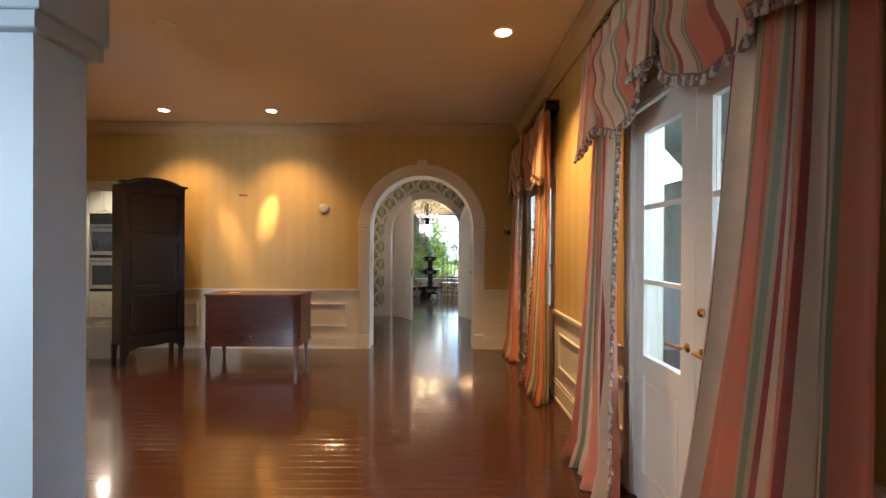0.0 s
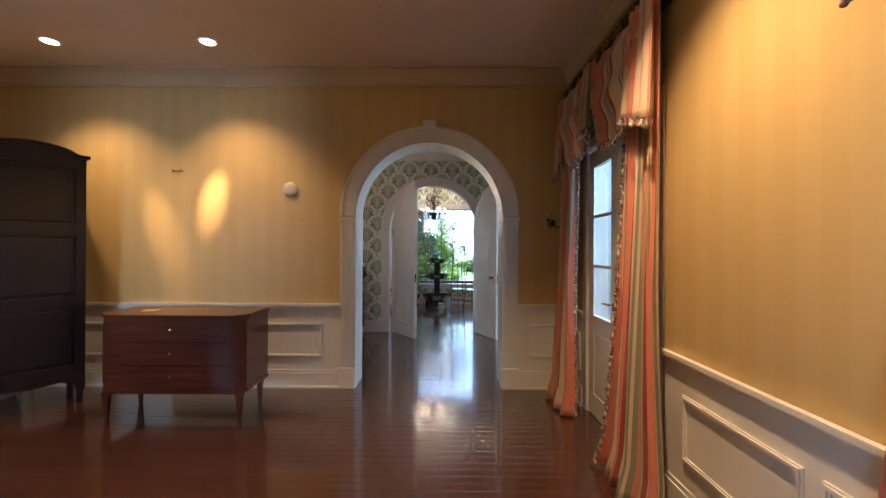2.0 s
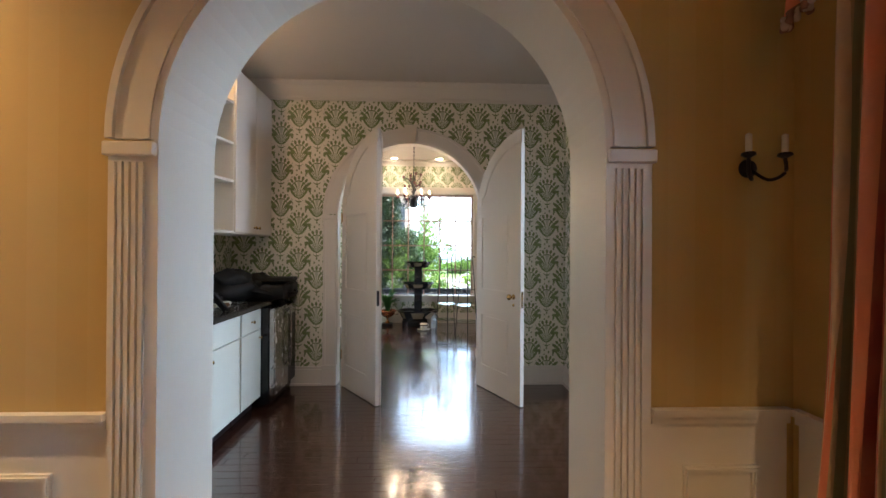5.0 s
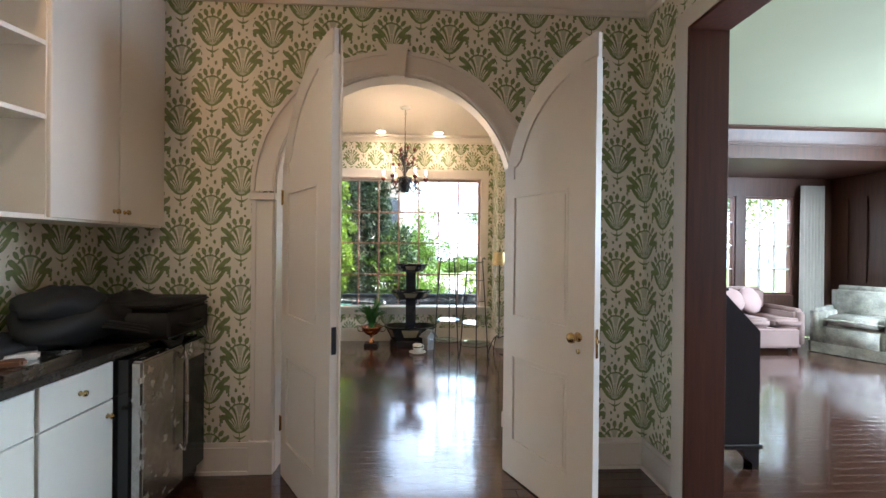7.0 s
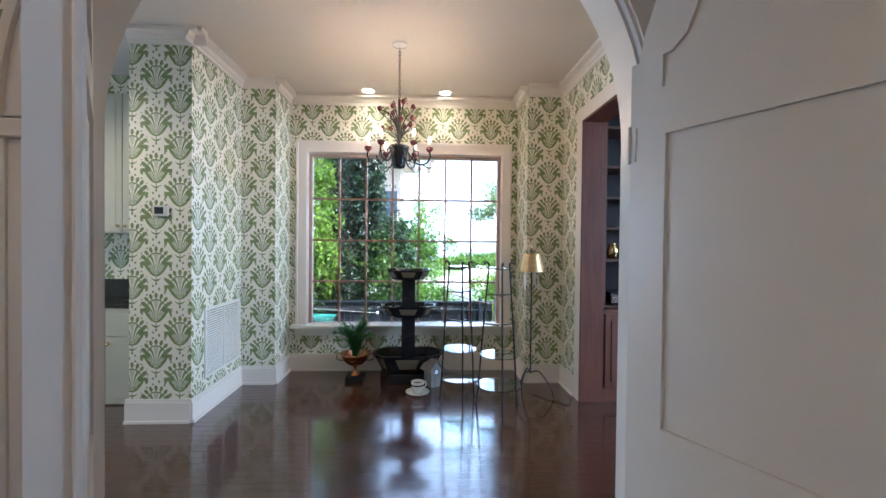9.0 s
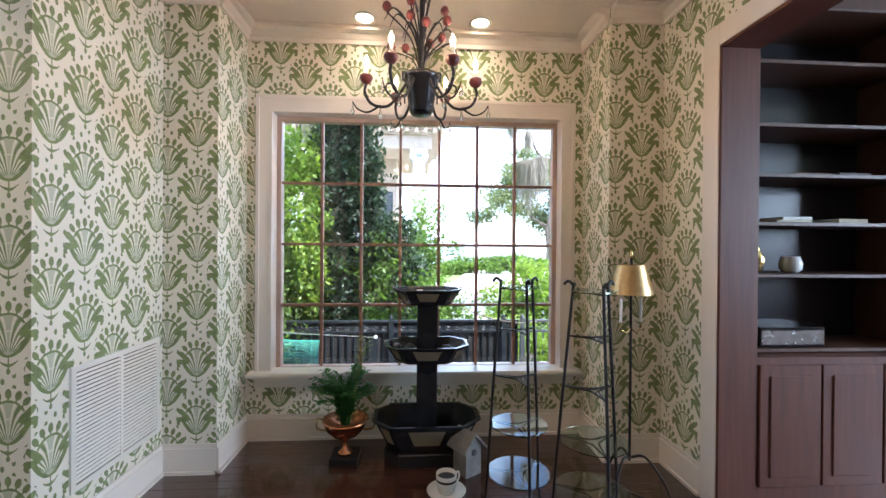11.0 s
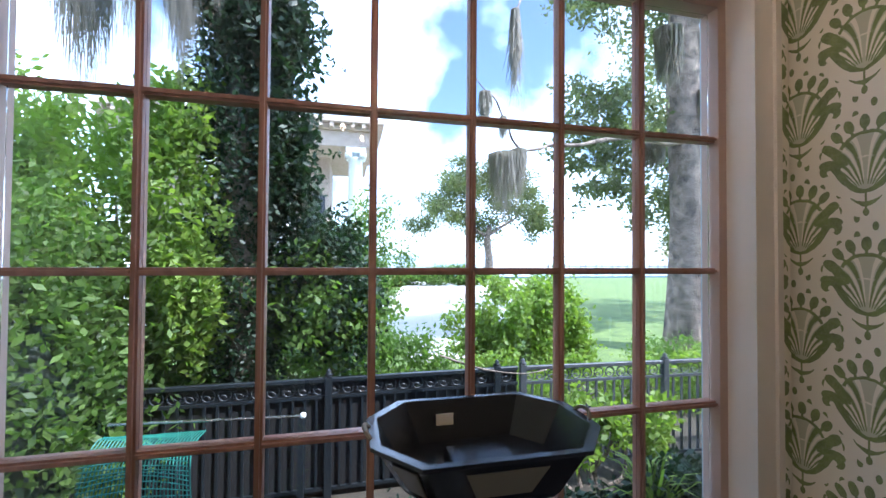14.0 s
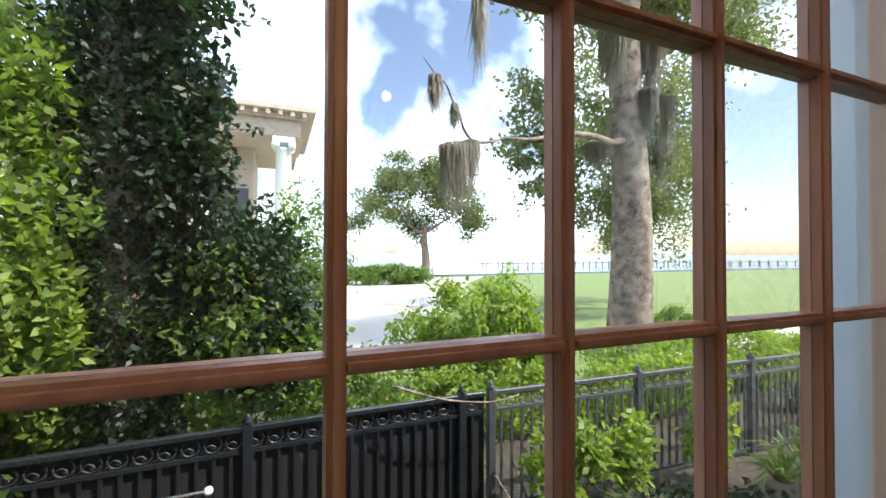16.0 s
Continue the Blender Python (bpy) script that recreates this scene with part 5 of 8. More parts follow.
# ---- the pantry ----
XCF = 0.22
for k, (ya, yb, cols) in enumerate(((6.66, 7.18, [(0, 1)]), (7.19, 8.22, [(0, 0.5), (0.5, 1)]), (8.235, 8.632, [(0, 1)]))):
    t = cabinet("base_cabinet", -0.32, ya, 0.10, XCF, yb, 0.925, "+x", cols, [(0.76, "door")], CABW, "white painted base cabinet with brass knobs under black worktop", group="pantry cabinets")
    f = part("drawer_front", bevelled(boxes((XCF, ya + 0.004, 0.735, XCF + 0.02, yb - 0.004, 0.915)), 0.003), CABW, t)
    for ky in ([(ya + yb) / 2] if k != 1 else [ya + 0.26, yb - 0.26]):
        if k == 1:
            continue
        kb = part("knob", turned([(0.012, 0), (0.005, 0.006), (0.005, 0.014), (0.015, 0.020), (0.013, 0.028), (0.0001, 0.031)], 10), BRASS, f, "small brass knob", True)
        kb.matrix_local = Matrix.Translation((XCF + 0.02, ky, 0.825)) @ Matrix.Rotation(radians(90), 4, "Y")
    part("toe_kick", boxes((-0.30, ya, 0.0, XCF - 0.06, yb, 0.10)), DARKW, t, "dark toe kick")
tagged(part("worktop", bevelled(boxes((-0.335, 6.64, 0.925, XCF + 0.045, 9.28, 0.965)), 0.008, 2), GRANITE), "polished black granite worktop along the pantry wall", "worktop")
t = group_thing("beverage_fridge", "stainless steel under-counter fridge with black sides", "fridge")
part("body", boxes((-0.30, 8.645, 0.02, 0.30, 9.27, 0.915)), BLACK, t, "black body")
part("door", bevelled(boxes((0.302, 8.655, 0.10, 0.36, 9.02, 0.905)), 0.010, 2), STEEL, t, "brushed steel door")
part("door", bevelled(boxes((0.302, 9.026, 0.10, 0.352, 9.262, 0.905)), 0.006, 2), DARKGL, t, "dark glass door")
part("trim", bevelled(boxes((0.352, 9.03, 0.80, 0.358, 9.258, 0.90)), 0.002), STEEL, t, "steel trim")
part("handle", tube(curve_pts([(0.36, 8.98, 0.84), (0.395, 8.98, 0.84), (0.395, 8.98, 0.34), (0.36, 8.98, 0.34)], 4), 0.009, 8), STEEL, t)
part("kick_plate", boxes((0.20, 8.66, 0.02, 0.305, 9.262, 0.09)), BLACK, t)
t = group_thing("equipment_case", "flat black padded case lying on worktop over the fridge", "case")
part("case_body", bevelled(boxes((-0.27, 8.84, 0.967, 0.38, 9.25, 1.135)), 0.018, 3), FABRIC, t, "", True)
part("lid", bevelled(boxes((-0.275, 8.835, 1.137, 0.385, 9.255, 1.175)), 0.014, 3), FABRIC, t, "", True)
part("zip", boxes((0.381, 8.86, 1.128, 0.384, 9.23, 1.134)), IRON, t, "dark metal zip")
part("grip", tube(curve_pts([(0.36, 8.92, 1.05), (0.42, 8.95, 1.03), (0.42, 9.10, 1.03), (0.36, 9.13, 1.05)], 5), 0.012, 7), FABRIC, t, "", True)
# wall cupboards and open shelves
t = cabinet("wall_cabinet", -0.335, 8.46, 1.60, 0.06, 9.28, 3.06, "+x", [(0, 0.52), (0.52, 1)], [(1.0, "door")], PINKW, "cream painted wall cupboard beside open shelves", group="pantry cabinets")
t = group_thing("wall_shelves", "cream open wall shelves with curved fronts holding glasses", "shelves")
for z in (1.60, 2.05, 2.38, 2.74, 3.02):
    pts = [(-0.335, 7.22), (-0.335, 8.458), (0.06, 8.458)] + [(0.06 - 0.12 * math.sin(radians(a)), 8.458 - 0.9 * a / 90) for a in range(10, 91, 10)] + [(-0.20, 7.22)]
    part("shelf", slab(pts, z, z + 0.022, "z"), PINKW, t)
part("side_panel", boxes((-0.335, 7.19, 1.58, -0.18, 7.218, 3.06)), PINKW, t)


def wine_glass(x, y, z):
    t = group_thing("stem_glass", "clear stemmed glass upside down on the cream shelf", "glass", "glasses")
    part("bowl", turned([(0.035, 0), (0.036, 0.03), (0.028, 0.07), (0.008, 0.09), (0.005, 0.10), (0.004, 0.14), (0.032, 0.148), (0.032, 0.151), (0.0001, 0.152)], 18), GLASS, t, "", True)
    return place(t, x, y, z)


wine_glass(-0.12, 8.28, 1.623)
wine_glass(-0.22, 8.10, 1.623)
wine_glass(-0.05, 7.96, 1.623)


def bottle(x, y, z, h, r, mat, cap, label_mat=LABEL, word="dark glass bottle with a paper label on the granite worktop"):
    t = group_thing("bottle", word, "bottle", "bottles")
    part("body", turned([(0.0001, 0), (r, 0.002), (r, h * 0.58), (r * 0.85, h * 0.66), (r * 0.34, h * 0.76), (r * 0.32, h * 0.93), (0.0001, h * 0.93)], 18), mat, t, "", True)
    part("label", turned([(r + 0.0008, h * 0.15), (r + 0.0008, h * 0.45)], 18), label_mat, t)
    part("cap", turned([(r * 0.38, h * 0.90), (r * 0.38, h * 1.0), (0.0001, h * 1.0)], 12), cap, t)
    return place(t, x, y, z)


DKG = paint("dark_bottle_glass", (0.012, 0.010, 0.008), 0.06, 0.1)
bottle(-0.02, 7.72, 0.966, 0.32, 0.042, DKG, COPPER)
bottle(0.06, 7.84, 0.966, 0.27, 0.045, DKG, BLACK)
bottle(-0.08, 7.90, 0.966, 0.30, 0.038, DKG, BLACK)
bottle(-0.03, 8.10, 0.966, 0.33, 0.040, GLASS, RED, CHINA, "clear glass bottle with a red cap on the worktop")
bottle(-0.16, 7.80, 0.966, 0.29, 0.040, DKG, COPPER)
t = group_thing("tripod", "black folding tripod leaning on the granite worktop", "tripod")
part("leg", tube([(0.16, 8.12, 0.975), (-0.10, 7.60, 1.62)], 0.018, 8), IRON, t)
part("leg", tube([(0.19, 8.12, 0.975), (-0.07, 7.60, 1.60)], 0.012, 8), IRON, t)
part("head", turned([(0.03, -0.03), (0.04, 0.0), (0.035, 0.05), (0.015, 0.07)], 12, None, (-0.10, 7.58, 1.64)), IRON, t)
part("handle", tube([(-0.10, 7.58, 1.70), (0.05, 7.70, 1.73)], 0.009, 7), IRON, t)
t = group_thing("serving_tray", "small steel tray with odds and ends on the worktop", "tray")
part("tray", bevelled(boxes((-0.14, -0.19, 0, 0.14, 0.19, 0.012)), 0.004), STEEL, t)
part("rim", boxes((-0.15, -0.20, 0.0, -0.14, 0.20, 0.025), (0.14, -0.20, 0.0, 0.15, 0.20, 0.025), (-0.14, -0.20, 0.0, 0.14, -0.19, 0.025), (-0.14, 0.19, 0.0, 0.14, 0.20, 0.025)), STEEL, t)
place(t, 0.02, 8.34, 0.966, 5)
for k, (bx, by, w) in enumerate(((-0.02, 8.26, 0.05), (0.06, 8.32, 0.04), (0.0, 8.42, 0.06))):
    ob = part("packet", bevelled(boxes((-w, -w * 0.6, 0, w, w * 0.6, 0.03)), 0.008, 2), (LABEL, POTTERY, CHINA)[k])
    tagged(ob, "small paper packet lying on the steel tray", "packet", "packets on the tray")
    place(ob, bx, by, 0.9785, 20 * k)


def lump(bm, c, r, seed, n=14, rough=0.08):
    rnd = random.Random(seed)
    f = [rnd.uniform(2, 5) for _ in range(4)]
    rings = []
    for i in range(n + 1):
        a = math.pi * i / n
        ring = []
        for k in range(2 * n):
            b = math.tau * k / (2 * n)
            q = 1 + rough * (math.sin(f[0] * b + f[1] * a) + math.sin(f[2] * a - f[3] * b + seed) * 0.6)
            q = q if 0 < i < n else 1
            ring.append(bm.verts.new((c[0] + r[0] * q * math.sin(a) * math.cos(b), c[1] + r[1] * q * math.sin(a) * math.sin(b), c[2] + r[2] * q * math.cos(a))))
        rings.append(ring)
    for a, b in zip(rings, rings[1:]):
        for k in range(2 * n):
            bm.faces.new((a[k], b[k], b[(k + 1) % (2 * n)], a[(k + 1) % (2 * n)]))
    return bm


t = group_thing("camera_bag", "limp black nylon bag with a hanging strap on the worktop", "bag")
part("body", lump(bmesh.new(), (-0.06, 8.78, 1.09), (0.20, 0.34, 0.125), 3), FABRIC, t, "", True)
part("flap", lump(bmesh.new(), (-0.04, 8.66, 1.19), (0.15, 0.20, 0.09), 5), FABRIC, t, "", True)
part("side_pocket", lump(bmesh.new(), (0.05, 9.02, 1.10), (0.16, 0.22, 0.12), 8), FABRIC, t, "", True)
part("side_pocket", bevelled(boxes((-0.26, 8.28, 0.967, -0.02, 8.55, 1.08)), 0.03, 2), FABRIC, t, "", True)
st = bmesh.new()
for dz in (0, 0.014, 0.028):
    tube(curve_pts([(0.12, 8.72, 1.07 + dz), (0.28, 8.86, 1.00 + dz), (0.315, 8.98, 0.90 + dz), (0.31, 9.08, 0.93 + dz), (0.26, 9.10, 1.04 + dz), (0.14, 9.04, 1.12 + dz)], 6), 0.010, 6, st)
part("strap", st, FABRIC, t, "", True)

# ---- the library ----
t = group_thing("slant_desk", "dark wooden slant-front desk on bracket feet", "desk")
part("body", slab([(3.58, 0.17), (4.07, 0.17), (4.07, 0.94), (3.80, 1.22), (3.58, 1.22)], 9.22, 10.15), DARKW, t)
part("desk_top", bevelled(boxes((3.565, 9.20, 1.22, 3.83, 10.17, 1.24)), 0.004), DARKW, t)
part("base_moulding", bevelled(boxes((3.565, 9.205, 0.14, 4.085, 10.165, 0.17)), 0.004), DARKW, t)
for fx, s in ((3.60, 1), (4.07, -1)):
    for fy in (9.22, 10.07):
        part("bracket_foot", slab([(fx, 0), (fx + s * 0.045, 0), (fx + s * 0.05, 0.04), (fx + s * 0.10, 0.09), (fx + s * 0.13, 0.14), (fx, 0.14)], fy, fy + 0.08), DARKW, t)
for z in (0.20, 0.44, 0.68):
    part("drawer", bevelled(boxes((4.07, 9.27, z, 4.082, 10.10, z + 0.22)), 0.003), DARKW, t)
YL = 12.0
struct("wall_library_header", boxes((5.0, YL, 2.78, 9.6, YL + 0.2, 3.2), (4.75, YL, 0, 5.85, YL + 0.2, 3.2)), PANELW, "dark wood header over the bay")
struct("wall_library_bay", boxes((5.6, 13.45, 0, 9.2, 13.6, 0.72), (5.6, 13.45, 2.45, 9.2, 13.6, 2.78), (5.6, 13.45, 0.72, 5.90, 13.6, 2.45), (7.24, 13.45, 0.72, 7.40, 13.6, 2.45), (8.30, 13.45, 0.72, 9.2, 13.6, 2.45)), PANELW, "dark wood wall of the window bay")
struct("wall_library_side", boxes((5.65, YL + 0.2, 0, 5.85, 13.45, 2.78), (9.0, YL, 0, 9.2, 13.45, 3.2), (9.2, WA0, 0, 9.4, YL, 3.2)), PANELW, "dark wood panelled walls")
struct("ceiling_bay", boxes((5.65, YL + 0.2, 2.78, 9.0, 13.45, 2.9)), PANELW, "dark wood bay soffit")
struct("wall_library_near", boxes((XP + 0.2, WA0, 0, 9.4, WA0 + 0.15, 3.2)), PANELW, "dark wood panelled wall")
crown("crown_library", [(4.75, YL, 9.0, YL), (XP + 0.2, WA0 + 0.15, XP + 0.2, 12.1)], [S_, E_], mat=PANELW, z=3.2, h=0.24, d=0.14, label="dark wood crown moulding")
for x0, x1, cols in ((5.90, 7.20, 4), (7.40, 8.26, 3)):
    w = paned_window("window_library", x0 + 0.04, x1, 0.76, 2.41, 13.5, cols, 4, JAMBW, WHITE, "library bay window with small panes")
for k in range(4):
    part_x = 9.0 - 0.012
    struct("panel_moulding", boxes((part_x - 0.012, YL + 0.25 + 0.3 * k, 1.0, part_x, YL + 0.50 + 0.3 * k, 2.4)), PANELW, "raised wall panel")
struct("wall_panelling", boxes((8.78, 13.43, 0.95, 8.97, 13.45, 2.5), (8.81, 13.42, 1.05, 8.94, 13.43, 2.4)), PANELW, "raised wood panel on the bay wall")
t = group_thing("curtain", "plain white linen curtain gathered at the library window", "curtain")
rows = []
for i in range(12):
    z = 2.62 * (1 - i / 11) + 0.015
    rows.append([(8.32 + 0.42 * j / 40, 13.34 + 0.035 * math.sin(j * 1.1) * (0.7 + 0.3 * i / 11), z) for j in range(41)])
ob = part("drape", cloth(rows, [j / 40 for j in range(41)]), LINEN, t, "", True)
ob.modifiers.new("thick", "SOLIDIFY").thickness = 0.004
t = group_thing("sofa", "taupe upholstered sofa with rolled arms in the window bay", "sofa")
part("base", bevelled(boxes((6.25, 12.30, 0.06, 7.35, 13.15, 0.36)), 0.03, 3), SOFA, t)
for x in (6.46, 6.95):
    part("seat_cushion", bevelled(boxes((x - 0.02, 12.28, 0.36, x + 0.42, 12.95, 0.50)), 0.04, 3), SOFA, t, "", True)
part("backrest", bevelled(boxes((6.25, 12.92, 0.36, 7.35, 13.20, 0.90)), 0.06, 3), SOFA, t, "", True)
for x in (6.20, 7.26):
    part("arm", bevelled(boxes((x, 12.30, 0.06, x + 0.20, 13.0, 0.64)), 0.06, 3), SOFA, t, "", True)
for x in (6.3, 7.25):
    part("leg", turned([(0.02, 0), (0.03, 0.06)], 8, None, (x, 12.38, 0)), DARKW, t)
for k, (cx, cy, rz) in enumerate(((7.0, 12.84, 12), (6.66, 12.84, -18))):
    ob = part("cushion", lump(bmesh.new(), (0, 0, 0), (0.22, 0.09, 0.20), k + 2, 10, 0.03), CUSHION, None, "", True)
    tagged(ob, "pale pink throw cushion leaning on the taupe sofa", "cushion", "sofa cushions")
    ob.matrix_world = Matrix.Translation((cx, cy, 0.70)) @ Matrix.Rotation(radians(rz), 4, "Z") @ Matrix.Rotation(radians(-14), 4, "X") @ Matrix.Rotation(radians(45), 4, "Y")
t = group_thing("armchair", "plump armchair in grey floral chintz near the bay", "armchair")
part("seat", bevelled(boxes((-0.32, -0.38, 0.10, 0.32, 0.30, 0.44)), 0.05, 3), CHINTZ, t, "", True)
part("seat_cushion", bevelled(boxes((-0.30, -0.42, 0.44, 0.30, 0.26, 0.56)), 0.05, 3), CHINTZ, t, "", True)
part("backrest", bevelled(boxes((-0.40, 0.22, 0.10, 0.40, 0.44, 0.98)), 0.08, 3), CHINTZ, t, "", True)
for s in (-1, 1):
    part("arm", bevelled(boxes((min(s * 0.31, s * 0.48), -0.36, 0.08, max(s * 0.31, s * 0.48), 0.34, 0.66)), 0.06, 3), CHINTZ, t, "", True)
part("skirt", boxes((-0.44, -0.385, 0.01, 0.44, -0.365, 0.16), (-0.485, -0.36, 0.01, -0.47, 0.40, 0.16), (0.47, -0.36, 0.01, 0.485, 0.40, 0.16)), CHINTZ, t)
place(t, 8.10, 12.15, 0, -62)
# bookcase beside the breakfast room's opening
t = group_thing("bookcase", "dark wood built-in bookcase with open shelves over cupboards", "bookcase")
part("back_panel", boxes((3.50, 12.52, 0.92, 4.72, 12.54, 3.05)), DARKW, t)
part("side_panel", boxes((3.50, 12.14, 0.92, 3.56, 12.52, 3.05)), PANELW, t)
part("side_panel", boxes((4.66, 12.14, 0.92, 4.72, 12.52, 3.05)), PANELW, t)
for z in (0.92, 1.38, 1.70, 2.0, 2.31, 2.70):
    part("shelf", bevelled(boxes((3.56, 12.15, z - 0.012, 4.66, 12.52, z + 0.012)), 0.003), PANELW, t)
part("cornice", bevelled(boxes((3.49, 12.10, 3.0, 4.74, 12.54, 3.12)), 0.01), PANELW, t)
part("base_cupboard", boxes((3.50, 12.06, 0.0, 4.72, 12.54, 0.90)), JAMBW, t)
for k in range(3):
    x = 3.52 + k * 0.395
    part("cupboard_door", bevelled(boxes((x, 12.04, 0.14, x + 0.385, 12.06, 0.86)), 0.004), JAMBW, t)
    part("raised_panel", bevelled(boxes((x + 0.06, 12.032, 0.20, x + 0.325, 12.04, 0.80)), 0.004), JAMBW, t)
t = group_thing("media_player", "black audio component on the bookcase", "stereo")
part("case", bevelled(boxes((3.62, 12.16, 0.94, 4.05, 12.48, 1.06)), 0.004), BLACK, t)
part("front", boxes((3.63, 12.156, 0.955, 4.04, 12.16, 1.04)), STEEL, t)
ob = tagged(part("vase", turned([(0.03, 0), (0.045, 0.02), (0.06, 0.09), (0.035, 0.14), (0.028, 0.155), (0.035, 0.16)], 16, None, (3.70, 12.3, 1.392)), BRASS, None, "", True), "small gilt vase on the dark bookcase shelf", "vase")
ob = tagged(part("vase", turned([(0.04, 0), (0.06, 0.02), (0.065, 0.06), (0.05, 0.10), (0.055, 0.105)], 16, None, (3.95, 12.3, 1.392)), CHINA, None, "", True), "small pale bowl on the dark bookcase shelf", "bowl")
for k, (bx, bz, w, h) in enumerate(((3.78, 1.712, 0.24, 0.02), (3.82, 1.733, 0.20, 0.018), (3.9, 2.012, 0.26, 0.02), (4.2, 2.012, 0.22, 0.025), (4.2, 1.712, 0.2, 0.03))):
    ob = part("book", bevelled(boxes((bx, 12.22, bz, bx + w, 12.40, bz + h)), 0.002), (LABEL, CHINA, POTTERY, STONE, LABEL)[k])
    tagged(ob, "flat book lying on the dark bookcase shelf", "book", "books")

# ---- the breakfast room ----
CX, CY = 1.52, 11.80


def chandelier():
    t = group_thing("chandelier", "dark tole chandelier with flower stems, lit candles and crystal drops", "chandelier")
    part("canopy", turned([(0.0001, -0.03), (0.02, -0.03), (0.065, -0.012), (0.07, 0)], 18, None, (0, 0, CEIL_C)), CHINA, t, "", True)
    ch = bmesh.new()
    z = CEIL_C - 0.03
    k = 0
    while z > 2.80:
        n = 10
        pts = []
        for i in range(n + 1):
            a = math.tau * i / n
            u, v = 0.010 * math.cos(a), 0.020 * math.sin(a)
            pts.append((u if k % 2 else 0, 0 if k % 2 else u, z - 0.018 + v))
        tube(pts, 0.0028, 5, ch)
        z -= 0.031
        k += 1
    part("chain", ch, IRON, t)
    part("stem", tube([(0, 0, 2.80), (0, 0, 2.38)], 0.011, 8), IRON, t)
    part("pot", turned([(0.0001, 2.195), (0.050, 2.195), (0.058, 2.21), (0.080, 2.36), (0.092, 2.365), (0.092, 2.385), (0.078, 2.385), (0.0001, 2.37)], 20), TOLE, t, "black tin pot", True)
    rnd = random.Random(4)
    for i in range(24):
        a = math.tau * i / 24 + rnd.uniform(-0.2, 0.2)
        h, r = rnd.uniform(0.14, 0.42), rnd.uniform(0.04, 0.19)
        tip = (r * math.cos(a), r * math.sin(a), 2.38 + h)
        part("flower_stem", tube(curve_pts([(0, 0, 2.36), (r * 0.3 * math.cos(a), r * 0.3 * math.sin(a), 2.38 + h * 0.6), tip], 5), 0.004, 5), IRON, t, "", True)
        if i % 2 == 0:
            b = bmesh.new()
            turned([(0.004, 0), (0.018, 0.01), (0.024, 0.025), (0.017, 0.042), (0.006, 0.05)], 7, b, tip)
            part("flower", b, paint("dull_red_tole", (0.12, 0.02, 0.018), 0.4, 0.2) if i == 0 else bpy.data.materials["dull_red_tole"], t, "dull red flower", True)
        else:
            b = bmesh.new()
            tube(curve_pts([tip, (tip[0] * 1.5, tip[1] * 1.5, tip[2] + 0.02), (tip[0] * 1.9, tip[1] * 1.9, tip[2] - 0.05)], 4), 0.007, 4, b, 0.001)
            part("leaf", b, IRON, t, "", True)
    for i in range(6):
        a = radians(60 * i)
        ca, sa = math.cos(a), math.sin(a)

        def p(r, zz):
            return (r * ca, r * sa, zz)
        arm = tube(curve_pts([p(0.05, 2.40), p(0.09, 2.32), p(0.16, 2.235), p(0.24, 2.24), p(0.275, 2.295), p(0.27, 2.335)], 6), 0.0075, 7)
        tube(curve_pts([p(0.20, 2.235), p(0.26, 2.20), p(0.31, 2.215), p(0.335, 2.25)], 5), 0.006, 6, arm, 0.003)
        tube(curve_pts([p(0.12, 2.28), p(0.13, 2.34), p(0.17, 2.34), p(0.17, 2.30)], 5), 0.005, 6, arm)
        ao = part("arm", arm, IRON, t, "", True)
        cup = turned([(0.006, 0), (0.024, 0.012), (0.034, 0.03), (0.030, 0.045), (0.014, 0.048)], 9, None, p(0.27, 2.335))
        part("rose_cup", cup, bpy.data.materials["dull_red_tole"], ao, "dull red candle cup", True)
        part("candle", turned([(0.010, 0), (0.010, 0.042)], 10, None, p(0.27, 2.381)), PLASTIC, ao, "ivory candle tube", True)
        bu = part("bulb", turned([(0.004, 0), (0.011, 0.015), (0.012, 0.028), (0.006, 0.045), (0.0008, 0.056)], 10, None, p(0.27, 2.424)), BULB, ao, "lit flame bulb", True)
        bu.visible_shadow = False
        for r, z0 in ((0.335, 2.25), (0.20, 2.235)):
            part("crystal_drop", turned([(0.0008, 0), (0.003, -0.012), (0.004, -0.03), (0.009, -0.045), (0.010, -0.055), (0.0001, -0.066)], 8, None, p(r, z0)), GLASS, ao, "clear crystal drop", True)
    return place(t, CX, CY, 0)


chandelier()

t = group_thing("thermostat", "small white thermostat with grey screen on the wallpaper", "thermostat")
part("case", bevelled(boxes((-0.065, -0.024, -0.045, 0.065, 0, 0.045)), 0.005, 2), PLASTIC, t)
part("screen", boxes((-0.042, -0.026, -0.025, 0.030, -0.024, 0.030)), DARKGL, t, "grey screen")
place(t, -0.45, 11.70, 1.78)


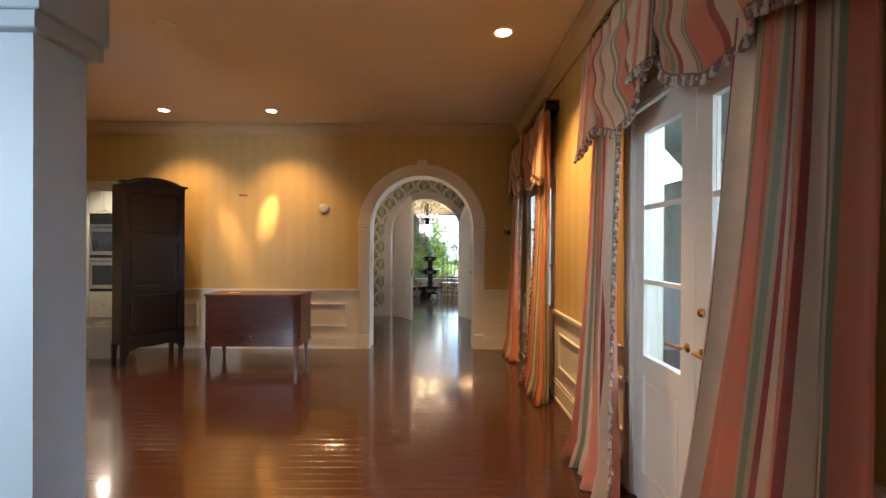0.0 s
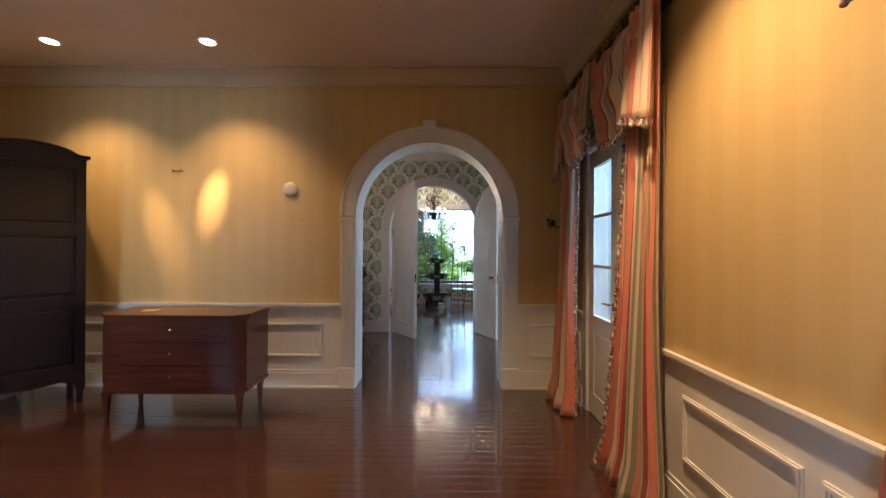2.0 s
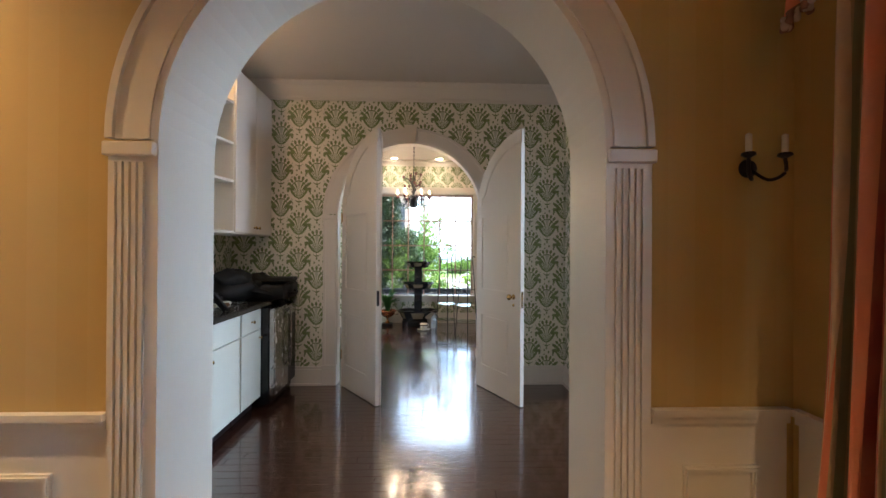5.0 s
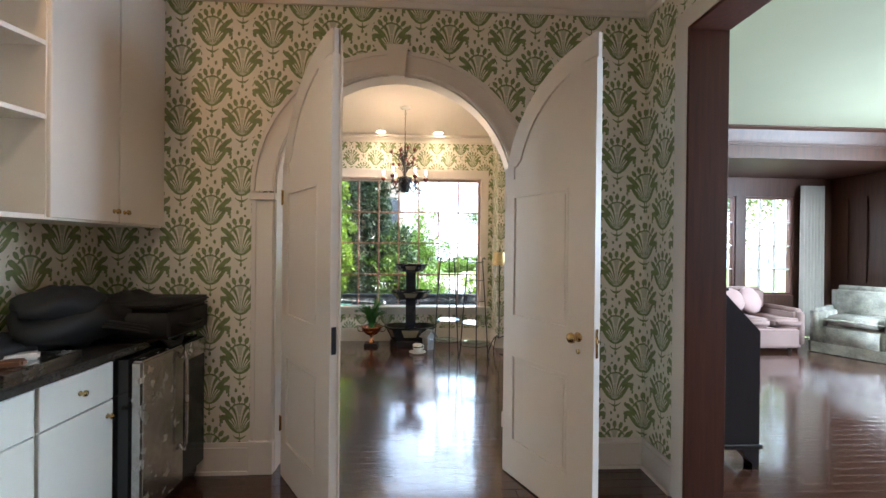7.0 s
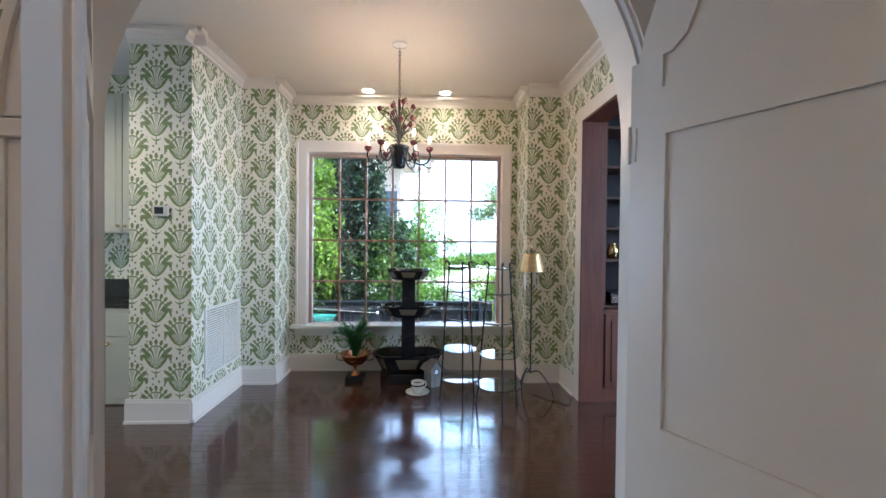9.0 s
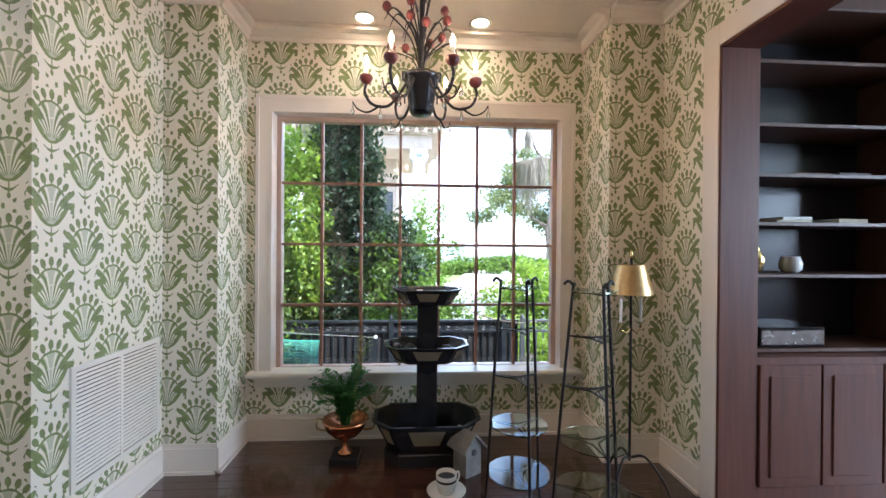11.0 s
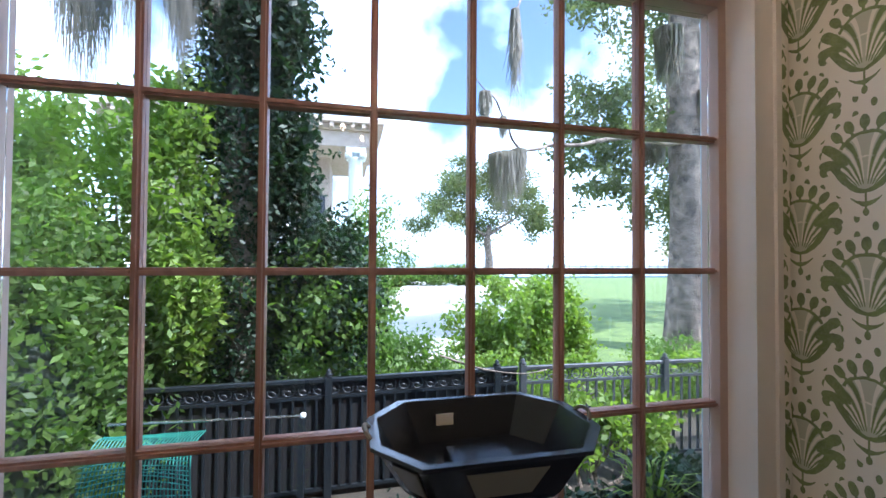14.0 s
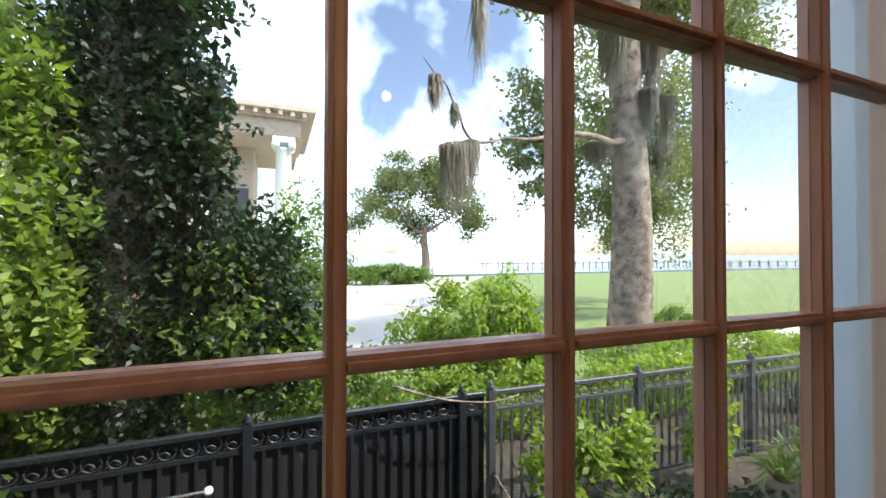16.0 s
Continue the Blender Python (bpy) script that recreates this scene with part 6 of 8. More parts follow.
def vent():
    t = group_thing("return_vent", "large white louvred return air grille low on the wallpaper", "vent")
    y0, y1, z0, z1 = 11.90, 12.60, 0.30, 0.93
    x = -0.203
    part("frame", boxes((x, y0, z0, x + 0.012, y0 + 0.03, z1), (x, y1 - 0.03, z0, x + 0.012, y1, z1), (x, y0 + 0.03, z0, x + 0.012, y1 - 0.03, z0 + 0.03), (x, y0 + 0.03, z1 - 0.03, x + 0.012, y1 - 0.03, z1), (x, 12.24, z0 + 0.03, x + 0.012, 12.26, z1 - 0.03)), WHITE, t)
    # black sheet in place of the shaded hollow behind the slats
    part("backing", boxes((x, y0 + 0.03, z0 + 0.03, x + 0.002, y1 - 0.03, z1 - 0.03)), BLACK, t, "black sheet for the shade behind the slats")
    n = 26
    for i in range(n):
        z = z0 + 0.035 + (z1 - z0 - 0.07) * (i + 0.5) / n
        for a, b in ((y0 + 0.03, 12.24), (12.26, y1 - 0.03)):
            part("slat", slab([(x + 0.003, z + 0.006), (x + 0.012, z - 0.006), (x + 0.013, z - 0.004), (x + 0.004, z + 0.008)], a, b), WHITE, t)


vent()


def octo(rx, ry, c=0.42):
    """An elongated octagon."""
    return [(-rx, -ry * c), (-rx * (1 - c * 0.8), -ry), (rx * (1 - c * 0.8), -ry), (rx, -ry * c), (rx, ry * c), (rx * (1 - c * 0.8), ry), (-rx * (1 - c * 0.8), ry), (-rx, ry * c)]


def tray(rx, ry, z, h, t):
    bm = bmesh.new()
    levels = [(0.72, 0.0), (0.78, h * 0.15), (1.0, h), (1.06, h + 0.004), (1.06, h + 0.012), (0.97, h + 0.012), (0.75, 0.022), (0.0001, 0.02)]
    prev = None
    first = None
    for s, dz in levels:
        ring = [bm.verts.new((x * s, y * s, z + dz)) for x, y in octo(rx, ry)]
        first = first or ring
        if prev:
            for i in range(8):
                bm.faces.new((prev[i], prev[(i + 1) % 8], ring[(i + 1) % 8], ring[i]))
        prev = ring
    bm.faces.new(first[::-1])
    bmesh.ops.recalc_face_normals(bm, faces=bm.faces[:])
    ob = part("tray", bm, TOLE, t, "black octagonal tin tray")
    o = octo(rx, ry)
    for i in range(8):
        a, b = Vector((*o[i], 0)), Vector((*o[(i + 1) % 8], 0))
        mid = (a + b) / 2
        L = (b - a).length
        deco = bmesh.new()
        lo, hi = z + h * 0.28, z + h * 0.86
        for zz0, zz1, w in ((lo, hi, 0.27),):
            q = []
            for zz, k in ((zz0, -1), (zz0, 1), (zz1, 1), (zz1, -1)):
                s = (0.78 + 0.22 * (zz - z - h * 0.15) / (h * 0.85)) + 0.008
                pa = a.lerp(b, 0.5 + k * w * (0.8 if zz == zz0 else 1))
                q.append(Vector((pa.x * s, pa.y * s, zz)))
            nrm = (q[1] - q[0]).cross(q[2] - q[0]).normalized() * -0.002
            vs = [deco.verts.new(p + (-nrm if nrm.dot(mid) < 0 else nrm)) for p in q]
            deco.faces.new(vs)
            r = bmesh.ops.extrude_face_region(deco, geom=deco.faces[:])
            for v in [g for g in r["geom"] if isinstance(g, bmesh.types.BMVert)]:
                v.co -= (mid.normalized()) * 0.003
        part("painted_panel", deco, CREAMD, ob, "cream painted panel")
    for s in (-1, 1):
        part("handle", tube(curve_pts([(s * rx * 0.98, -0.045, z + h * 0.9), (s * (rx + 0.02), -0.02, z + h + 0.02), (s * (rx + 0.02), 0.02, z + h + 0.02), (s * rx * 0.98, 0.045, z + h * 0.9)], 4), 0.005, 6), CREAMD, ob, "cream handle")
    return ob


t = group_thing("tiered_stand", "three-tiered black tole stand with cream painted panels before the window", "tiered stand")
part("column", bevelled(boxes((-0.075, -0.06, 0.10, 0.075, 0.06, 1.165)), 0.006), TOLE, t)
part("base", bevelled(slab([(x * 0.95, y) for x, y in octo(0.32, 0.20)], 0.0, 0.10, "z"), 0.008), TOLE, t)
tray(0.37, 0.22, 0.10, 0.19, t)
tray(0.29, 0.19, 0.71, 0.115, t)
tray(0.235, 0.165, 1.125, 0.10, t)
place(t, 1.585, 12.80, 0)
tag = tagged(part("price_tag", boxes((-0.022, 0.0, 0, 0.022, 0.002, 0.028)), LABEL), "small paper tag inside the top tray of the stand", "tag")
place(tag, 1.53, 12.925, 1.185)
rnd = random.Random(12)
rocky("dark_stone", (0.012, 0.012, 0.013), (0.05, 0.05, 0.052), 20, 0.6, 0.3, 0.003)
for k in range(9):
    ob = part("stone_fruit", lump(bmesh.new(), (0, 0, 0), (rnd.uniform(0.035, 0.06), 0.035, 0.032), k, 7, 0.08), bpy.data.materials["dark_stone"], None, "", True)
    tagged(ob, "grey carved lump lying in the middle tray", "ornament", "lumps in the tray")
    place(ob, 1.585 + (0.10 + 0.03 * (k % 3)) * (1 if k % 2 else -1) * (0.8 + 0.3 * (k // 4)), 12.80 + rnd.uniform(-0.09, 0.06), 0.765 + 0.012 * (k % 3), rnd.uniform(0, 180))

# urn with a plant
t = group_thing("copper_urn", "copper urn on a dark plinth holding a leafy plant", "urn")
part("plinth", bevelled(boxes((-0.10, -0.10, 0, 0.10, 0.10, 0.05)), 0.006), IRON, t, "dark square plinth")
part("bowl", turned([(0.055, 0.05), (0.05, 0.065), (0.02, 0.09), (0.018, 0.14), (0.03, 0.155), (0.09, 0.185), (0.14, 0.235), (0.155, 0.285), (0.165, 0.29), (0.165, 0.30), (0.15, 0.30), (0.13, 0.25), (0.0001, 0.24)], 28), COPPER, t, "beaten copper bowl", True)
for s in (-1, 1):
    part("handle", tube(curve_pts([(s * 0.15, 0, 0.28), (s * 0.20, 0, 0.30), (s * 0.20, 0, 0.23), (s * 0.13, 0, 0.215)], 5), 0.007, 6), BRASS, t, "", True)
place(t, 1.0, 12.76, 0)


def leaf_mesh(bm, p, d, L, w, up=None):
    """One pointed, folded leaf."""
    d = d.normalized()
    s = d.cross(Vector((0, 0, 1)) if abs(d.z) < 0.95 else Vector((1, 0, 0))).normalized()
    n = s.cross(d)
    v = [bm.verts.new(q) for q in (p, p + d * L * 0.4 + s * w + n * w * 0.25, p + d * L * 0.45, p + d * L * 0.4 - s * w + n * w * 0.25, p + d * L - n * L * 0.10)]
    bm.faces.new((v[0], v[1], v[2])), bm.faces.new((v[0], v[2], v[3])), bm.faces.new((v[1], v[4], v[2])), bm.faces.new((v[2], v[4], v[3]))


t = group_thing("potted_plant", "bushy dark green plant with arching leafy stems in copper urn", "plant")
rnd = random.Random(21)
fr = bmesh.new()
stm = bmesh.new()
for k in range(46):
    a, lean, L = rnd.uniform(0, math.tau), rnd.uniform(0.15, 0.95), rnd.uniform(0.28, 0.47)
    pts = curve_pts([(0.03 * math.cos(a), 0.03 * math.sin(a), 0.26), (lean * 0.10 * math.cos(a), lean * 0.10 * math.sin(a), 0.26 + L * 0.6), (lean * 0.27 * math.cos(a), lean * 0.27 * math.sin(a), 0.27 + L * (1.05 - 0.4 * lean))], 7)
    tube(pts, 0.0035, 4, stm, 0.0015)
    for i in range(3, len(pts)):
        d = (pts[i] - pts[i - 1]).normalized()
        side_v = d.cross(Vector((0, 0, 1))).normalized()
        for s in (-1, 1):
            leaf_mesh(fr, pts[i], d * 0.5 + side_v * s + Vector((0, 0, rnd.uniform(-0.2, 0.3))), rnd.uniform(0.045, 0.075), rnd.uniform(0.010, 0.016))
part("stems", stm, LEAF_FERN, t, "", True)
tagged(part("leaves", fr, LEAF_FERN, t), kind="stuff")
place(t, 1.0, 12.76, 0)
fr = bmesh.new()
for k, (dx, L) in enumerate(((0.15, 0.60), (0.12, 0.52))):
    pts = curve_pts([(0.03, 0, 0.27), (dx * 0.6, 0.0, 0.27 + L * 0.55), (dx, -0.02, 0.27 + L)], 6)
    tube(pts, 0.004, 5, fr, 0.002)
    for i in range(8, len(pts)):
        for s in (-1, 1):
            leaf_mesh(fr, pts[i], Vector((s, 0, 0.7)), 0.08, 0.014)
part("tall_fronds", fr, LEAF_LIGHT, t, "bright green tall fronds")

# teacup, birdhouse
t = group_thing("teacup_planter", "large white china cup and saucer standing on the floor", "cup")
part("saucer", turned([(0.0001, 0.0), (0.06, 0.0), (0.12, 0.018), (0.123, 0.023), (0.06, 0.010), (0.0001, 0.008)], 28), CHINA, t, "", True)
part("cup", turned([(0.0001, 0.010), (0.045, 0.011), (0.05, 0.02), (0.062, 0.06), (0.066, 0.125), (0.061, 0.125), (0.056, 0.06), (0.0001, 0.03)], 24), CHINA, t, "", True)
part("handle", tube(curve_pts([(0.062, 0, 0.10), (0.10, 0, 0.10), (0.10, 0, 0.055), (0.06, 0, 0.045)], 6), 0.007, 7), CHINA, t, "", True)
part("painted_band", turned([(0.0642, 0.085), (0.0652, 0.100)], 24), IRON, t, "dark painted band")
place(t, 1.70, 12.32, 0, 35)
t = group_thing("birdhouse", "weathered grey wooden birdhouse with pitched roof on floor", "birdhouse")
part("body", slab([(-0.065, 0), (0.065, 0), (0.065, 0.20), (0, 0.27), (-0.065, 0.20)], -0.07, 0.07), STONE, t)
for s in (-1, 1):
    part("roof_board", slab([(0, 0.275), (s * 0.10, 0.17), (s * 0.108, 0.178), (0, 0.293)], -0.095, 0.095), STONE, t)
# no hole is cut; a black disc gives its inner shade
part("entrance", turned([(0.0001, 0), (0.02, 0), (0.022, 0.003)], 14), BLACK, t, "black disc for the shade in the round hole").matrix_local = Matrix.Translation((0, -0.07, 0.16)) @ Matrix.Rotation(radians(90), 4, "X")
place(t, 1.86, 12.56, 0, 32)


def etagere(x, y, rz, foot, H, group):
    t = group_thing("etagere", "slender black iron corner etagere with round glass shelves", "plant stand", group)
    legs = []
    for k in range(3):
        a = radians(90 + 120 * k)
        ca, sa = math.cos(a), math.sin(a)
        r0, r1 = foot, 0.115
        pts = curve_pts([(r0 * 1.08 * ca, r0 * 1.08 * sa, 0.008), (r0 * 0.98 * ca, r0 * 0.98 * sa, 0.05), ((r0 * 0.5 + r1 * 0.5) * ca, (r0 * 0.5 + r1 * 0.5) * sa, H * 0.5), (r1 * ca, r1 * sa, H - 0.04), (r1 * ca, r1 * sa, H + 0.01), ((r1 + 0.025) * ca, (r1 + 0.025) * sa, H + 0.03), ((r1 + 0.045) * ca, (r1 + 0.045) * sa, H + 0.01)], 7)
        part("leg", tube(pts, 0.0085, 8), IRON, t, "", True)
    for z in (0.22, 0.50, 0.78, 1.06, H - 0.03):
        f = z / H
        r = foot * (1 - f) + 0.115 * f
        corner = [(r * math.cos(radians(90 + 120 * k)), r * math.sin(radians(90 + 120 * k)), z) for k in range(3)]
        for k in range(3):
            a, b = Vector(corner[k]), Vector(corner[(k + 1) % 3])
            m = (a + b) / 2 * 0.25
            m.z = z
            part("stretcher", tube(curve_pts([a, a.lerp(m, 0.75), m.lerp((a + b) / 2, 0.1), b.lerp(m, 0.75), b], 4), 0.0055, 6), IRON, t, "", True)
    for z in (0.228, 0.508, H - 0.021):
        f = z / H
        r = (foot * (1 - f) + 0.115 * f) * 0.98
        part("glass_shelf", turned([(0.0001, 0), (r, 0), (r, 0.006), (0.0001, 0.006)], 32, None, (0, 0, z)), GREENG, t, "round glass shelf")
    return place(t, x, y, 0, rz)


etagere(2.105, 12.12, 65, 0.20, 1.33, "etageres")
etagere(2.455, 11.90, 58, 0.225, 1.33, "etageres")

t = group_thing("floor_lamp", "black iron tripod floor lamp with small brass shade", "floor lamp")
for k in range(3):
    a = radians(-30 + 120 * k)
    part("leg", tube(curve_pts([(0.01 * math.cos(a), 0.01 * math.sin(a), 0.24), (0.09 * math.cos(a), 0.09 * math.sin(a), 0.25), (0.19 * math.cos(a), 0.19 * math.sin(a), 0.12), (0.235 * math.cos(a), 0.235 * math.sin(a), 0.008)], 6), 0.008, 7), IRON, t, "", True)
part("pole", tube([(0, 0, 0.22), (0, 0, 1.48)], 0.008, 8), IRON, t)
for s in (-1, 1):
    part("arm", tube(curve_pts([(0, 0, 1.05), (s * 0.03, 0, 1.02), (s * 0.07, 0, 1.04), (s * 0.07, 0, 1.08)], 5), 0.005, 6), BRASS, t, "brass arm", True)
    part("candle_tube", turned([(0.012, 0), (0.009, 0.006), (0.009, 0.15)], 10, None, (s * 0.07, 0, 1.08)), CHINA, t, "white candle tube", True)
part("shade", turned([(0.128, 1.26), (0.084, 1.44), (0.082, 1.44), (0.126, 1.26)], 40), SHADEM, t, "tapered brass shade")
part("spider", tube([(-0.082, 0, 1.43), (0.082, 0, 1.43)], 0.003, 5), BRASS, t)
part("finial", turned([(0.006, 1.48), (0.014, 1.495), (0.008, 1.51), (0.012, 1.52), (0.0001, 1.535)], 10), BRASS, t, "brass finial", True)
place(t, 2.84, 12.24, 0, 8)
cord = tagged(part("lamp_cord", tube(curve_pts([(2.86, 12.26, 0.006), (3.05, 12.05, 0.006), (3.15, 11.98, 0.006), (3.24, 12.20, 0.006)], 8), 0.004, 5), IRON), "dark lamp cord lying on the floorboards", "cord")

# ---- outdoors ----
GZ = -0.78


def ground():
    bm = bmesh.new()
    xs = [-3000, -400, -120, -60, -30, -15, -8, -2, 3, 8, 14, 22, 35, 60, 120, 400, 3000]
    yv = [-3000, -200, 5, YW + 0.2, 15, 17, 20, 24, 30, 38, 46, 52, 56, 58]
    grid = [[bm.verts.new((x, y, GZ - (1.4 if y > 57 else 0))) for x in xs] for y in yv]
    for i in range(len(yv) - 1):
        for j in range(len(xs) - 1):
            bm.faces.new((grid[i][j], grid[i][j + 1], grid[i + 1][j + 1], grid[i + 1][j]))
    return struct("ground", bm, LAWN, "mown green lawn running down to the bay", True)


ground()
struct("water", boxes((-3000, 56.5, -1.9, 3000, 3500, -0.62)), WATER, "pale blue open water of the bay")
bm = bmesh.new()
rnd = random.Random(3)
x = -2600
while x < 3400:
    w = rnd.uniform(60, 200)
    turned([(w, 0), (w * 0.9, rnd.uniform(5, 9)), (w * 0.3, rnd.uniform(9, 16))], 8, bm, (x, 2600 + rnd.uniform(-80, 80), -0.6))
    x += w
struct("backdrop", bm, FARW, "low wooded far shore across the water, haze put into its colour")
struct("planting_bed", slab([(-8, 13.4), (9, 13.4), (12, 18.6), (6, 18.9), (2.4, 20.6), (-8, 20.4)], GZ + 0.01, GZ + 0.03, "z"), SOIL, "dark soil bed under the shrubs")
struct("terrace", slab([(2.7, 21.0), (4.9, 20.6), (6.4, 25), (9, 31), (17, 45), (22, 52), (7, 52), (4.0, 36), (-6, 31), (-6, 27), (2.6, 26)], GZ + 0.03, GZ + 0.10, "z"), PAVING, "pale paved garden path and terrace")
struct("garden_path", slab([(9, 19.2), (26, 20.8), (26, 21.8), (9, 20.0)], GZ + 0.03, GZ + 0.09, "z"), PAVING, "pale paved path across the lawn")


def leaf_cloud(blobs, count, size, seed, shell=0.45, clumps=0):
    """Leaves in the outer part of several ellipsoids; blobs: (x, y, z, rx, ry, rz). With clumps, gathered in that many tufts each."""
    rng = np.random.default_rng(seed)
    vol = np.array([b[3] * b[4] + b[4] * b[5] + b[3] * b[5] for b in blobs])
    pick = rng.choice(len(blobs), count, p=vol / vol.sum())
    B = np.array(blobs)[pick]
    d = rng.normal(size=(count, 3))
    d /= np.linalg.norm(d, axis=1, keepdims=True)
    r = (1 - shell * rng.random(count) ** 1.5) * (1 + 0.10 * rng.normal(size=count))
    lump_f = 1 + 0.16 * np.sin(d[:, 0] * 7 + B[:, 0] * 5) * np.sin(d[:, 1] * 6 + d[:, 2] * 8 + B[:, 1] * 3)
    P = B[:, :3] + d * B[:, 3:] * (r * lump_f)[:, None]
    P += 0.05 * rng.normal(size=(count, 3)) * B[:, 3:]
    if clumps:
        cd = rng.normal(size=(len(blobs) * clumps, 3))
        cd /= np.linalg.norm(cd, axis=1, keepdims=True)
        cd *= (1 - shell * rng.random(len(cd)) ** 1.3)[:, None]
        own = cd[pick * clumps + rng.integers(0, clumps, count)]
        P = B[:, :3] + B[:, 3:] * (own + rng.normal(size=(count, 3)) * 1.0 / clumps ** 0.5 * 0.75)
    a = rng.normal(size=(count, 3)) + d * 0.6
    a /= np.linalg.norm(a, axis=1, keepdims=True)
    c = np.cross(a, rng.normal(size=(count, 3)))
    c /= np.linalg.norm(c, axis=1, keepdims=True)
    L = (size * (0.6 + 0.8 * rng.random(count)))[:, None]
    V = np.stack([P, P + a * L * 0.5 + c * L * 0.26, P + a * L, P + a * L * 0.5 - c * L * 0.26], axis=1).reshape(-1, 3)
    F = np.arange(count * 4).reshape(-1, 4)
    me = bpy.data.meshes.new("leaves")
    me.from_pydata(V.tolist(), [], F.tolist())
    return me


def foliage(name, blobs, count, size, seed, mat, parent=None, label="", shell=0.45, clumps=0):
    me = leaf_cloud(blobs, count, size, seed, shell, clumps)
    me.materials.append(mat)
    ob = new(name, me)
    ob.parent = parent
    return tagged(ob, label=label, kind="stuff" if parent is None else "")


def limb(bm, a, b, r0, r1, wob, seed, n=6):
    rnd = random.Random(seed)
    a, b = Vector(a), Vector(b)
    ctrl = [a] + [a.lerp(b, k / 4) + Vector([rnd.uniform(-wob, wob) for _ in range(3)]) for k in (1, 2, 3)] + [b]
    tube(curve_pts(ctrl, n), r0, 9, bm, r1)


# hedge beside the window
t = group_thing("hedge", "tall dense leafy hedge beside the house", "hedge")
# solid near-black lumps put the hedge's inner shade into colour
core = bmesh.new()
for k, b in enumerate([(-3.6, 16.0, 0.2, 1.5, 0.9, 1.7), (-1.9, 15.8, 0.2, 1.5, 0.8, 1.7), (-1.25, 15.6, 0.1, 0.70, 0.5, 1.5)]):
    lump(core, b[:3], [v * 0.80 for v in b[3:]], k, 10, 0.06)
part("dark_core", core, LEAF_DARK, t, "", True)
H1 = [(-3.6, 16.0, 0.2, 1.6, 1.0, 1.9), (-1.9, 15.8, 0.2, 1.5, 0.9, 1.9), (-1.25, 15.6, 0.1, 0.80, 0.6, 1.6), (-1.7, 16.0, 1.5, 1.0, 0.7, 0.8)]
foliage("leaves", H1, 42000, 0.075, 1, LEAF_MID, t, "mixed green leaves", 0.25)
foliage("sprays", H1, 6000, 0.095, 71, LEAF_MID, t, "brighter leafy sprays", 0.15, 50)
t = group_thing("shrub", "bright green sunlit shrub behind the hedge", "shrub", "shrubs")
bm = bmesh.new()
for k in range(7):
    limb(bm, (-1.4 + 0.2 * k, 16.9, GZ), (-2.2 + 0.5 * k, 16.9 + 0.1 * (k % 3), 2.2), 0.03, 0.01, 0.15, k)
part("stems", bm, BARK, t)
# lit upper leaves and shaded lower ones differ by leaf colour
foliage("leaves", [(-1.8, 17.1, 2.2, 1.2, 0.8, 1.0), (-0.7, 16.7, 1.9, 0.9, 0.5, 1.1), (-2.8, 17.4, 2.9, 1.2, 0.9, 0.9), (-0.5, 16.6, 2.9, 0.6, 0.4, 0.6)], 13000, 0.10, 2, LEAF_LIGHT, t, "leaves with sunlight put into bright green", 0.7, 45)
foliage("shaded_leaves", [(-0.5, 16.8, 0.5, 0.9, 0.5, 1.1), (0.0, 16.9, 1.2, 0.6, 0.4, 0.9), (-1.6, 16.8, 1.0, 1.0, 0.5, 1.2)], 15000, 0.085, 74, LEAF_MID, t, "leaves with shade put into darker green", 0.8)

# ivy-clad trunk
t = IVY_TREE = group_thing("ivy_tree", "tree trunk thickly covered in dark ivy", "tree")
bm = bmesh.new()
limb(bm, (0.36, 16.6, GZ), (0.12, 16.5, 6.2), 0.21, 0.14, 0.05, 4)
limb(bm, (0.22, 16.5, 2.7), (1.0, 16.2, 4.9), 0.08, 0.03, 0.08, 5)
limb(bm, (0.20, 16.5, 3.5), (-1.1, 16.4, 5.6), 0.09, 0.03, 0.1, 6)
part("trunk", bm, BARK, t, "", True)
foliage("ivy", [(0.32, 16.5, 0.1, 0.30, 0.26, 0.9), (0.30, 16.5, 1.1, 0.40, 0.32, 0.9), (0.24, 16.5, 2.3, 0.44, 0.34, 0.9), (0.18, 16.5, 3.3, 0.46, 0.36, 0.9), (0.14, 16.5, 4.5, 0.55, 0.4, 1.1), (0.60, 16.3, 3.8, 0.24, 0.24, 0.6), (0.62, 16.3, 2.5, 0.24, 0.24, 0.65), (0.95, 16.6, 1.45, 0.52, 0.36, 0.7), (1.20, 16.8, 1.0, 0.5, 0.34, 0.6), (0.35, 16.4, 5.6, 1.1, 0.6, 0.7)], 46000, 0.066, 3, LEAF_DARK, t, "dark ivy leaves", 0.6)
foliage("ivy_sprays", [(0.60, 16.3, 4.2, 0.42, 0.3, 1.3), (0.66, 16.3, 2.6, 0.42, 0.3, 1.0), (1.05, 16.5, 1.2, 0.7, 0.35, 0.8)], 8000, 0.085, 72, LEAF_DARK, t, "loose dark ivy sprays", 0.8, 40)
# sun on the ivy's fringe, given by a lighter leaf colour
foliage("sunlit_leaves", [(1.35, 16.6, 0.95, 0.6, 0.3, 0.5), (0.75, 16.3, 1.2, 0.5, 0.25, 0.6)], 2200, 0.085, 73, LEAF_MID, t, "green leaves with sunlight put into their colour", 0.8, 30)
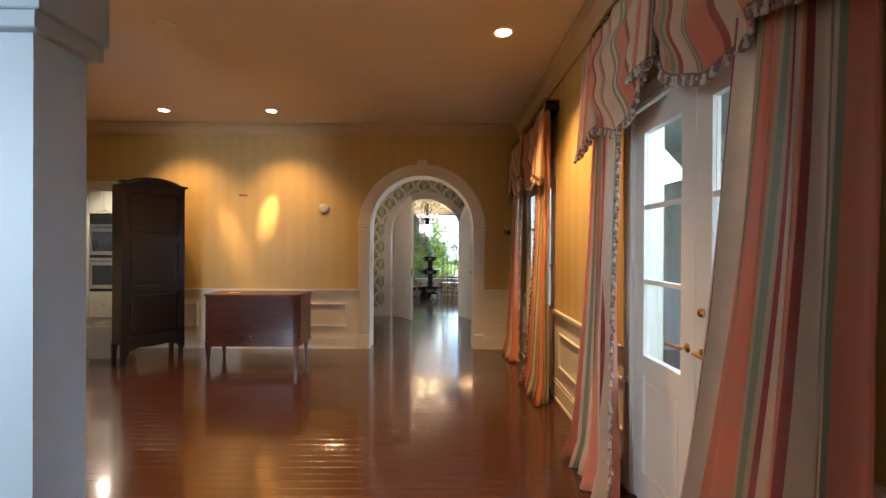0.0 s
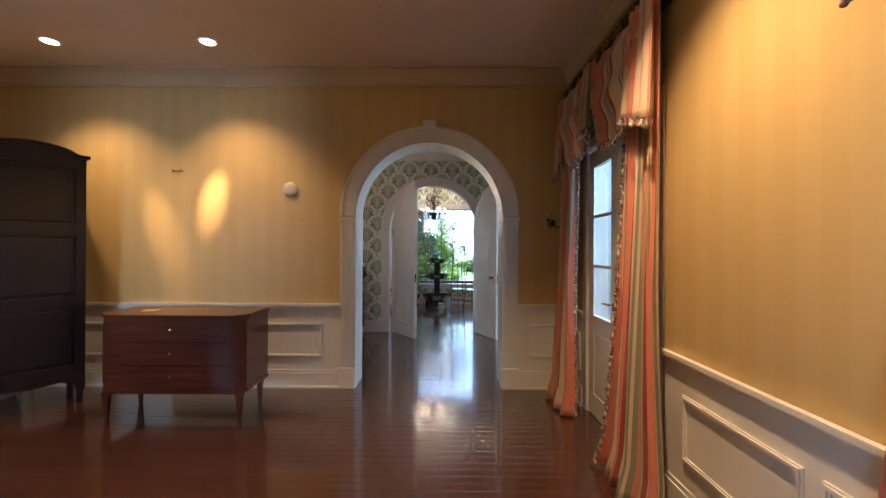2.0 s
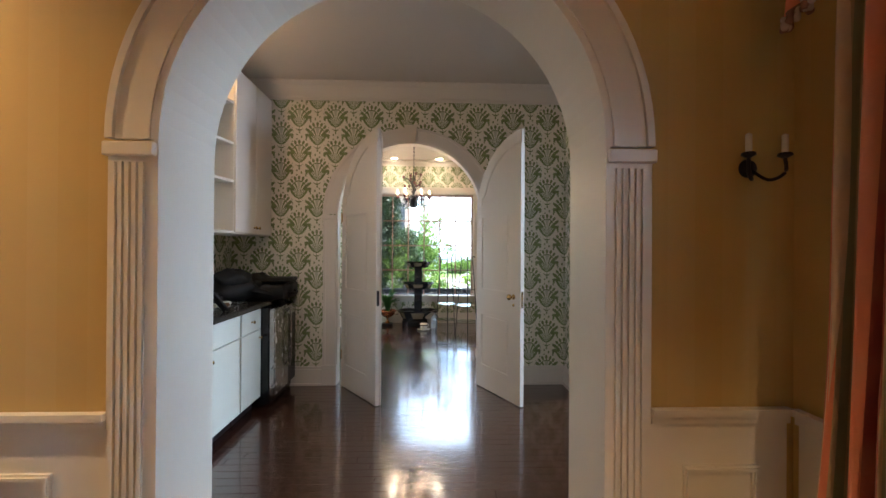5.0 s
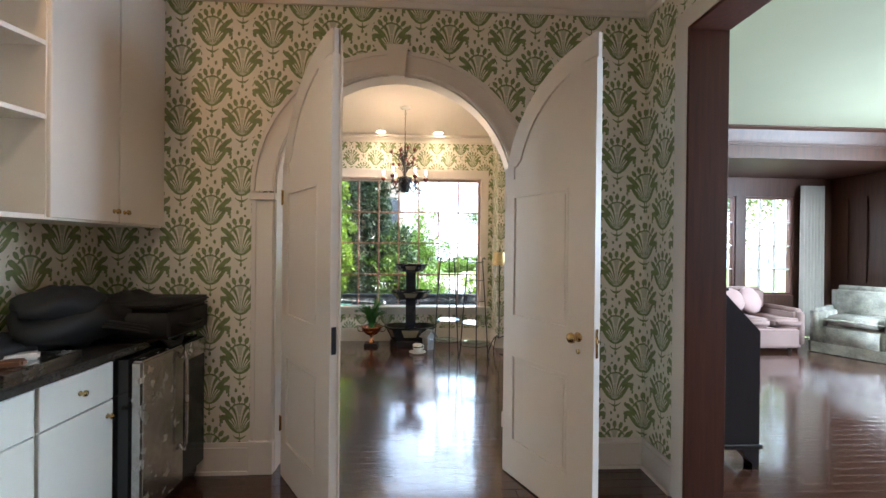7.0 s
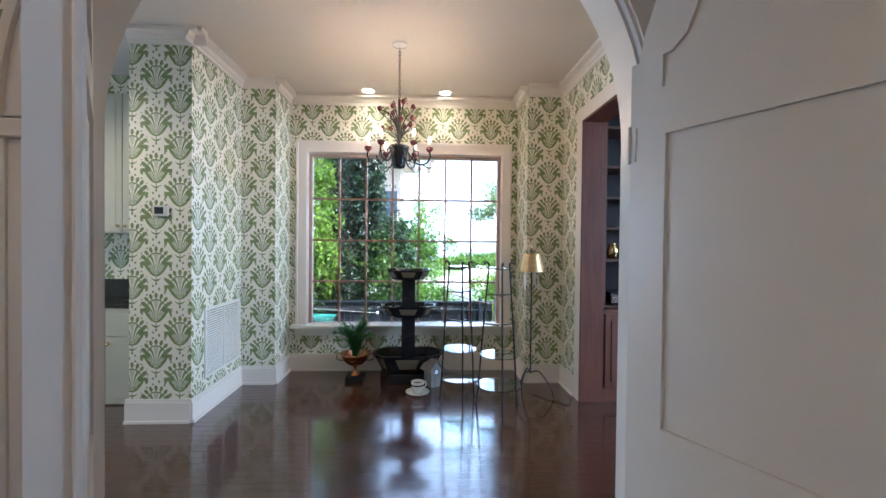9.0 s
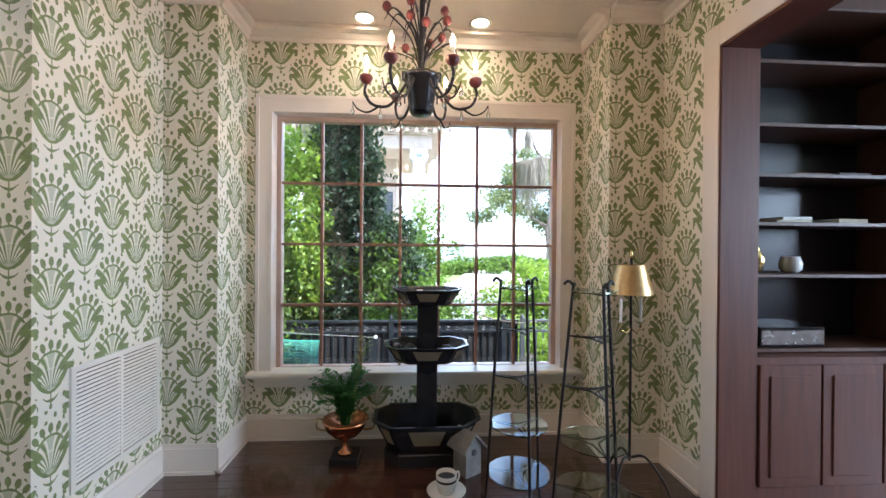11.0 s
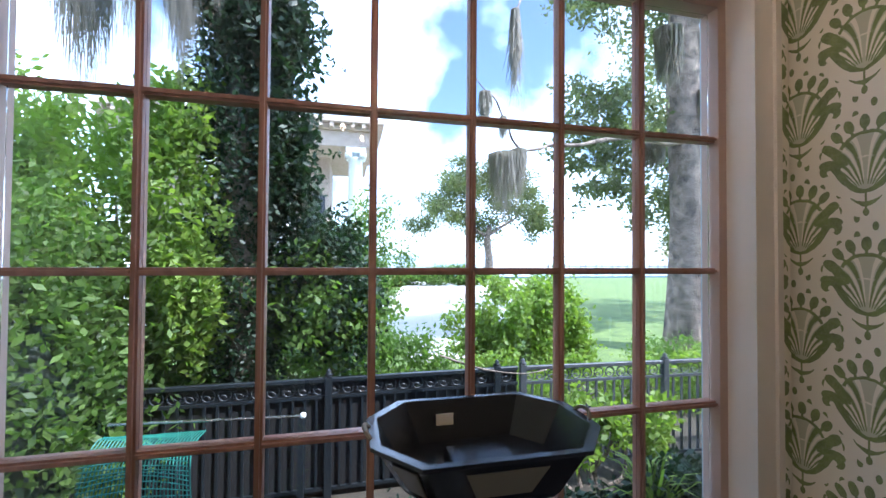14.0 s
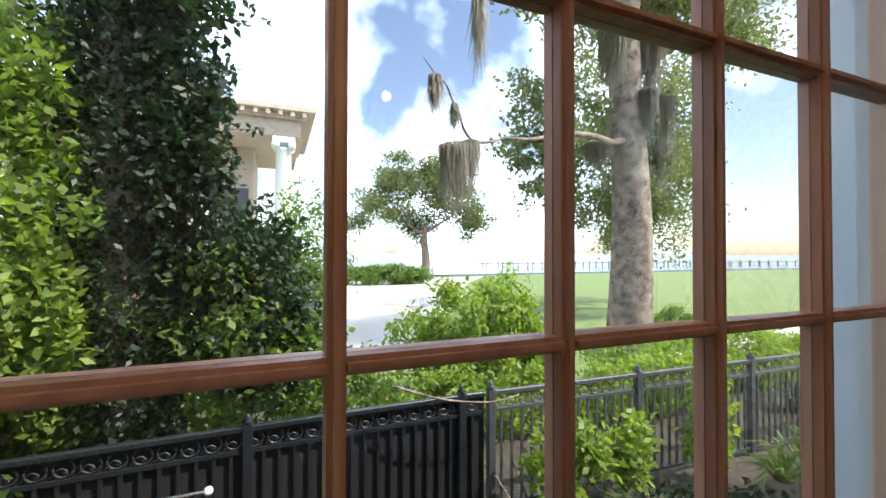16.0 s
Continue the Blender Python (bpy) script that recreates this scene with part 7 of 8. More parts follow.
# sun on the left-hand leaves, given by the brightest leaf colour
foliage("sunlit_climbing_leaves", [(-0.15, 16.15, 1.5, 0.36, 0.2, 0.9), (-0.32, 16.2, 2.6, 0.42, 0.2, 0.8), (-0.1, 16.2, 0.9, 0.3, 0.2, 0.5)], 4000, 0.085, 75, LEAF_LIGHT, t, "climbing leaves with sunlight put into bright green", 0.8, 45)

# low evergreens and borders beyond the fence
def shrub(name, label, blobs, n, size, seed, mat, grp="shrubs"):
    t = group_thing(name, label, "shrub", grp)
    bm = bmesh.new()
    x, y = blobs[0][0], blobs[0][1]
    for k in range(6):
        limb(bm, (x + 0.1 * (k - 3), y, GZ), (x + 0.25 * (k - 3), y + 0.1 * (k % 2), blobs[0][2]), 0.025, 0.008, 0.08, seed + k)
    part("stems", bm, BARK, t)
    foliage("leaves", blobs, n, size, seed, mat, t, "", 0.6, 30)
    return t


shrub("shrub", "sunlit round bright green shrub beside the path", [(4.35, 19.0, 0.20, 0.85, 0.8, 1.05), (5.2, 19.0, 0.30, 0.75, 0.7, 1.05), (3.7, 19.2, 0.0, 0.65, 0.6, 0.8)], 15000, 0.10, 11, LEAF_LIGHT)
shrub("shrub", "clipped green bush in front of the portico", [(1.75, 22.0, 1.0, 1.1, 0.9, 1.9), (0.9, 22.3, 0.8, 0.9, 0.8, 1.6)], 14000, 0.10, 12, LEAF_MID)
shrub("shrub", "dark green shrub behind the black fence", [(1.5, 17.4, -0.1, 1.2, 0.6, 0.75), (0.3, 17.5, 0.1, 1.1, 0.6, 0.8)], 14000, 0.07, 13, LEAF_MID)
shrub("shrub", "low bright border plants along the path", [(3.3, 17.6, -0.35, 1.1, 0.5, 0.5), (5.2, 17.5, -0.35, 1.2, 0.5, 0.5), (7.2, 17.4, -0.3, 1.3, 0.6, 0.55), (9.2, 17.6, -0.3, 1.3, 0.6, 0.6), (11.2, 17.9, -0.4, 1.1, 0.6, 0.5)], 26000, 0.075, 14, LEAF_LIGHT)
shrub("shrub", "yellow-green spreading border shrub before the lawn", [(7.4, 18.6, -0.3, 1.0, 0.6, 0.5), (9.0, 18.8, -0.35, 0.9, 0.6, 0.45)], 6000, 0.07, 19, LEAF_MID)
shrub("shrub", "small dark shrub beside the large oak trunk", [(11.6, 20.9, -0.25, 0.8, 0.6, 0.6)], 6000, 0.08, 15, LEAF_MID)
shrub("shrub", "low clipped hedge at the water's edge", [(10.0, 44.0, 0.0, 3.5, 1.2, 0.8), (5.5, 44.5, 0.0, 3.0, 1.2, 0.7)], 9000, 0.25, 16, LEAF_MID)


def spiky(x, y, z, n, L, seed, mat, label):
    rnd = random.Random(seed)
    bm = bmesh.new()
    for k in range(n):
        a, e = rnd.uniform(0, math.tau), rnd.uniform(0.3, 1.3)
        p0 = Vector((rnd.uniform(-0.06, 0.06), rnd.uniform(-0.06, 0.06), 0))
        d = Vector((math.cos(a) * math.cos(e), math.sin(a) * math.cos(e), math.sin(e)))
        s = d.cross(Vector((0, 0, 1))).normalized() * 0.012
        ln = L * rnd.uniform(0.6, 1)
        m1, m2 = p0 + d * ln * 0.55, p0 + d * ln + Vector((0, 0, -ln * 0.35))
        v = [bm.verts.new(q) for q in (p0 - s, p0 + s, m1 + s, m1 - s, m2)]
        bm.faces.new((v[0], v[1], v[2], v[3])), bm.faces.new((v[3], v[2], v[4]))
    t = group_thing("border_plant", label, "plant", "border plants")
    part("leaves", bm, mat, t)
    return place(t, x, y, z)


rnd = random.Random(31)
for k in range(14):
    spiky(1.2 + 0.62 * k + rnd.uniform(-0.2, 0.2), 15.2 + rnd.uniform(-0.5, 0.5) if k % 3 else 16.6, GZ + (0.35 if k in (4, 7, 8) else 0.03), 60, rnd.uniform(0.5, 0.9), k, LEAF_LIGHT if k in (3, 4, 7, 8, 11) else LEAF_DARK, "spiky arching border plant by the fence")
shrub("shrub", "variegated bright shrub growing through the fence", [(3.75, 15.75, -0.15, 0.42, 0.25, 0.42), (4.5, 15.8, -0.25, 0.4, 0.25, 0.40), (5.6, 15.7, -0.1, 0.35, 0.25, 0.5)], 2600, 0.085, 17, LEAF_LIGHT)
shrub("shrub", "dark low shrub under the window", [(2.4, 14.9, -0.5, 1.2, 0.5, 0.4), (4.4, 14.9, -0.5, 1.2, 0.5, 0.4)], 11000, 0.075, 18, LEAF_DARK)


# fence
def fence(x0, x1, y0, y1, top, mat, label):
    t = group_thing("garden_fence", label, "fence")
    L = math.hypot(x1 - x0, y1 - y0)
    rz = math.degrees(math.atan2(y1 - y0, x1 - x0))
    zb = GZ + 0.12
    H = top - GZ
    part("top_rail", bevelled(boxes((0, -0.025, H - 0.04, L, 0.025, H)), 0.004), mat, t)
    part("middle_rail", boxes((0, -0.016, H - 0.20, L, 0.016, H - 0.17)), mat, t)
    part("bottom_rail", boxes((0, -0.016, 0.10, L, 0.016, 0.13)), mat, t)
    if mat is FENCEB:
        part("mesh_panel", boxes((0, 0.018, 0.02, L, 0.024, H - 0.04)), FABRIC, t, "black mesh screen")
    n = int(L / 0.11)
    me = None
    for i in range(n):
        if i % 16 == 0:
            continue
        if me is None:
            ob = part("picket", boxes((-0.011, -0.011, 0.13, 0.011, 0.011, H - 0.20)), mat, t)
            me = ob.data
        else:
            ob = new("picket", me)
            ob.parent = t
        ob.location = (i * 0.11, 0, 0)
    me2 = None
    for i in range(int(L / 0.14)):
        if me2 is None:
            c = bmesh.new()
            pts = [(0.055 * math.cos(math.tau * k / 14), 0, 0.055 * math.sin(math.tau * k / 14)) for k in range(15)]
            tube(pts, 0.008, 5, c)
            tube(curve_pts([(-0.07, 0, -0.05), (-0.02, 0, 0.0), (0.02, 0, -0.02), (0.0, 0, -0.035)], 4), 0.006, 5, c)
            ob = part("scroll", c, mat, t)
            me2 = ob.data
        else:
            ob = new("scroll", me2)
            ob.parent = t
        ob.location = (0.07 + i * 0.14, 0, H - 0.105)
    for i in range(0, n, 16):
        p = part("post", bevelled(boxes((i * 0.11 - 0.035, -0.035, 0, i * 0.11 + 0.035, 0.035, H + 0.02)), 0.004), mat, t)
        part("finial", turned([(0.03, 0), (0.045, 0.012), (0.02, 0.025), (0.028, 0.045), (0.0001, 0.07)], 10, None, (i * 0.11, 0, H + 0.02)), mat, p, "", True)
    place(t, x0, y0, GZ, rz)
    return t


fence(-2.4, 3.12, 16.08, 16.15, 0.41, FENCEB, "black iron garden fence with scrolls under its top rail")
# same black fence carried on, its sunlit stretch coloured lighter
fence(3.18, 12.2, 16.14, 15.70, 0.41, FENCE_LIT, "black iron fence with sunlight put into its grey, scrolls and finial posts")

# net cage and rod
t = group_thing("garden_net", "green plastic netting draped over a low frame", "netting")
bm = bmesh.new()
for i in range(30):
    a = i / 29
    tube(curve_pts([(-0.42 + 0.8 * a, -0.12 - 0.1 * math.sin(a * 5), -0.9), (-0.40 + 0.74 * a, -0.10, -0.4), (-0.32 + 0.6 * a, 0.0, 0.18 - 0.10 * a), (-0.30 + 0.6 * a, 0.25, 0.15)], 4), 0.005, 4, bm)
for i in range(34):
    z = -0.9 + 1.08 * i / 33
    s = 0.42 - 0.10 * (i / 33)
    tube(curve_pts([(-s, -0.12, z), (0, -0.16 + 0.12 * (i / 33), z + 0.02 * math.sin(i)), (s * 0.9, -0.10, z - 0.03)], 5), 0.005, 4, bm)
tagged(part("mesh", bm, NET, t), kind="stuff")
t.matrix_world = Matrix.Translation((-0.05, 15.15, 0.12))
t = group_thing("ball_ended_rail", "pale metal rail with a white ball end on a dark post", "rail")
part("rail", tube([(-0.35, 15.30, 0.40), (0.93, 15.54, 0.27)], 0.012, 8), STEEL, t)
part("ball", turned([(0.0001, -0.028), (0.02, -0.02), (0.028, 0), (0.02, 0.02), (0.0001, 0.028)], 12, None, (0.94, 15.54, 0.275)), CHINA, t, "white ball", True)
part("post", boxes((0.90, 15.52, GZ, 0.95, 15.57, 0.25)), FENCEB, t)

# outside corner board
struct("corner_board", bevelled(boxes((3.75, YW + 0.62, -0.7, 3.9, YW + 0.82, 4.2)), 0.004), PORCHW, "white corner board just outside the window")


def mossy(bm, x, y, z, h, r, seed, n=120, thin=1.0):
    """A hanging tuft of thin strands."""
    rnd = random.Random(seed)
    for k in range(n):
        a, q = rnd.uniform(0, math.tau), r * rnd.random() ** 0.6
        px, py = x + q * math.cos(a), y + q * math.sin(a)
        L = h * rnd.uniform(0.45, 1) * (1 - 0.4 * q / r)
        w = thin * (0.007 + 0.010 * rnd.random() + (0.02 if n > 240 and thin == 1.0 else 0))
        zz = z - 0.3 * q
        pts = [(px, py, zz)]
        for s in range(1, 4):
            pts.append((px + rnd.uniform(-0.04, 0.04) * s * thin, py + rnd.uniform(-0.04, 0.04) * s * thin, zz - L * s / 3))
        v = []
        for i, p in enumerate(pts):
            ww = w * (1 - i / 3.3)
            v.append((bm.verts.new((p[0] - ww, p[1], p[2])), bm.verts.new((p[0] + ww, p[1] + ww * 0.6, p[2]))))
        for (a0, a1), (b0, b1) in zip(v, v[1:]):
            bm.faces.new((a0, a1, b1, b0))


def tree(name, label, x, y, z, r, h, crown_blobs, n, size, seed, limbs, mat=LEAF_OAK, moss=()):
    t = group_thing(name, label, "tree", "trees")
    bm = bmesh.new()
    pts = curve_pts([(x, y, z - 0.1), (x + r * 0.3, y, z + h * 0.3), (x - r * 0.2, y, z + h * 0.7), (x + r * 0.4, y, z + h)], 8)
    tube(pts, r * 1.25, 12, bm, r * 0.6)
    for k, (a, b, r0, r1) in enumerate(limbs):
        limb(bm, a, b, r0, r1, 0.04 * (Vector(b) - Vector(a)).length, seed + k, 6)
    part("trunk", bm, BARK, t, "", True)
    foliage("crown", crown_blobs, n, size, seed, mat, t, "", 0.75, 26 if len(crown_blobs) < 20 else 9)
    if moss:
        mb = bmesh.new()
        for k, (mx, my, mz, mh, mr) in enumerate(moss):
            mossy(mb, mx, my, mz, mh, mr, seed * 3 + k, 260 if mx > 8 else 240, 1.0 if mx > 8 else 0.75)
        tagged(part("hanging_moss", mb, MOSS, t, "grey hanging moss"), kind="stuff")
    return t


mb = bmesh.new()
for k, (mx, my, mz, mh, mr) in enumerate(((-1.0, 16.1, 4.7, 2.2, 0.24), (-0.55, 15.9, 4.9, 1.7, 0.16), (-0.15, 15.9, 4.6, 1.7, 0.15), (0.15, 15.8, 4.9, 1.3, 0.12))):
    mossy(mb, mx, my, mz, mh, mr, 90 + k, 650, 0.35)
tagged(part("hanging_moss", mb, MOSS, IVY_TREE, "grey hanging moss"), kind="stuff")


TX, TY = 9.8, 20.8
tree("oak_tree", "large old oak with rough trunk and hanging grey moss", TX, TY, GZ, 0.48, 11,
     [(TX + 3.5, TY + 1, 9.5, 4, 3.5, 2.0), (TX + 0.8, TY + 0.5, 10.0, 3.0, 3.0, 1.8), (TX - 1.7, TY + 0.8, 5.6, 1.4, 1.0, 1.1), (TX - 1.6, TY + 1.2, 3.7, 1.5, 1.0, 0.8), (TX - 2.3, TY + 1.0, 4.6, 1.1, 0.8, 0.7), (TX + 2.6, TY + 2, 5.0, 1.8, 1.5, 1.6), (TX + 5.5, TY + 4, 4.5, 2.5, 2.0, 2.6), (TX + 1.6, TY + 2.6, 3.2, 1.2, 1.0, 1.2), (TX + 4.2, TY + 4, 2.9, 1.6, 1.2, 1.3), (TX - 2.2, TY + 0.3, 8.3, 1.4, 1.2, 0.8)],
     46000, 0.15, 41, [((TX, TY, 4.7), (6.2, 19.4, 4.0), 0.10, 0.045), ((6.2, 19.4, 4.0), (4.10, 18.8, 3.50), 0.040, 0.024), ((4.32, 18.85, 3.58), (3.85, 18.8, 4.40), 0.026, 0.016), ((3.85, 18.8, 4.40), (3.40, 18.7, 4.75), 0.016, 0.006), ((3.19, 16.4, 4.5), (4.9, 18.6, 7.6), 0.008, 0.03), ((4.9, 18.6, 7.6), (TX, TY, 8.4), 0.03, 0.09), ((TX, TY, 6.5), (TX + 5, TY + 2, 9.5), 0.25, 0.08), ((TX, TY, 8), (TX - 2.5, TY, 9.2), 0.16, 0.05), ((TX, TY, 3.2), (TX + 3.2, TY + 2, 5.5), 0.2, 0.06)],
     moss=[(3.62, 18.75, 4.55, 0.90, 0.11), (3.98, 18.8, 4.15, 0.6, 0.05), (4.00, 18.8, 3.54, 1.75, 0.30), (4.28, 18.8, 3.60, 1.2, 0.15), (3.19, 16.4, 4.55, 1.3, 0.05), (TX - 0.8, TY - 0.3, 7.4, 2.2, 0.35), (TX - 1.0, TY, 4.6, 0.9, 0.3), (TX + 0.8, TY, 7.8, 2.6, 0.4), (TX + 2.4, TY + 1, 6.6, 2.4, 0.5), (TX + 0.2, TY - 0.5, 5.9, 1.4, 0.25), (TX + 3.5, TY + 2, 5.6, 2.2, 0.5)])
tree("oak_tree", "second oak trunk standing behind on the lawn", 16.2, 26.5, GZ + 0.1, 0.32, 8,
     [(16.5, 27, 8.5, 4, 3.5, 2.2), (19.5, 27.5, 6.0, 3, 2.5, 2.2), (13.6, 27, 6.6, 2, 2, 1.2)], 12000, 0.2, 43, [((16.2, 26.5, 3.0), (19, 27, 6.5), 0.2, 0.07), ((16.2, 26.5, 4), (13.6, 27, 6.6), 0.15, 0.05)])
tree("oak_tree", "round-crowned young oak near the water", 16.0, 54.0 - 0.2, GZ + 0.3, 0.42, 5.5,
     [(16.0 + 7.0 * math.sin(2.4 * k) * (1 - 0.75 * (k / 23) ** 2), 53.8 + 1.5 * math.cos(3.1 * k), 4.4 + 6.6 * (k / 23), 2.1 + 0.5 * math.sin(5.0 * k), 1.6, 1.35) for k in range(24)], 26000, 0.30, 45, [((16, 53.8, 3.8), (11.5, 53.8, 7), 0.2, 0.06), ((16, 53.8, 4), (20.5, 53.8, 7), 0.2, 0.06)])

# dock
t = group_thing("dock", "long low wooden pier standing in the bay", "pier")
part("deck", boxes((0, -1.0, 0.72, 90, 1.0, 0.86)), STONE, t)
for i in range(30):
    for yy in (-0.9, 0.9):
        part("pile", turned([(0.11, -0.9), (0.11, 1.15)], 8, None, (3 * i + 1, yy, 0)), STONE, t)
place(t, 34, 76, -0.62, -4)

# portico of the neighbouring building
t = group_thing("portico", "pinkish stucco classical portico with columns and tiled roof edge", "building")
PX0, PX1, PY = -9.0, 2.3, 32.0
part("wall", boxes((PX0, PY + 2.2, GZ, PX1 - 2.0, PY + 7, 6.9)), STUCCO, t)
part("entablature", bevelled(boxes((PX0, PY - 0.4, 6.75, PX1, PY + 7, 7.5), (PX0, PY - 0.6, 7.5, PX1 + 0.25, PY + 7, 7.75), (PX0, PY - 0.9, 7.75, PX1 + 0.6, PY + 7, 8.0)), 0.03), STUCCO, t)
for i in range(24):
    part("bracket", boxes((PX0 + 0.3 + i * 0.48, PY - 0.85, 7.55, PX0 + 0.46 + i * 0.48, PY - 0.4, 7.75)), STUCCO, t)
for cx in (1.6, -1.6, -4.8, -8.0):
    c = part("column", turned([(0.46, GZ), (0.46, GZ + 0.25), (0.38, GZ + 0.35), (0.37, 2.5), (0.32, 6.2), (0.38, 6.3)], 20, None, (cx, PY, 0)), CHINA, t, "white column", True)
    part("capital", bevelled(boxes((cx - 0.46, PY - 0.46, 6.5, cx + 0.46, PY + 0.46, 6.75)), 0.02), CHINA, c)
    for s in (-1, 1):
        part("volute", turned([(0.17, -0.44), (0.17, 0.44)], 14, None), CHINA, c, "", True).matrix_local = Matrix.Translation((cx + s * 0.33, PY, 6.40)) @ Matrix.Rotation(radians(90), 4, "X")
for cx in (-1.0, -4.5):
    part("window", boxes((cx, PY + 2.15, 1.0, cx + 1.1, PY + 2.2, 4.8)), DARKGL, t, "dark window")


def garden_chair(x, y, rz):
    t = group_thing("garden_chair", "white metal garden chair on the terrace", "garden chair", "garden chairs")
    part("seat", bevelled(boxes((-0.24, -0.24, 0.42, 0.24, 0.24, 0.45)), 0.01), CHINA, t)
    for a in (-1, 1):
        for b in (-1, 1):
            part("leg", tube([(a * 0.22, b * 0.22, 0.43), (a * 0.25, b * 0.25, 0)], 0.014, 6), CHINA, t)
    part("backrest", boxes(*[(-0.22 + 0.07 * k, 0.22, 0.45, -0.20 + 0.07 * k, 0.24, 0.9) for k in range(7)], (-0.24, 0.215, 0.9, 0.24, 0.245, 0.93)), CHINA, t)
    return place(t, x, y, GZ + 0.10, rz)


for k, (gx, gy) in enumerate(((7.2, 30.2), (8.4, 31.0), (6.4, 31.5), (9.2, 29.8))):
    garden_chair(gx, gy, 70 * k)

# ---- porch outside the glazed doors ----
struct("porch_floor", boxes((XR + 0.2, -2.2, -0.14, 8.0, WA0 - 0.02, -0.02)), PORCHF, "painted porch floor")
# ceiling runs on unseen past the floor, sized to keep sun off the porch
struct("porch_ceiling", boxes((XR + 0.2, -5.0, 3.0, 7.6, WA0 - 0.02, 3.1)), PORCHW, "white boarded porch ceiling")
# added plain wall that shuts sky and garden out of the porch
struct("wall_porch_added", boxes((7.6, -2.2, -0.14, 7.75, WA0 - 0.02, 2.98)), PORCHW, "plain white wall added to close off the porch")
struct("wall_porch_end", boxes((XR + 0.2, WA0 - 0.02, -0.14, 8.4, WA0, 3.9)), PORCHW, "white porch end wall")
t = group_thing("door_porch", "white glazed door with dark panes in porch wall", "door")
yy = WA0 - 0.02
part("frame", boxes((3.50, yy - 0.03, 0, 3.58, yy, 2.5), (4.36, yy - 0.03, 0, 4.44, yy, 2.5), (3.58, yy - 0.03, 2.42, 4.36, yy, 2.5)), PORCHW, t)
part("leaf", boxes((3.58, yy - 0.02, 0, 4.36, yy, 2.42)), PORCHW, t)
for i in range(1):
    for j in range(4):
        part("pane", boxes((3.84, yy - 0.026, 0.95 + 0.35 * j, 4.06, yy - 0.02, 1.27 + 0.35 * j)), DARKGL, t, "dark pane")
for cy in (0.4, 2.9, 5.4):
    t = group_thing("porch_column", "round white porch column", "column", "porch columns")
    part("shaft", turned([(0.15, 0.12), (0.14, 1.2), (0.12, 2.7)], 22), PORCHW, t, "", True)
    part("base", bevelled(boxes((-0.19, -0.19, 0, 0.19, 0.19, 0.12)), 0.01), PORCHW, t)
    part("capital", bevelled(boxes((-0.17, -0.17, 2.7, 0.17, 0.17, 3.02)), 0.01), PORCHW, t)
    place(t, 5.4, cy, -0.02)


def lattice_chair(x, y, rz):
    t = group_thing("porch_chair", "dark metal lattice-back chair on the porch", "chair", "porch chairs")
    part("seat", bevelled(boxes((-0.25, -0.25, 0.42, 0.25, 0.25, 0.45)), 0.006), IRON, t)
    for a in (-1, 1):
        for b in (-1, 1):
            part("leg", boxes((a * 0.23 - 0.015, b * 0.23 - 0.015, 0, a * 0.23 + 0.015, b * 0.23 + 0.015, 0.42)), IRON, t)
    part("backrest", boxes(*[(-0.25 + 0.08 * k, 0.23, 0.45, -0.22 + 0.08 * k, 0.25, 0.92) for k in range(7)], *[(-0.25, 0.225, 0.50 + 0.09 * k, 0.26, 0.23, 0.53 + 0.09 * k) for k in range(5)]), IRON, t)
    return place(t, x, y, -0.02, rz)


lattice_chair(4.5, 3.3, 100)
lattice_chair(4.75, 4.1, 60)
t = group_thing("porch_table", "dark round metal table on the porch", "table")
part("tabletop", turned([(0.45, 0.70), (0.46, 0.72), (0.0001, 0.725)], 28), IRON, t, "", True)
part("pedestal", turned([(0.22, 0), (0.05, 0.05), (0.035, 0.68), (0.10, 0.70)], 14), IRON, t, "", True)
place(t, 4.9, 3.6, -0.02)

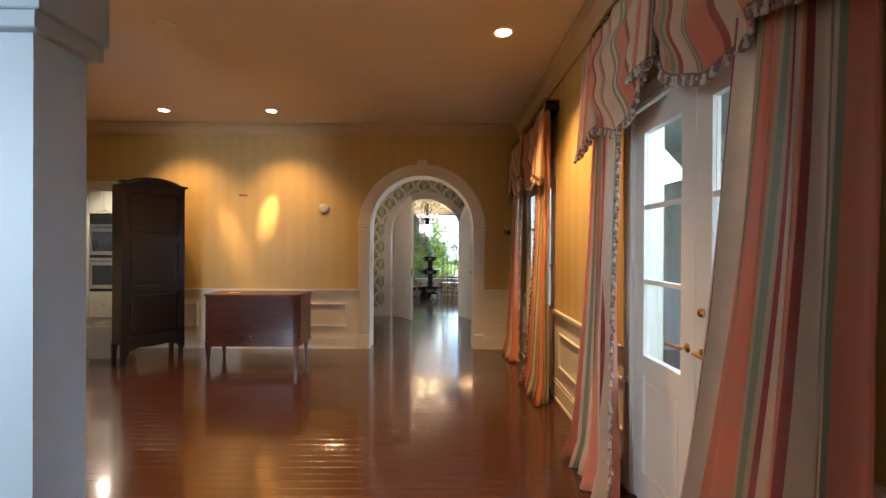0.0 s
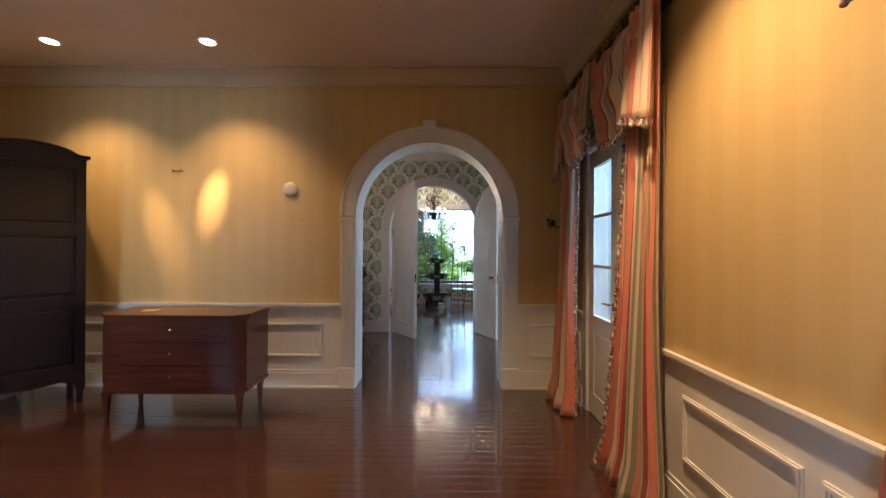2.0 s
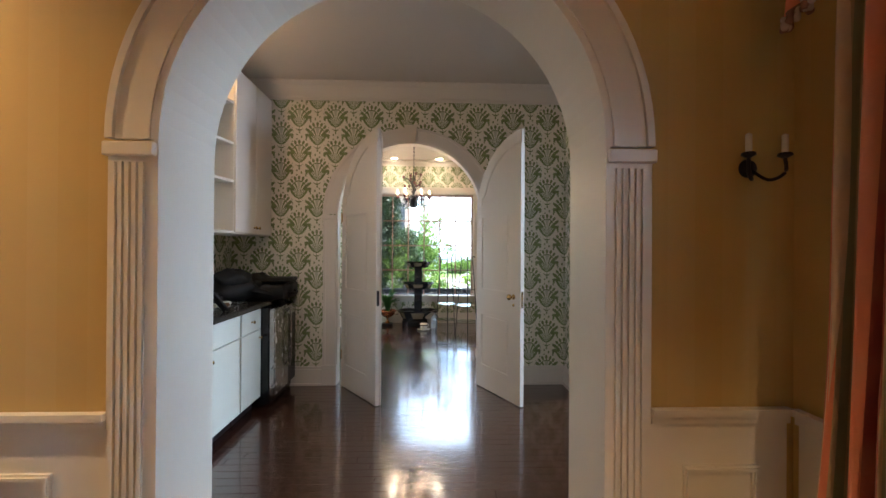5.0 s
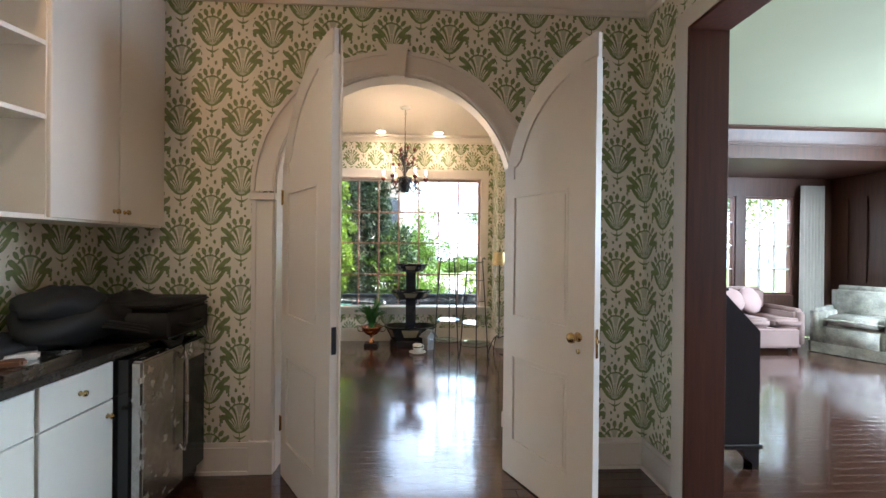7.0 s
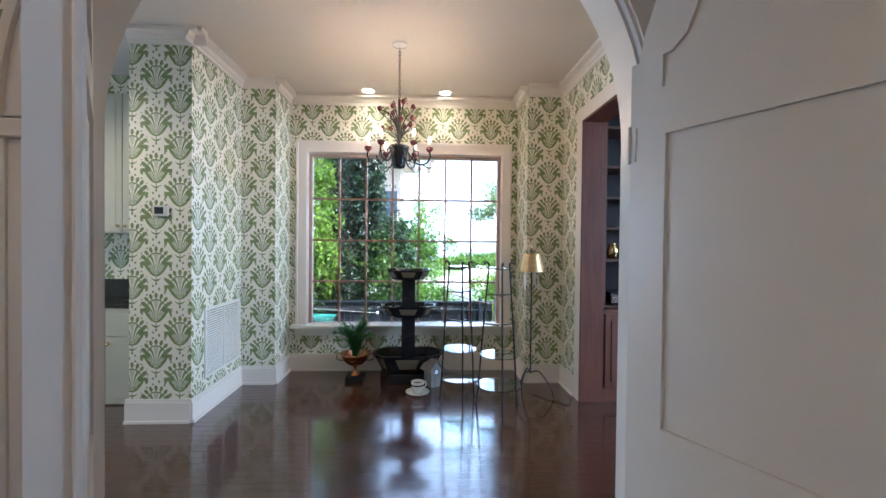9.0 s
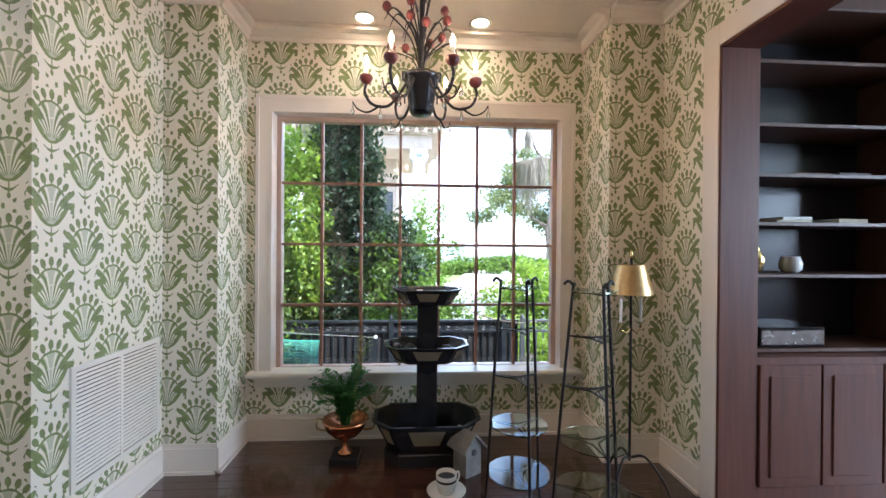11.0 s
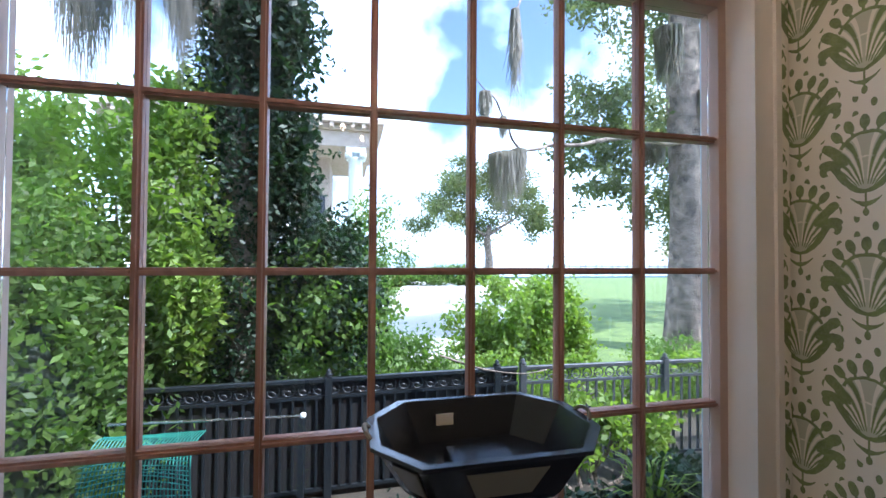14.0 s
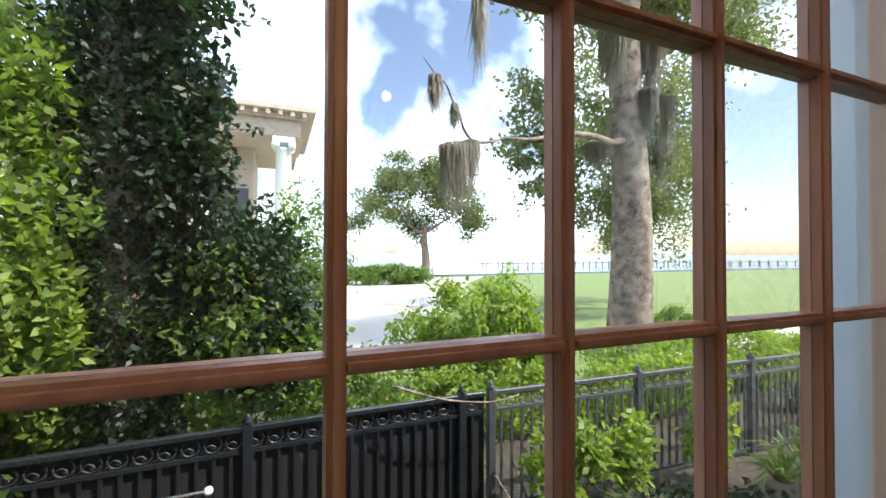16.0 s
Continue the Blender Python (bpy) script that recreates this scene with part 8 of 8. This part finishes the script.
# twig over the fence, lamp on the terrace, extra climbing shoots
t = group_thing("fallen_twig", "bare pale twig arching over the garden fence", "twig")
part("twig", tube(curve_pts([(2.2, 15.95, 0.62), (2.6, 15.9, 0.48), (3.05, 15.9, 0.40), (3.35, 15.92, 0.42)], 6), 0.012, 6, None, 0.006), BARK, t, "", True)
rnd = random.Random(77)
shoots = bmesh.new()
for k in range(46):
    z = rnd.uniform(0.6, 5.2)
    a = rnd.uniform(-0.6, 1.2)
    p = Vector((0.28 + 0.40 * math.cos(a), 16.42 - 0.2 * abs(math.sin(a)), z + 0.3))
    d = Vector((math.cos(a) * rnd.uniform(0.3, 1.0), -rnd.uniform(0.1, 0.6), rnd.uniform(-0.3, 0.5))).normalized()
    L = rnd.uniform(0.25, 0.65)
    pts = curve_pts([p, p + d * L * 0.5 + Vector((0, 0, 0.03)), p + d * L - Vector((0, 0, 0.08))], 7)
    tube(pts, 0.004, 4, shoots, 0.002)
    for i in range(1, len(pts)):
        for s in (-1, 1):
            leaf_mesh(shoots, pts[i], Vector((rnd.uniform(-0.5, 0.9), s * 0.5 - 0.2, rnd.uniform(-0.4, 0.7))), rnd.uniform(0.05, 0.09), 0.018)
t = group_thing("ivy_shoots", "loose leafy shoots growing out of the ivy trunk", "vine")
part("shoots", shoots, LEAF_DARK, t)

# ---- floorboards ----
BOARD_W = 0.083


def board_verts(x0, y0, L):
    g, c = 0.0005, 0.0012
    a, b, p, q = x0 + g, x0 + L - g, y0 + g, y0 + BOARD_W - g
    return [(a, p, -0.0035), (b, p, -0.0035), (b, q, -0.0035), (a, q, -0.0035), (a, p, -c), (b, p, -c), (b, q, -c), (a, q, -c), (a + c, p + c, 0), (b - c, p + c, 0), (b - c, q - c, 0), (a + c, q - c, 0)]


BOARD_F = [(0, 1, 5, 4), (1, 2, 6, 5), (2, 3, 7, 6), (3, 0, 4, 7), (4, 5, 9, 8), (5, 6, 10, 9), (6, 7, 11, 10), (7, 4, 8, 11), (8, 9, 10, 11)]
rnd = random.Random(5)
piece_mesh, V, F, made = {}, [], [], 0
for row in range(int(15.2 / BOARD_W)):
    y0 = -2.0 + row * BOARD_W
    x = -8.0 - rnd.uniform(0, 1.2)
    while x < 10.4:
        L = rnd.choice((0.9, 1.2, 1.5, 1.8))
        if made < 300 and 0.3 < x + L / 2 < 3.0 and 1.2 < y0 < 11.6:
            if L not in piece_mesh:
                me = bpy.data.meshes.new("floorboard")
                me.from_pydata(board_verts(0, 0, L), [], BOARD_F)
                me.materials.append(FLOOR)
                piece_mesh[L] = me
            ob = new("floorboard", piece_mesh[L])
            ob.location = (x, y0, 0)
            ob.parent = floor_ob
            made += 1
        elif x + L > -8:
            n0 = len(V)
            V += board_verts(x, y0, L)
            F += [tuple(i + n0 for i in f) for f in BOARD_F]
        x += L
me = bpy.data.meshes.new("floorboards")
me.from_pydata(V, [], F)
me.materials.append(FLOOR)
tagged(new("floorboards", me), "narrow dark red-brown floorboards", kind="stuff").parent = floor_ob
